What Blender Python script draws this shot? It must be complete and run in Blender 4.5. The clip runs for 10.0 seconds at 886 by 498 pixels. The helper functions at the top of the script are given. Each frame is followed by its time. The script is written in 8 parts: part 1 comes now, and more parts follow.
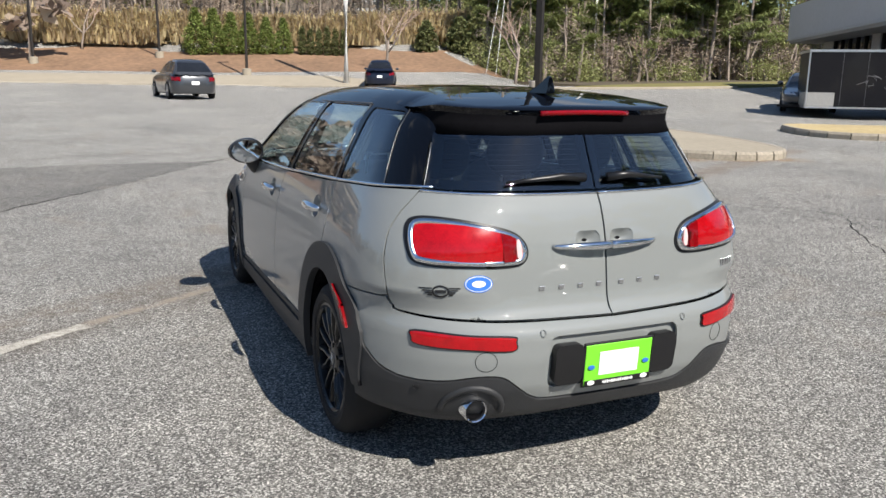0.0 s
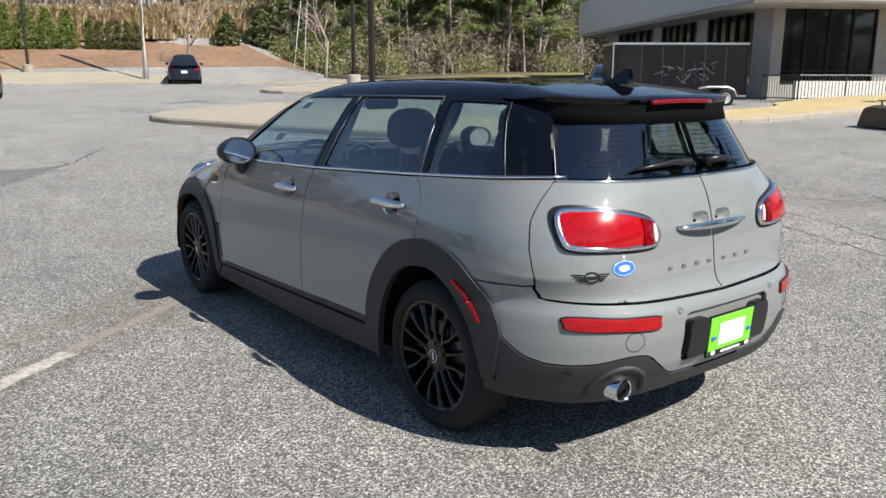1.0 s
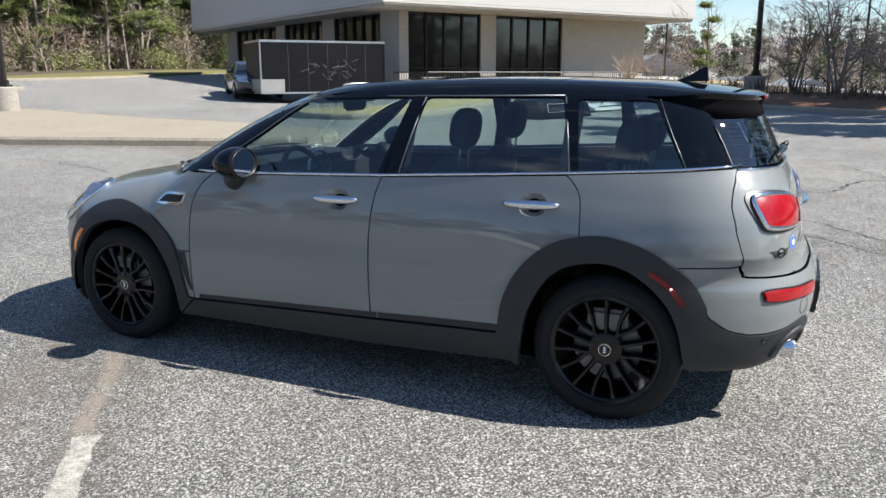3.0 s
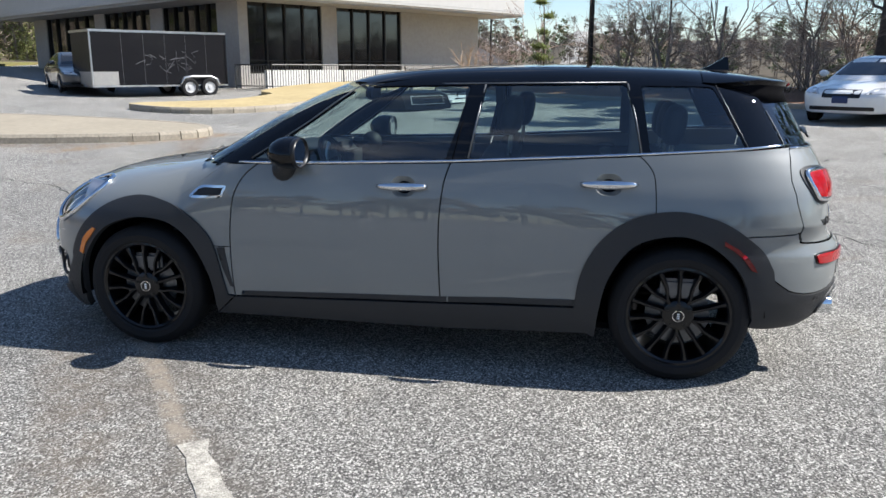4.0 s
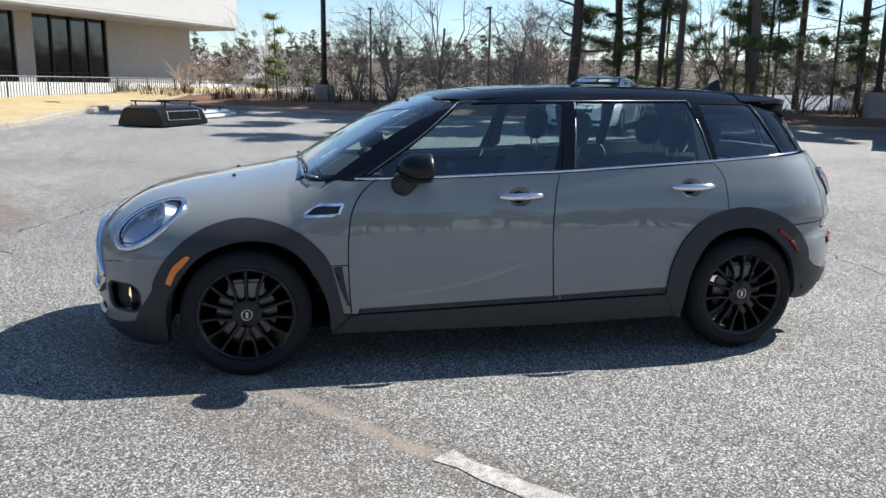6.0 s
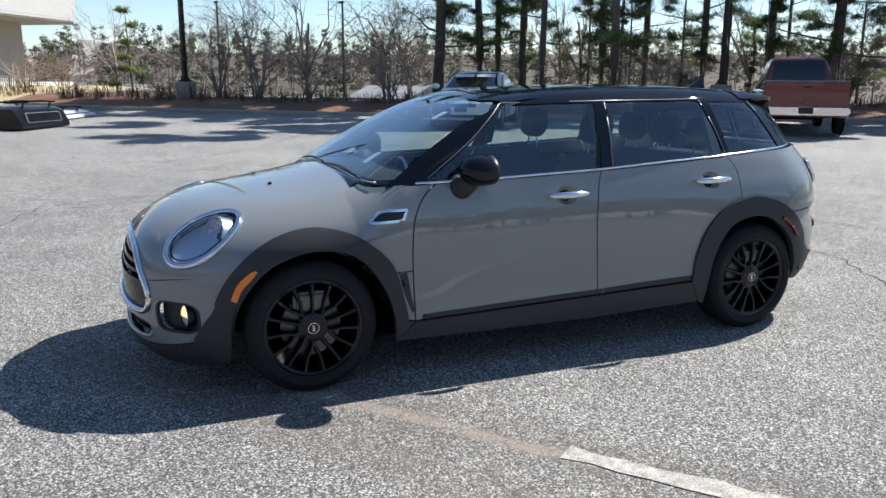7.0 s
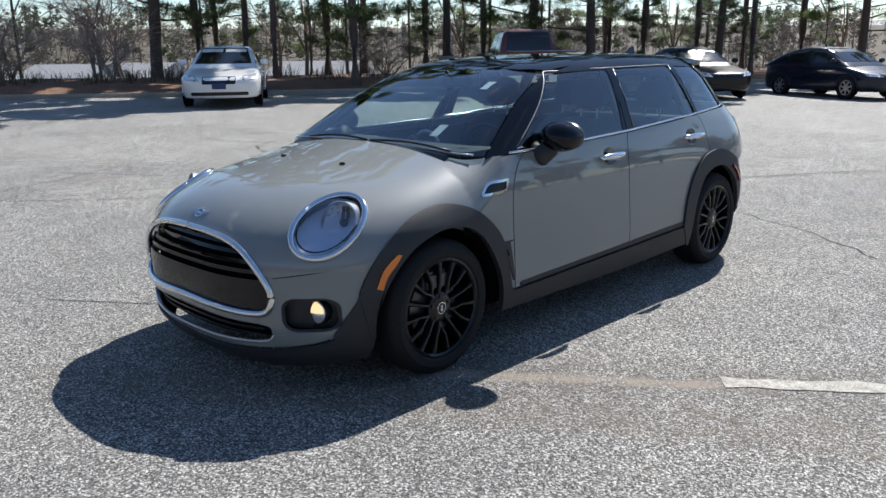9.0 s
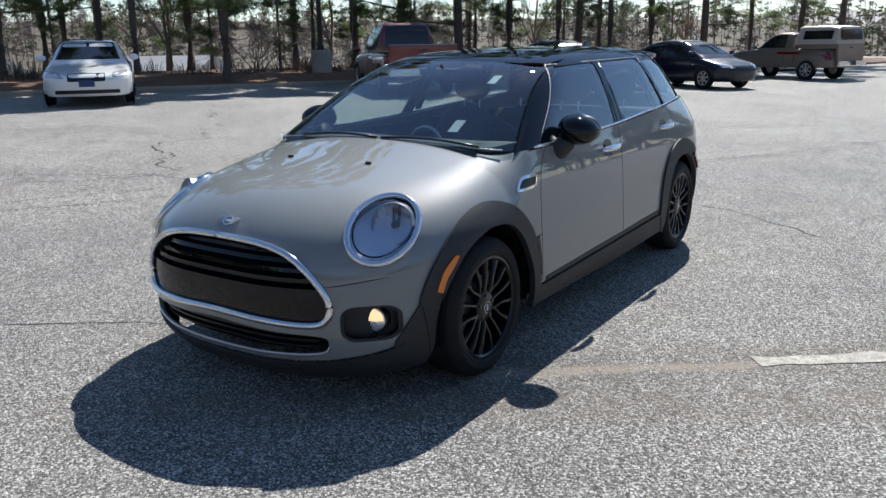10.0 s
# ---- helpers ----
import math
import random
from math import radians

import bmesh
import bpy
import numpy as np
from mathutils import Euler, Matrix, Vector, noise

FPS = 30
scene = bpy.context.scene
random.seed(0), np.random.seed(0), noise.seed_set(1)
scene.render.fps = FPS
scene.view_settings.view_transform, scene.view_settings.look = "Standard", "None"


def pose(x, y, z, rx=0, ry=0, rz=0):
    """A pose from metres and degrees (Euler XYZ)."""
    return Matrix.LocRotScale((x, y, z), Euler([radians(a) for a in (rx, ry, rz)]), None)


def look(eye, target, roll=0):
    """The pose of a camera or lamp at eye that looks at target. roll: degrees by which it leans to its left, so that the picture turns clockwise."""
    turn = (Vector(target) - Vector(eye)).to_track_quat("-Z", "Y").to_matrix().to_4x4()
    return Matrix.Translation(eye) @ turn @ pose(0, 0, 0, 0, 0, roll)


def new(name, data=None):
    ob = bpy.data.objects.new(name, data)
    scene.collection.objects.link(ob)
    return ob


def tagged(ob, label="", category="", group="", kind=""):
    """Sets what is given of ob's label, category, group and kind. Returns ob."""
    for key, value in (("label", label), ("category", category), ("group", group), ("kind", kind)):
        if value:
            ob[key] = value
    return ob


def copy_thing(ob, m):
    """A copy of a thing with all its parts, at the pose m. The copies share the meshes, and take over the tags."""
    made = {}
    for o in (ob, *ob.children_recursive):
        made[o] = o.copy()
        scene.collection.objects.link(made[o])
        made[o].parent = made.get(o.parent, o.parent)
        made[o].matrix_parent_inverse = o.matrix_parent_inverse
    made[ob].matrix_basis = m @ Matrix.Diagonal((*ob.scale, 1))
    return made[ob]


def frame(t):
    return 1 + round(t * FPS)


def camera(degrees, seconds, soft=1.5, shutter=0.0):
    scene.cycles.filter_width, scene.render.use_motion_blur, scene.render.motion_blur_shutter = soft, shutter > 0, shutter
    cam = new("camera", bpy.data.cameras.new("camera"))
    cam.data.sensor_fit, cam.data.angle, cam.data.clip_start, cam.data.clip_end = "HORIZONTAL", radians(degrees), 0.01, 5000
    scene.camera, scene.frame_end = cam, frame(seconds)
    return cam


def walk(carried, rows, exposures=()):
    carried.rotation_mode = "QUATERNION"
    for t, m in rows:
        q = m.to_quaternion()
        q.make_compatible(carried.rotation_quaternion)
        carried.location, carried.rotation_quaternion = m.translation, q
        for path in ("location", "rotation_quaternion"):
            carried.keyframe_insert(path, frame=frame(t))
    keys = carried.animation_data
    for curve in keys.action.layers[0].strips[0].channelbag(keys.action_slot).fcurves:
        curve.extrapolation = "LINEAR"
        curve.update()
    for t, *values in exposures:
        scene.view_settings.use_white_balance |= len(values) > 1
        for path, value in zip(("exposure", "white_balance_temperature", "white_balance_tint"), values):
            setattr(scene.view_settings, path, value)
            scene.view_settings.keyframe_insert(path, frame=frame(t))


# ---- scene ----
cam = camera(58.7, 10.0)
PATH = [
    (0, (-1.653, -4.405, 1.457), (-0.889, -2.604, 1.041), 0.8),
    (0.5, (-2.164, -4.136, 1.442), (-1.177, -2.448, 1.021), 0.4),
    (1, (-2.698, -3.807, 1.443), (-1.508, -2.257, 1.016), 0.1),
    (1.5, (-3.137, -3.411, 1.441), (-1.758, -2.028, 1.011), -0.0),
    (2, (-3.49, -2.925, 1.436), (-1.946, -1.727, 1.01), -0.1),
    (2.5, (-3.762, -2.472, 1.459), (-2.081, -1.476, 1.032), -0.1),
    (4, (-4.44, -0.92, 1.426), (-2.525, -0.556, 0.977), 0.1),
    (4.5, (-4.628, -0.417, 1.422), (-2.686, -0.253, 0.974), 0.4),
    (5, (-4.723, 0.114, 1.418), (-2.772, 0.083, 0.981), 0.8),
    (5.5, (-4.71, 0.645, 1.417), (-2.767, 0.427, 0.998), 0.9),
    (7, (-4.345, 2.166, 1.457), (-2.545, 1.399, 1.039), 0.3),
    (7.5, (-4.093, 2.637, 1.435), (-2.38, 1.703, 0.997), -0.1),
    (8, (-3.88, 3.091, 1.425), (-2.268, 1.999, 0.966), -0.4),
    (8.5, (-3.619, 3.459, 1.439), (-2.124, 2.218, 0.967), -0.6),
    (9, (-3.272, 3.766, 1.442), (-1.906, 2.387, 0.962), -0.7),
    (9.5, (-2.962, 4.056, 1.459), (-1.736, 2.554, 0.969), -0.8),
    (10, (-2.578, 4.216, 1.453), (-1.488, 2.616, 0.954), -0.9),
]
EXPOSURES = [(0, 0.90, 6650, 10), (2, 1.09, 6500, 10), (4.5, 1.12, 6300, 10), (7, 1.11, 6250, 10), (10, 0.88, 6250, 10)]
walk(cam, [(t, look(eye, target, roll)) for t, eye, target, roll in PATH], EXPOSURES)

# ---- sky and sun ----
SUN = Vector((0.25, -0.95, 1.02)).normalized()
world = bpy.data.worlds.new("sky")
scene.world = world
world.use_nodes = True
wn = world.node_tree.nodes
wl = world.node_tree.links
sky = wn.new("ShaderNodeTexSky")
sky.sky_type = "NISHITA"
sky.sun_disc = False
sky.sun_elevation = math.asin(SUN.z)
sky.sun_rotation = math.atan2(SUN.x, SUN.y)
sky.air_density, sky.dust_density, sky.ozone_density = 1.0, 0.1, 3.5
# thin fair-weather clouds mixed into the sky
w_tc = wn.new("ShaderNodeTexCoord")
w_map = wn.new("ShaderNodeMapping")
w_map.inputs["Scale"].default_value = (1.0, 1.0, 4.0)
w_noise = wn.new("ShaderNodeTexNoise")
w_noise.inputs["Scale"].default_value = 3.2
w_noise.inputs["Detail"].default_value = 7.0
w_noise.inputs["Roughness"].default_value = 0.6
w_ramp = wn.new("ShaderNodeValToRGB")
w_ramp.color_ramp.elements[0].position = 0.60
w_ramp.color_ramp.elements[1].position = 0.80
w_mix = wn.new("ShaderNodeMix")
w_mix.data_type = "RGBA"
w_mix.inputs[7].default_value = (6.5, 6.7, 7.0, 1)
wl.new(w_tc.outputs["Generated"], w_map.inputs["Vector"])
wl.new(w_map.outputs["Vector"], w_noise.inputs["Vector"])
wl.new(w_noise.outputs["Fac"], w_ramp.inputs["Fac"])
wl.new(w_ramp.outputs["Color"], w_mix.inputs[0])
wl.new(sky.outputs["Color"], w_mix.inputs[6])
wl.new(w_mix.outputs[2], wn["Background"].inputs["Color"])
wn["Background"].inputs["Strength"].default_value = 0.072
sun = new("sun", bpy.data.lights.new("sun", "SUN"))
sun.data.energy, sun.data.angle, sun.data.color = 4.3, radians(0.53), (1.0, 0.955, 0.89)
sun.matrix_world = look(SUN * 60, (0, 0, 0))

# ---- materials ----
MATS = {}


def material(name, color=(0.5, 0.5, 0.5), rough=0.5, metal=0.0, coat=0.0, coat_rough=0.03, spec=0.5,
             noise_scale=0.0, noise_amt=0.0, bump=0.0, bump_scale=0.0, rand=0.0, emit=None, emit_strength=0.0,
             trans=0.0, ior=1.45, alt=None, island=0.0, coat_ior=1.5):
    """A principled material with colour variation at two scales and fine relief, in object metres."""
    if name in MATS:
        return MATS[name]
    m = bpy.data.materials.new(name)
    m.use_nodes = True
    nd, lk = m.node_tree.nodes, m.node_tree.links
    b = nd["Principled BSDF"]
    b.inputs["Base Color"].default_value = (*color, 1)
    b.inputs["Roughness"].default_value = rough
    b.inputs["Metallic"].default_value = metal
    b.inputs["Coat Weight"].default_value = coat
    b.inputs["Coat Roughness"].default_value = coat_rough
    b.inputs["Coat IOR"].default_value = coat_ior
    b.inputs["Specular IOR Level"].default_value = spec
    b.inputs["IOR"].default_value = ior
    b.inputs["Transmission Weight"].default_value = trans
    if emit:
        b.inputs["Emission Color"].default_value = (*emit, 1)
        b.inputs["Emission Strength"].default_value = emit_strength
    last = None
    if noise_amt or bump:
        tc = nd.new("ShaderNodeTexCoord")
    if noise_amt:
        n1 = nd.new("ShaderNodeTexNoise")
        n1.inputs["Scale"].default_value = noise_scale
        n1.inputs["Detail"].default_value = 8.0
        n1.inputs["Roughness"].default_value = 0.65
        n2 = nd.new("ShaderNodeTexNoise")
        n2.inputs["Scale"].default_value = noise_scale * 9.0
        n2.inputs["Detail"].default_value = 4.0
        lk.new(tc.outputs["Object"], n1.inputs["Vector"])
        lk.new(tc.outputs["Object"], n2.inputs["Vector"])
        add = nd.new("ShaderNodeMath")
        add.operation = "ADD"
        lk.new(n1.outputs["Fac"], add.inputs[0])
        lk.new(n2.outputs["Fac"], add.inputs[1])
        mr = nd.new("ShaderNodeMapRange")
        mr.inputs[1].default_value, mr.inputs[2].default_value = 0.6, 1.4
        lk.new(add.outputs[0], mr.inputs[0])
        mix = nd.new("ShaderNodeMix")
        mix.data_type = "RGBA"
        dark = alt if alt else tuple(c * (1 - noise_amt) for c in color)
        lite = tuple(min(1, c * (1 + noise_amt)) for c in color)
        mix.inputs[6].default_value = (*dark, 1)
        mix.inputs[7].default_value = (*lite, 1)
        lk.new(mr.outputs[0], mix.inputs[0])
        last = mix.outputs[2]
        rr = nd.new("ShaderNodeMapRange")
        rr.inputs[3].default_value, rr.inputs[4].default_value = max(0, rough - 0.08), min(1, rough + 0.08)
        lk.new(n1.outputs["Fac"], rr.inputs[0])
        lk.new(rr.outputs[0], b.inputs["Roughness"])
    if rand or island:
        if island:
            oi = nd.new("ShaderNodeNewGeometry")
            out, amt = oi.outputs["Random Per Island"], island
        else:
            oi = nd.new("ShaderNodeObjectInfo")
            out, amt = oi.outputs["Random"], rand
        hsv = nd.new("ShaderNodeHueSaturation")
        mr2 = nd.new("ShaderNodeMapRange")
        mr2.inputs[3].default_value, mr2.inputs[4].default_value = 1 - amt, 1 + amt
        lk.new(out, mr2.inputs[0])
        lk.new(mr2.outputs[0], hsv.inputs["Value"])
        if last:
            lk.new(last, hsv.inputs["Color"])
        else:
            hsv.inputs["Color"].default_value = (*color, 1)
        last = hsv.outputs[0]
    if last:
        lk.new(last, b.inputs["Base Color"])
    if bump:
        nb = nd.new("ShaderNodeTexNoise")
        nb.inputs["Scale"].default_value = bump_scale
        nb.inputs["Detail"].default_value = 5.0
        lk.new(tc.outputs["Object"], nb.inputs["Vector"])
        bp = nd.new("ShaderNodeBump")
        bp.inputs["Strength"].default_value = bump
        bp.inputs["Distance"].default_value = 0.01
        lk.new(nb.outputs["Fac"], bp.inputs["Height"])
        lk.new(bp.outputs[0], b.inputs["Normal"])
    MATS[name] = m
    return m


def glass_material(name, tint, gloss=0.06, rough=0.0):
    """Thin window glass: tinted see-through with Fresnel gloss."""
    m = bpy.data.materials.new(name)
    m.use_nodes = True
    nd, lk = m.node_tree.nodes, m.node_tree.links
    nd.remove(nd["Principled BSDF"])
    tr = nd.new("ShaderNodeBsdfTransparent")
    tr.inputs["Color"].default_value = (*tint, 1)
    gl = nd.new("ShaderNodeBsdfGlossy")
    gl.inputs["Roughness"].default_value = rough
    gl.inputs["Color"].default_value = (0.95, 0.97, 1, 1)
    lw = nd.new("ShaderNodeLayerWeight")
    lw.inputs["Blend"].default_value = 0.5
    pw = nd.new("ShaderNodeMath")
    pw.operation = "POWER"
    pw.inputs[1].default_value = 4.0
    lk.new(lw.outputs["Facing"], pw.inputs[0])
    fr = nd.new("ShaderNodeMapRange")
    fr.inputs[3].default_value, fr.inputs[4].default_value = gloss, 0.95
    lk.new(pw.outputs[0], fr.inputs[0])
    mx = nd.new("ShaderNodeMixShader")
    lk.new(fr.outputs[0], mx.inputs[0])
    lk.new(tr.outputs[0], mx.inputs[1])
    lk.new(gl.outputs[0], mx.inputs[2])
    lk.new(mx.outputs[0], nd["Material Output"].inputs["Surface"])
    return m


def leaf_material(name, color, through_=0.45, vary=0.5):
    """Thin leaves or needles: matt, letting some light through, each with its own tone."""
    m = bpy.data.materials.new(name)
    m.use_nodes = True
    nd, lk = m.node_tree.nodes, m.node_tree.links
    b = nd["Principled BSDF"]
    b.inputs["Roughness"].default_value = 0.7
    b.inputs["Specular IOR Level"].default_value = 0.3
    geo = nd.new("ShaderNodeNewGeometry")
    tone = nd.new("ShaderNodeMapRange")
    tone.inputs[3].default_value, tone.inputs[4].default_value = 1 - vary, 1 + vary
    hue = nd.new("ShaderNodeMapRange")
    hue.inputs[3].default_value, hue.inputs[4].default_value = 0.485, 0.515
    hsv = nd.new("ShaderNodeHueSaturation")
    hsv.inputs["Color"].default_value = (*color, 1)
    lk.new(geo.outputs["Random Per Island"], tone.inputs[0])
    lk.new(geo.outputs["Random Per Island"], hue.inputs[0])
    lk.new(tone.outputs[0], hsv.inputs["Value"])
    lk.new(hue.outputs[0], hsv.inputs["Hue"])
    lk.new(hsv.outputs[0], b.inputs["Base Color"])
    tl = nd.new("ShaderNodeBsdfTranslucent")
    lk.new(hsv.outputs[0], tl.inputs["Color"])
    mx = nd.new("ShaderNodeMixShader")
    mx.inputs[0].default_value = through_
    lk.new(b.outputs[0], mx.inputs[1])
    lk.new(tl.outputs[0], mx.inputs[2])
    lk.new(mx.outputs[0], nd["Material Output"].inputs["Surface"])
    return m


PAINT = material("grey_paint", (0.186, 0.198, 0.194), 0.5, 0.0, coat=1.0, coat_rough=0.012, spec=0.2, coat_ior=1.62, noise_scale=300.0, noise_amt=0.05)
GLOSSBLACK = material("black_paint", (0.002, 0.0025, 0.004), 0.4, 0.0, coat=0.75, coat_rough=0.015, spec=0.0, noise_scale=200.0, noise_amt=0.1)
CLAD = material("textured_plastic", (0.024, 0.025, 0.027), 0.55, noise_scale=60.0, noise_amt=0.12, bump=0.15, bump_scale=900.0)
DARK = material("dark_underside", (0.005, 0.005, 0.006), 0.9, spec=0.05, noise_scale=12.0, noise_amt=0.3)
CABIN = material("dark_cabin_trim", (0.022, 0.022, 0.024), 0.7, noise_scale=20.0, noise_amt=0.2)
FABRIC = material("dark_seat_cloth", (0.03, 0.031, 0.034), 0.85, noise_scale=40.0, noise_amt=0.25, bump=0.3, bump_scale=500.0)
RUBBER = material("tyre_rubber", (0.011, 0.011, 0.012), 0.75, spec=0.35, noise_scale=30.0, noise_amt=0.25, bump=0.2, bump_scale=250.0)
RIMBLACK = material("black_wheel_paint", (0.0045, 0.0047, 0.006), 0.3, coat=0.5, spec=0.2, noise_scale=40.0, noise_amt=0.2)
CHROME = material("chrome", (0.72, 0.73, 0.75), 0.09, 1.0, noise_scale=50.0, noise_amt=0.04)
SATIN = material("satin_silver", (0.55, 0.56, 0.58), 0.32, 1.0, noise_scale=50.0, noise_amt=0.05)
STEEL = material("brake_steel", (0.13, 0.135, 0.145), 0.4, 0.8, noise_scale=40.0, noise_amt=0.2)
REDLENS = material("red_lens", (0.16, 0.001, 0.003), 0.15, spec=0.2, coat=0.7, coat_rough=0.02, noise_scale=40.0, noise_amt=0.25)
REDBAND = material("bright_red_lens", (0.31, 0.002, 0.005), 0.2, spec=0.2, coat=0.7, coat_rough=0.02, noise_scale=30.0, noise_amt=0.35)
AMBER = material("amber_lens", (0.75, 0.19, 0.012), 0.2, coat=0.8, noise_scale=60.0, noise_amt=0.15)
PINKLENS = material("pale_reverse_lens", (0.72, 0.45, 0.45), 0.2, coat=0.8, noise_scale=60.0, noise_amt=0.1)
GREEN = material("green_plate", (0.16, 0.62, 0.03), 0.45, noise_scale=30.0, noise_amt=0.06)
WHITE = material("white_card", (0.8, 0.8, 0.78), 0.5, noise_scale=30.0, noise_amt=0.04)
BLUE = material("blue_print", (0.03, 0.14, 0.5), 0.4, noise_scale=30.0, noise_amt=0.06)
BLACKTRIM = material("black_trim", (0.008, 0.008, 0.009), 0.35, noise_scale=60.0, noise_amt=0.2)
WARMLAMP = material("lit_fog_lamp", (0.8, 0.7, 0.5), 0.2, emit=(1.0, 0.66, 0.30), emit_strength=0.55)
PROJECTOR = material("lamp_projector", (0.84, 0.86, 0.90), 0.28, 0.6, noise_scale=30.0, noise_amt=0.2)
TRIMGREY = material("window_trim_grey", (0.16, 0.165, 0.17), 0.38, 0.8, noise_scale=50.0, noise_amt=0.05)
LAMPBOWL = material("lamp_bowl", (0.55, 0.60, 0.70), 0.35, 0.5, noise_scale=30.0, noise_amt=0.1)
GLASS = glass_material("tinted_glass", (0.66, 0.77, 0.76), 0.095)
GLASSDARK = glass_material("dark_tinted_glass", (0.40, 0.46, 0.48), 0.10)
LENS = glass_material("clear_lens", (0.9, 0.93, 0.97), 0.12)
MIRROR = material("mirror_glass", (0.8, 0.82, 0.84), 0.02, 1.0)


# ---- mesh helpers ----
def mesh_ob(name, verts, faces, mat, parent=None, label="", smooth=True, normals=None):
    me = bpy.data.meshes.new(name)
    me.from_pydata([tuple(v) for v in verts], [], [tuple(f) for f in faces])
    if smooth:
        me.polygons.foreach_set("use_smooth", [True] * len(me.polygons))
    if normals is not None:
        me.normals_split_custom_set(normals)
    me.materials.append(mat)
    ob = new(name, me)
    ob.parent = parent
    if label:
        ob["label"] = label
    return ob


def part(name, bm, mat, parent=None, label="", smooth=False, angle=None):
    """Links a bmesh as one mesh object under a thing or part."""
    bmesh.ops.recalc_face_normals(bm, faces=bm.faces)
    me = bpy.data.meshes.new(name)
    bm.to_mesh(me)
    bm.free()
    if smooth or angle:
        me.polygons.foreach_set("use_smooth", [True] * len(me.polygons))
        if angle:
            me.set_sharp_from_angle(angle=radians(angle))
    me.materials.append(mat)
    ob = new(name, me)
    ob.parent = parent
    if label:
        ob["label"] = label
    return ob


def box(bm, size, at=(0, 0, 0), m=None, bevel=0.0, seg=2):
    mat = Matrix.Translation(at) @ (m if m else Matrix()) @ Matrix.Diagonal((*size, 1))
    r = bmesh.ops.create_cube(bm, size=1.0, matrix=mat)
    if bevel:
        es = list({e for v in r["verts"] for e in v.link_edges})
        bmesh.ops.bevel(bm, geom=es, offset=bevel, segments=seg, affect="EDGES", clamp_overlap=True)


def tube(bm, pts, radius, n=8, radii=None, cap=True):
    """A round tube along points, with a radius for each."""
    pts = [Vector(p) for p in pts]
    rings = []
    up = Vector((0, 0, 1))
    for i, p in enumerate(pts):
        d = (pts[min(i + 1, len(pts) - 1)] - pts[max(i - 1, 0)]).normalized()
        a = d.cross(up)
        if a.length < 1e-3:
            a = d.cross(Vector((1, 0, 0)))
        a.normalize()
        b = d.cross(a)
        r = radii[i] if radii else radius
        rings.append([bm.verts.new(p + (a * math.cos(k * 2 * math.pi / n) + b * math.sin(k * 2 * math.pi / n)) * r) for k in range(n)])
    for r0, r1 in zip(rings, rings[1:]):
        for k in range(n):
            bm.faces.new((r0[k], r0[(k + 1) % n], r1[(k + 1) % n], r1[k]))
    if cap:
        bm.faces.new(rings[0][::-1])
        bm.faces.new(rings[-1])


def lathe(bm, profile, n=48, m=None, closed=False):
    """Turns a profile of (radius, height) round the z axis."""
    m = m if m else Matrix()
    rings = []
    for r, h in profile:
        rings.append([bm.verts.new(m @ Vector((r * math.cos(k * 2 * math.pi / n), r * math.sin(k * 2 * math.pi / n), h))) for k in range(n)])
    pairs = list(zip(rings, rings[1:])) + ([(rings[-1], rings[0])] if closed else [])
    for r0, r1 in pairs:
        for k in range(n):
            bm.faces.new((r0[k], r0[(k + 1) % n], r1[(k + 1) % n], r1[k]))
    return rings


def empty(name, at=(0, 0, 0), turn=0.0):
    e = new(name)
    e.matrix_world = pose(*at, 0, 0, turn)
    return e


def ramp_up(t, k=2.0):
    t = np.asarray(t, float) - 2.5
    return np.maximum(t, 0) + np.maximum(k - np.abs(t), 0) ** 2 / (4 * k)


def terrain(x, y):
    """The lot lies flat round the car and climbs gently away from it."""
    return 0.0217 * ramp_up(x) + 0.019 * ramp_up(y)


def ground_z(x, y):
    return float(terrain(x, y))

# ---- shaping of car bodies ----
from mathutils.geometry import delaunay_2d_cdt


def table(pts, soft=0.02):
    """A smooth curve through (t, value) pairs."""
    pts = sorted(pts)
    t = np.array([p[0] for p in pts], float)
    v = np.array([p[1] for p in pts], float)
    lo, hi = t[0] - 0.3, t[-1] + 0.3
    n = 800
    g = np.linspace(lo, hi, n)
    s0 = (v[1] - v[0]) / (t[1] - t[0])
    s1 = (v[-1] - v[-2]) / (t[-1] - t[-2])
    w = np.interp(g, t, v)
    w = np.where(g < t[0], v[0] + s0 * (g - t[0]), w)
    w = np.where(g > t[-1], v[-1] + s1 * (g - t[-1]), w)
    step = g[1] - g[0]
    k = max(1, int(2.5 * soft / step))
    ker = np.exp(-0.5 * (np.arange(-k, k + 1) * step / soft) ** 2)
    ker /= ker.sum()
    pad = np.concatenate([w[0] + (w[1] - w[0]) * np.arange(-k, 0), w, w[-1] + (w[-1] - w[-2]) * np.arange(1, k + 1)])
    w = np.convolve(pad, ker, mode="valid")
    return lambda q: np.interp(q, g, w)


def smax(a, b, k):
    h = np.maximum(k - np.abs(a - b), 0) / k
    return np.maximum(a, b) + h * h * k / 4


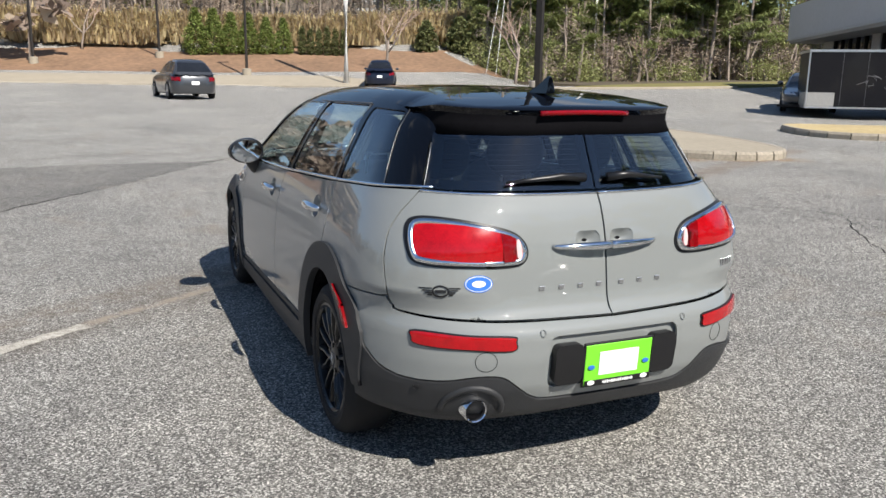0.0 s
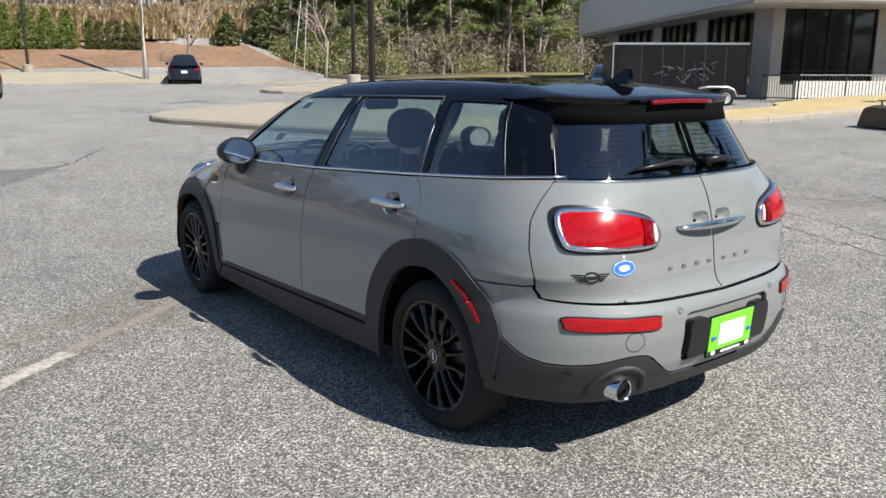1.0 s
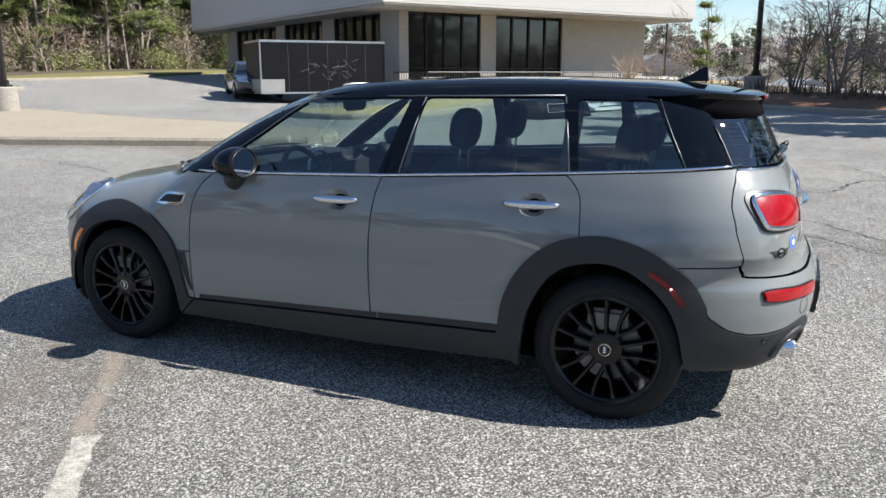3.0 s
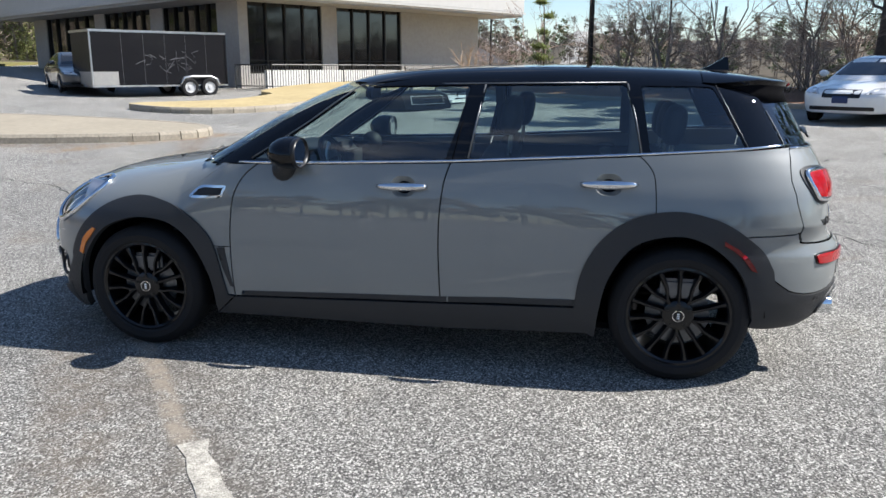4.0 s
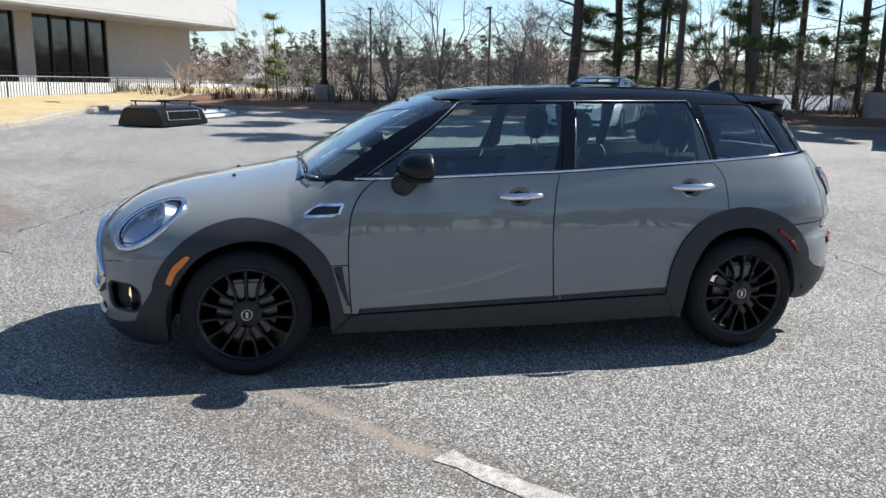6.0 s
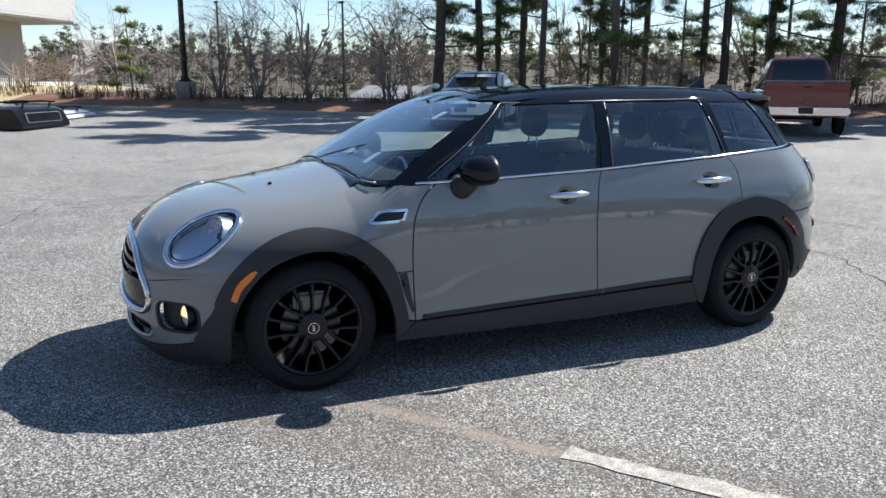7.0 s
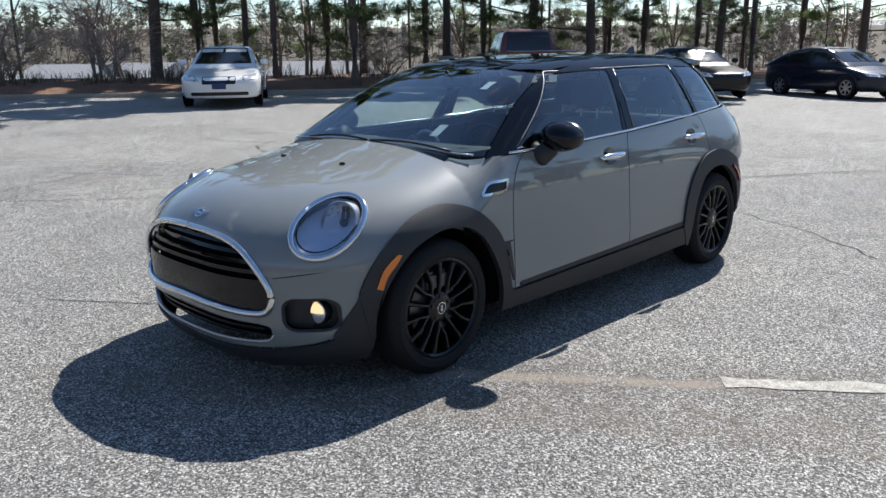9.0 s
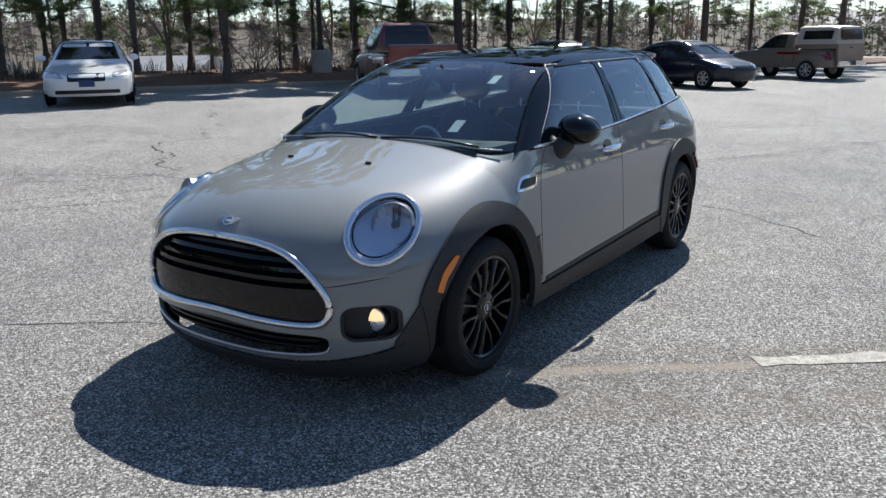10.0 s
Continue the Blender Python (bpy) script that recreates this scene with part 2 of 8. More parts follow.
def cast(F, org, way, far=4.0):
    """Where rays from inside meet the surface F = 0, and its normals there."""
    org, way = np.asarray(org, float), np.asarray(way, float)
    a, b = np.zeros(len(org)), np.full(len(org), far)
    for _ in range(44):
        m = (a + b) / 2
        p = org + way * m[:, None]
        inside = F(p[:, 0], p[:, 1], p[:, 2]) < 0
        a, b = np.where(inside, m, a), np.where(inside, b, m)
    p = org + way * a[:, None]
    e = 0.004
    n = np.stack([F(p[:, 0] + e * (i == 0), p[:, 1] + e * (i == 1), p[:, 2] + e * (i == 2))
                  - F(p[:, 0] - e * (i == 0), p[:, 1] - e * (i == 1), p[:, 2] - e * (i == 2)) for i in range(3)], 1)
    n /= np.linalg.norm(n, axis=1)[:, None] + 1e-12
    return p, n


class Side:
    def flat(self, p):
        return (p[1], p[2])

    def rays(self, q):
        z = np.zeros(len(q))
        return np.stack([z, q[:, 0], q[:, 1]], 1), np.stack([z + 1, z, z], 1)


class Ends:
    """Seen from the front (way 1) or back (way -1)."""
    def __init__(self, way, start=0.0):
        self.way, self.start = way, start

    def flat(self, p):
        return (p[0], p[2])

    def rays(self, q):
        z = np.zeros(len(q))
        return np.stack([q[:, 0], z + self.start, q[:, 1]], 1), np.stack([z, z + self.way, z], 1)


class Top:
    def __init__(self, start=0.6):
        self.start = start

    def flat(self, p):
        return (p[0], p[1])

    def rays(self, q):
        z = np.zeros(len(q))
        return np.stack([q[:, 0], q[:, 1], z + self.start], 1), np.stack([z, z, z + 1], 1)


class Round:
    """Round an upright axis through (0, cy), towards the front or back."""
    def __init__(self, cy, way):
        self.cy, self.way = cy, way

    def flat(self, p):
        return (math.atan2(p[0], (p[1] - self.cy) * self.way) * 0.9, p[2])

    def rays(self, q):
        z = np.zeros(len(q))
        a = q[:, 0] / 0.9
        return np.stack([z, z + self.cy, q[:, 1]], 1), np.stack([np.sin(a), np.cos(a) * self.way, z], 1)


class Ball:
    """All round a point inside the front."""
    def __init__(self, c):
        self.c = c

    def flat(self, p):
        d = Vector(p) - Vector(self.c)
        return (math.atan2(d.x, d.y) * 0.9, math.atan2(d.z, math.hypot(d.x, d.y)) * 0.9)

    def rays(self, q):
        a, f = q[:, 0] / 0.9, q[:, 1] / 0.9
        w = np.stack([np.sin(a) * np.cos(f), np.cos(a) * np.cos(f), np.sin(f)], 1)
        return np.tile(np.array(self.c, float), (len(q), 1)), w


def cr(pts, n=6):
    """A smooth polyline through points."""
    P = [np.array(p, float) for p in pts]
    P = [2 * P[0] - P[1]] + P + [2 * P[-1] - P[-2]]
    out = []
    for i in range(1, len(P) - 2):
        for k in range(n):
            t = k / n
            a, b, c, d = P[i - 1:i + 3]
            out.append(tuple(0.5 * (2 * b + (c - a) * t + (2 * a - 5 * b + 4 * c - d) * t * t + (3 * b - a - 3 * c + d) * t ** 3)))
    out.append(tuple(P[-2]))
    return out


def loop(pts, n=6):
    """A smooth closed line through points."""
    k = len(pts)
    P = [np.array(p, float) for p in pts]
    out = []
    for i in range(k):
        a, b, c, d = (P[(i + j - 1) % k] for j in range(4))
        for s in range(n):
            t = s / n
            out.append(tuple(0.5 * (2 * b + (c - a) * t + (2 * a - 5 * b + 4 * c - d) * t * t + (3 * b - a - 3 * c + d) * t ** 3)))
    return out


def rounded(u0, u1, v0, v1, r, n=6):
    out = []
    for cu, cv, a0 in ((u1 - r, v1 - r, 0), (u0 + r, v1 - r, 90), (u0 + r, v0 + r, 180), (u1 - r, v0 + r, 270)):
        for k in range(n + 1):
            a = radians(a0 + 90 * k / n)
            out.append((cu + r * math.cos(a), cv + r * math.sin(a)))
    return out


def dense(poly, step):
    out = []
    for a, b in zip(poly, poly[1:] + poly[:1]):
        d = math.hypot(b[0] - a[0], b[1] - a[1])
        if d < 1e-6:
            continue
        k = max(1, int(math.ceil(d / step)))
        out += [(a[0] + (b[0] - a[0]) * i / k, a[1] + (b[1] - a[1]) * i / k) for i in range(k)]
    return out


def within(q, poly):
    """Which of the points lie inside the polygon."""
    x, y = q[:, 0], q[:, 1]
    res = np.zeros(len(q), bool)
    P = np.array(poly)
    for (x0, y0), (x1, y1) in zip(P, np.roll(P, -1, 0)):
        if y0 == y1:
            continue
        c = ((y0 > y) != (y1 > y)) & (x < (x1 - x0) * (y - y0) / (y1 - y0) + x0)
        res ^= c
    return res


def inset(poly, gap):
    P = np.array(poly)
    area = 0.5 * np.sum(P[:, 0] * np.roll(P[:, 1], -1) - np.roll(P[:, 0], -1) * P[:, 1])
    t = np.roll(P, -1, 0) - np.roll(P, 1, 0)
    t /= np.linalg.norm(t, axis=1)[:, None] + 1e-9
    n = np.stack([-t[:, 1], t[:, 0]], 1) * (1 if area > 0 else -1)
    return [tuple(v) for v in P + n * gap]


def panel(name, F, proj, outline, mat, parent=None, holes=(), off=0.0, step=0.03, skirt=0.012, gap=0.0, sx=1, label="", only_flat=False, dome=None):
    """One piece of skin on the surface F, bounded by an outline, with turned-in edges.
    Outline points are flat (two numbers) or places (three); sx -1 mirrors it to the car's left."""
    def flat(pts):
        return [tuple(p) if len(p) == 2 else proj.flat(p) for p in pts]
    outer = dense(flat(outline), step * 0.7)
    if gap:
        outer = inset(outer, gap)
    rims = [dense(flat(h), step * 0.7) for h in holes]
    lo, hi = np.min(outer, 0), np.max(outer, 0)
    gx, gy = np.meshgrid(np.arange(lo[0], hi[0], step), np.arange(lo[1], hi[1], step * 0.87))
    gx = gx + (np.arange(gx.shape[0]) % 2)[:, None] * step / 2
    q = np.stack([gx.ravel(), gy.ravel()], 1)
    q = q[within(q, outer)]
    for h in rims:
        q = q[~within(q, h)]
    bound = np.array([p for l in [outer] + rims for p in l])
    if len(q):
        keep = np.ones(len(q), bool)
        for i in range(0, len(q), 400):
            d = np.min(np.linalg.norm(q[i:i + 400, None] - bound[None], axis=2), 1)
            keep[i:i + 400] = d > step * 0.45
        q = q[keep]
    vs = [Vector(p) for p in bound] + [Vector(p) for p in q]
    es, k = [], 0
    for l in [outer] + rims:
        es += [(k + i, k + (i + 1) % len(l)) for i in range(len(l))]
        k += len(l)
    cv, _, cf, *_ = delaunay_2d_cdt(vs, es, [], 0, 1e-5)
    uv = np.array([tuple(v) for v in cv])
    tri = np.array([f for f in cf if len(f) == 3])
    mid = uv[tri].mean(1)
    ok = within(mid, outer)
    for h in rims:
        ok &= ~within(mid, h)
    tri = tri[ok]
    used = np.unique(tri)
    remap = -np.ones(len(uv), int)
    remap[used] = np.arange(len(used))
    tri, uv = remap[tri], uv[used]
    org, way = proj.rays(uv)
    p, n = cast(F, org, way)
    p = p + n * off
    if dome:
        p = p + n * np.array([dome(*w) for w in uv])[:, None]
    fn = np.cross(p[tri[:, 1]] - p[tri[:, 0]], p[tri[:, 2]] - p[tri[:, 0]])
    flip = (fn * n[tri].mean(1)).sum(1) < 0
    tri[flip] = tri[flip][:, ::-1]
    if dome:
        fn[flip] *= -1
        n = np.zeros_like(p)
        for k in range(3):
            np.add.at(n, tri[:, k], fn)
        n /= np.linalg.norm(n, axis=1)[:, None] + 1e-12
    count = {}
    for f in tri:
        for a, b in ((f[0], f[1]), (f[1], f[2]), (f[2], f[0])):
            count[(a, b)] = 1
    rim = [(a, b) for (a, b) in count if (b, a) not in count]
    verts = [tuple(v) for v in p]
    faces = [tuple(f) for f in tri]
    norms = [tuple(n[i]) for f in tri for i in f]
    if skirt:
        low = {}
        for a, b in rim:
            for i in (a, b):
                if i not in low:
                    low[i] = len(verts)
                    verts.append(tuple(p[i] - n[i] * skirt))
        for a, b in rim:
            faces.append((b, a, low[a], low[b]))
            fnm = np.cross(p[a] - p[b], (p[a] - n[a] * skirt) - p[a])
            fnm = -fnm / (np.linalg.norm(fnm) + 1e-12)
            out = np.cross(n[a], p[b] - p[a])
            fnm = fnm if np.dot(fnm, out) < 0 else -fnm
            norms += [tuple(fnm)] * 4
    if sx < 0:
        verts = [(-v[0], v[1], v[2]) for v in verts]
        faces = [f[::-1] for f in faces]
        k, flipped = 0, []
        for f in faces:
            flipped += [(-v[0], v[1], v[2]) for v in norms[k:k + len(f)][::-1]]
            k += len(f)
        norms = flipped
    return mesh_ob(name, verts, faces, mat, parent, label, True, norms)


def on(F, proj, pts, off=0.0, sx=1):
    q = np.array([p if len(p) == 2 else proj.flat(p) for p in pts], float)
    p, n = cast(F, *proj.rays(q))
    p = p + n * off
    if sx < 0:
        p = p * np.array([-1, 1, 1])
    return [Vector(v) for v in p]


def trim(name, F, proj, pts, radius, mat, parent, off=0.0, sx=1, label="", n=8, close=False):
    bm = bmesh.new()
    line = on(F, proj, pts, off, sx)
    if close:
        line = line + line[:2]
    tube(bm, line, radius, n)
    return part(name, bm, mat, parent, label, smooth=True)


def ring_band(name, F, proj, outer, width, mat, parent, off=0.006, sx=1, step=0.02, label=""):
    """A flat raised frame along the inside of an outline."""
    o = dense([p if len(p) == 2 else proj.flat(p) for p in outer], step)
    return panel(name, F, proj, o, mat, parent, holes=[inset(o, width)], off=off, step=step, sx=sx, label=label)


# ---- the grey hatchback: its surfaces ----
lowP = table([(0.10, 0.80), (0.18, 0.845), (0.28, 0.866), (0.40, 0.872), (0.55, 0.868), (0.70, 0.857), (0.80, 0.847), (0.88, 0.831), (0.95, 0.811), (1.02, 0.790), (1.10, 0.762)], 0.025)
rearP = table([(0.15, 1.92), (0.22, 1.99), (0.29, 2.075), (0.40, 2.125), (0.50, 2.14), (0.60, 2.138), (0.625, 2.12), (0.655, 2.075), (0.70, 2.058), (0.80, 2.045), (0.90, 2.030), (0.96, 2.012), (1.02, 1.988), (1.08, 1.95), (1.12, 1.90)], 0.012)
frontP = table([(0.12, 2.04), (0.20, 2.12), (0.30, 2.14), (0.50, 2.145), (0.62, 2.135), (0.70, 2.115), (0.78, 2.075), (0.9, 2.0)], 0.025)
hoodP = table([(0.2, 1.42), (0.6, 1.22), (0.8, 1.11), (0.92, 1.043), (1.0, 1.010), (1.3, 0.953), (1.7, 0.890), (1.95, 0.832), (2.15, 0.775)], 0.05)
roofP = table([(0.75, 1.28), (0.5, 1.352), (0.257, 1.397), (-0.07, 1.426), (-0.39, 1.438), (-0.71, 1.443), (-1.03, 1.439), (-1.34, 1.427), (-1.65, 1.409), (-1.84, 1.390), (-2.1, 1.36)], 0.06)


def taper(y):
    """How far the body draws in towards its tail, at the windows."""
    return 0.036 * np.clip((-1.0 - y) / 0.6, 0, 1.6) ** 1.5


def F_low(x, y, z):
    a = np.abs(x)
    flare = 0.016 * np.exp(-((y - 1.40) / 0.33) ** 2) + 0.012 * np.exp(-((y + 1.335) / 0.35) ** 2)
    s = a - lowP(z) - flare * np.clip((0.95 - z) / 0.25, 0, 1) + 0.9 * taper(y) * np.clip((z - 0.86) / 0.2, 0, 1) ** 1.5
    r = -(rearP(z) - 0.10 * a * a) - y
    f = y - (frontP(z) - 0.12 * a * a)
    t = z - (hoodP(y) - 0.13 * a * a)
    return smax(smax(smax(s, r, 0.60 - 0.19 * np.clip((z - 0.62) / 0.12, 0, 1)), f, 0.7), t, 0.22 - 0.13 * np.clip((1.12 - y) / 0.25, 0, 1))


def F_up(x, y, z):
    a = np.abs(x)
    d = z - 0.98
    s = a - (0.80 - 0.42 * d - 0.32 * d * d) + taper(y)
    f = y - (1.088 - 0.12 * a * a - 1.672 * (z - 0.97))
    r = -(1.957 - 0.12 * a * a - 0.5 * (z - 1.055)) - y
    t = z - (roofP(y) - 0.07 * a * a)
    return smax(smax(smax(s, r, 0.42), f * 0.6, 0.22), t, 0.13)


SIDE, BACK, FRONT, TOPV = Side(), Ends(-1, -0.3), Ends(1, -0.2), Top(0.9)
REAR_RD, FRONT_RD = Round(-1.2, -1), Round(1.2, 1)
NOSE = Ball((0, 0.9, 0.35))

belt = table([(-2.1, 1.085), (-1.75, 1.077), (-1.597, 1.066), (-1.125, 1.037), (-0.258, 0.990), (0.425, 0.968), (0.825, 0.962), (1.0, 0.955)], 0.06)


def belt_line(y0, y1, n=14, up=0.0):
    return [(y, float(belt(y)) + up) for y in np.linspace(y0, y1, n)]


DOOR_LEAD = cr([(0.701, 0.964), (0.772, 0.90), (0.822, 0.80), (0.840, 0.642), (0.838, 0.45), (0.828, 0.30)])
SEAM = cr([(-0.262, 0.990), (-0.234, 0.89), (-0.217, 0.723), (-0.217, 0.553), (-0.228, 0.325)])
RDOOR = cr([(-1.128, 1.037), (-1.160, 1.01), (-1.195, 0.955), (-1.207, 0.855), (-1.212, 0.70)])
ARCH_RO = cr([(-0.860, 0.340), (-0.885, 0.496), (-0.945, 0.623), (-1.032, 0.716), (-1.134, 0.773), (-1.263, 0.800), (-1.367, 0.797), (-1.5, 0.76), (-1.609, 0.695), (-1.68, 0.629), (-1.727, 0.548)])
ARCH_RI = cr([(-0.960, 0.20), (-0.975, 0.328), (-1.007, 0.471), (-1.08, 0.599), (-1.168, 0.665), (-1.297, 0.692), (-1.40, 0.677), (-1.50, 0.62), (-1.585, 0.53), (-1.63, 0.42), (-1.648, 0.308), (-1.648, 0.21)])
ARCH_FO = cr([(1.780, 0.435), (1.745, 0.525), (1.690, 0.608), (1.599, 0.692), (1.475, 0.757), (1.326, 0.787), (1.182, 0.765), (1.07, 0.712), (0.965, 0.618), (0.921, 0.532), (0.884, 0.387), (0.865, 0.304)])
ARCH_FI = cr([(1.708, 0.20), (1.686, 0.393), (1.63, 0.513), (1.531, 0.618), (1.40, 0.673), (1.29, 0.684), (1.174, 0.665), (1.077, 0.601), (0.996, 0.486), (0.945, 0.355), (0.928, 0.20)])
HOLE_R = ARCH_RO + [(-1.70, 0.30), (-1.60, 0.12), (-0.96, 0.12), (-0.86, 0.25)]
HOLE_F = ARCH_FO + [(0.87, 0.12), (1.70, 0.12), (1.80, 0.30)]
gateX = table([(0.64, 0.735), (0.69, 0.772), (0.75, 0.787), (0.85, 0.784), (0.93, 0.760), (1.0, 0.712), (1.04, 0.672), (1.08, 0.632)], 0.015)
gateB = table([(-0.2, 0.637), (0.0, 0.637), (0.458, 0.645), (0.6, 0.650), (0.68, 0.655), (0.72, 0.659), (0.765, 0.666)], 0.015)
GATE_SIDE = [(float(gateX(z)), z) for z in np.linspace(0.715, 1.07, 12)]
gate_edge = [tuple(v) for v in on(F_low, BACK, GATE_SIDE)]
GATE_FOOT = [(0.756, 0.667)] + [(float(gateX(z)) - d, z) for z, d in ((0.678, 0.0035), (0.690, 0.001), (0.703, 0.0))]

car = tagged(empty("hatchback"), "grey estate hatchback with black roof and black wheels on worn asphalt", "car")


def car_part(name, *args, **kw):
    return panel(name, F_low, *args, parent=kw.pop("parent", car), **kw)


GRILLE = [(0.0, 0.712), (0.22, 0.704), (0.37, 0.672), (0.47, 0.612), (0.535, 0.535), (0.560, 0.47), (0.545, 0.405), (0.48, 0.374), (0.25, 0.378), (0.0, 0.385)]
GRILLE = loop(GRILLE + [(-x, z) for x, z in GRILLE[-2:0:-1]])
LOWGRILLE = loop([(0.0, 0.355), (0.30, 0.345), (0.50, 0.338), (0.535, 0.31), (0.505, 0.265), (0.30, 0.248), (0.0, 0.24), (-0.30, 0.248), (-0.505, 0.265), (-0.535, 0.31), (-0.50, 0.338), (-0.30, 0.345)])
grille3 = [tuple(v) for v in on(F_low, FRONT, GRILLE)]
lowgrille3 = [tuple(v) for v in on(F_low, FRONT, LOWGRILLE)]


def disc_on(F, c, ru, rv, tilt=0.0, n=40):
    """Points of an ellipse lying against the surface near c."""
    c = Vector(c)
    e = 0.01
    g = Vector([float(F(np.array([c.x + e * (i == 0)]), np.array([c.y + e * (i == 1)]), np.array([c.z + e * (i == 2)]))[0]
                      - F(np.array([c.x - e * (i == 0)]), np.array([c.y - e * (i == 1)]), np.array([c.z - e * (i == 2)]))[0]) for i in range(3)]).normalized()
    u = Vector((0, 0, 1)).cross(g).normalized()
    v = g.cross(u)
    return [tuple(c + u * (ru * math.cos(a) * math.cos(tilt) - rv * math.sin(a) * math.sin(tilt)) + v * (ru * math.cos(a) * math.sin(tilt) + rv * math.sin(a) * math.cos(tilt))) for a in np.linspace(0, 2 * math.pi, n, endpoint=False)], g


LAMP_C = (0.635, 1.79, 0.742)
lamp_ring, lamp_n = disc_on(F_low, LAMP_C, 0.139, 0.202, 0.62)

# bonnet: one clamshell over the nose, with holes for the headlamps and grille
screen_base = [v - Vector((0, 0.014, 0)) for v in on(F_up, FRONT, [(x, 0.986 - 0.058 * x * x) for x in (-0.70, -0.55, -0.35, 0.0, 0.35, 0.55, 0.70)])]
cowl = cr([(-0.80, 0.84, 0.963)] + [tuple(v) for v in screen_base] + [(0.80, 0.84, 0.963)])
clam = cr([(0.80, 0.84, 0.963), (0.822, 0.93, 0.945), (0.85, 1.05, 0.855), (0.866, 1.178, 0.764)])
arch_top = [(0.872, y, z) for y, z in ARCH_FO[::-1] if y > 1.18 and z > 0.612]
hood_low = cr([(0.862, 1.690, 0.606), (0.80, 1.83, 0.585), (0.66, 1.93, 0.56), (0.53, 2.0, 0.535)])
half = clam[1:] + arch_top + hood_low
bonnet_line = cowl + half + [(0.2, 2.13, 0.53), (-0.2, 2.13, 0.53)] + [(-x, y, z) for x, y, z in half[::-1]][:-1]
bonnet = panel("bonnet", F_low, NOSE, bonnet_line, PAINT, car, holes=[lamp_ring, [(-x, y, z) for x, y, z in lamp_ring], grille3], step=0.026, gap=0.0032)

# front bumper with its openings
FOG = rounded(0.580, 0.755, 0.312, 0.462, 0.05)
fog3 = [tuple(v) for v in on(F_low, FRONT, FOG)]
fog3m = [(-x, y, z) for x, y, z in fog3]
hb = [(x, y, z - 0.005 + 0.014 * (0.86 - x) / 0.33) for x, y, z in hood_low]
fb_side = cr([(0.87, 1.745, 0.515), (0.865, 1.775, 0.44), (0.845, 1.82, 0.37), (0.80, 1.86, 0.30), (0.70, 1.93, 0.262), (0.5, 2.02, 0.232), (0.25, 2.09, 0.218), (0.0, 2.11, 0.215)])
fb_half = hb[::-1] + fb_side
front_line = fb_half + [(-x, y, z) for x, y, z in fb_half[::-1]][1:]
front_bumper = panel("front_bumper", F_low, FRONT_RD, front_line, PAINT, car, holes=[grille3, lowgrille3, fog3, fog3m], step=0.026, gap=0.001)
sp_top = [(x, y, z - 0.004) for x, y, z in fb_side[18:]]
sp_low = cr([(0.80, 1.85, 0.155), (0.72, 1.91, 0.15), (0.6, 1.97, 0.14), (0.3, 2.06, 0.135), (0.0, 2.08, 0.135)])
sp_half = sp_top[::-1][::-1]
splitter_line = sp_top + [(-x, y, z) for x, y, z in sp_top[::-1]][1:] + [(-x, y, z) for x, y, z in sp_low][0:] + sp_low[::-1][1:]
panel("front_lip", F_low, FRONT_RD, splitter_line, CLAD, front_bumper, off=0.012, label="dark textured plastic lip")

# grille: chrome frame, dark backing, gloss bar and slats
grille = trim("grille", F_low, FRONT, inset(dense(GRILLE, 0.02), 0.012), 0.0155, CHROME, car, off=0.004, n=12, close=True, label="bright chrome grille frame")
panel("backing", F_low, FRONT, inset(dense(GRILLE, 0.02), 0.01), DARK, grille, off=-0.05, label="black grille backing")
g_in = inset(dense(GRILLE, 0.02), 0.024)
panel("grille_bar", F_low, FRONT, [p for p in dense(g_in, 0.01) if p[1] < 0.535], GLOSSBLACK, grille, off=-0.004, label="gloss black grille bar")
for k, z in enumerate((0.565, 0.605, 0.645, 0.68)):
    w = max(abs(p[0]) for p in g_in if abs(p[1] - z) < 0.02) - 0.012
    panel("slat", F_low, FRONT, [(-w, z - 0.009), (w, z - 0.009), (w, z + 0.009), (-w, z + 0.009)], GLOSSBLACK, grille, off=-0.012 - 0.004 * k, skirt=0.02, step=0.03)
low_grille = panel("lower_grille", F_low, FRONT, LOWGRILLE, DARK, front_bumper, off=-0.05, label="black lower grille")
for z in (0.275, 0.305, 0.33):
    panel("slat", F_low, FRONT, [(-0.49, z - 0.005), (0.49, z - 0.005), (0.49, z + 0.005), (-0.49, z + 0.005)], BLACKTRIM, front_bumper, off=-0.03, skirt=0.015, step=0.04)
trim("lip_line", F_low, FRONT, [p for p in LOWGRILLE if p[1] < 0.30], 0.006, SATIN, front_bumper, off=0.0)

# winged badge on the bonnet's nose


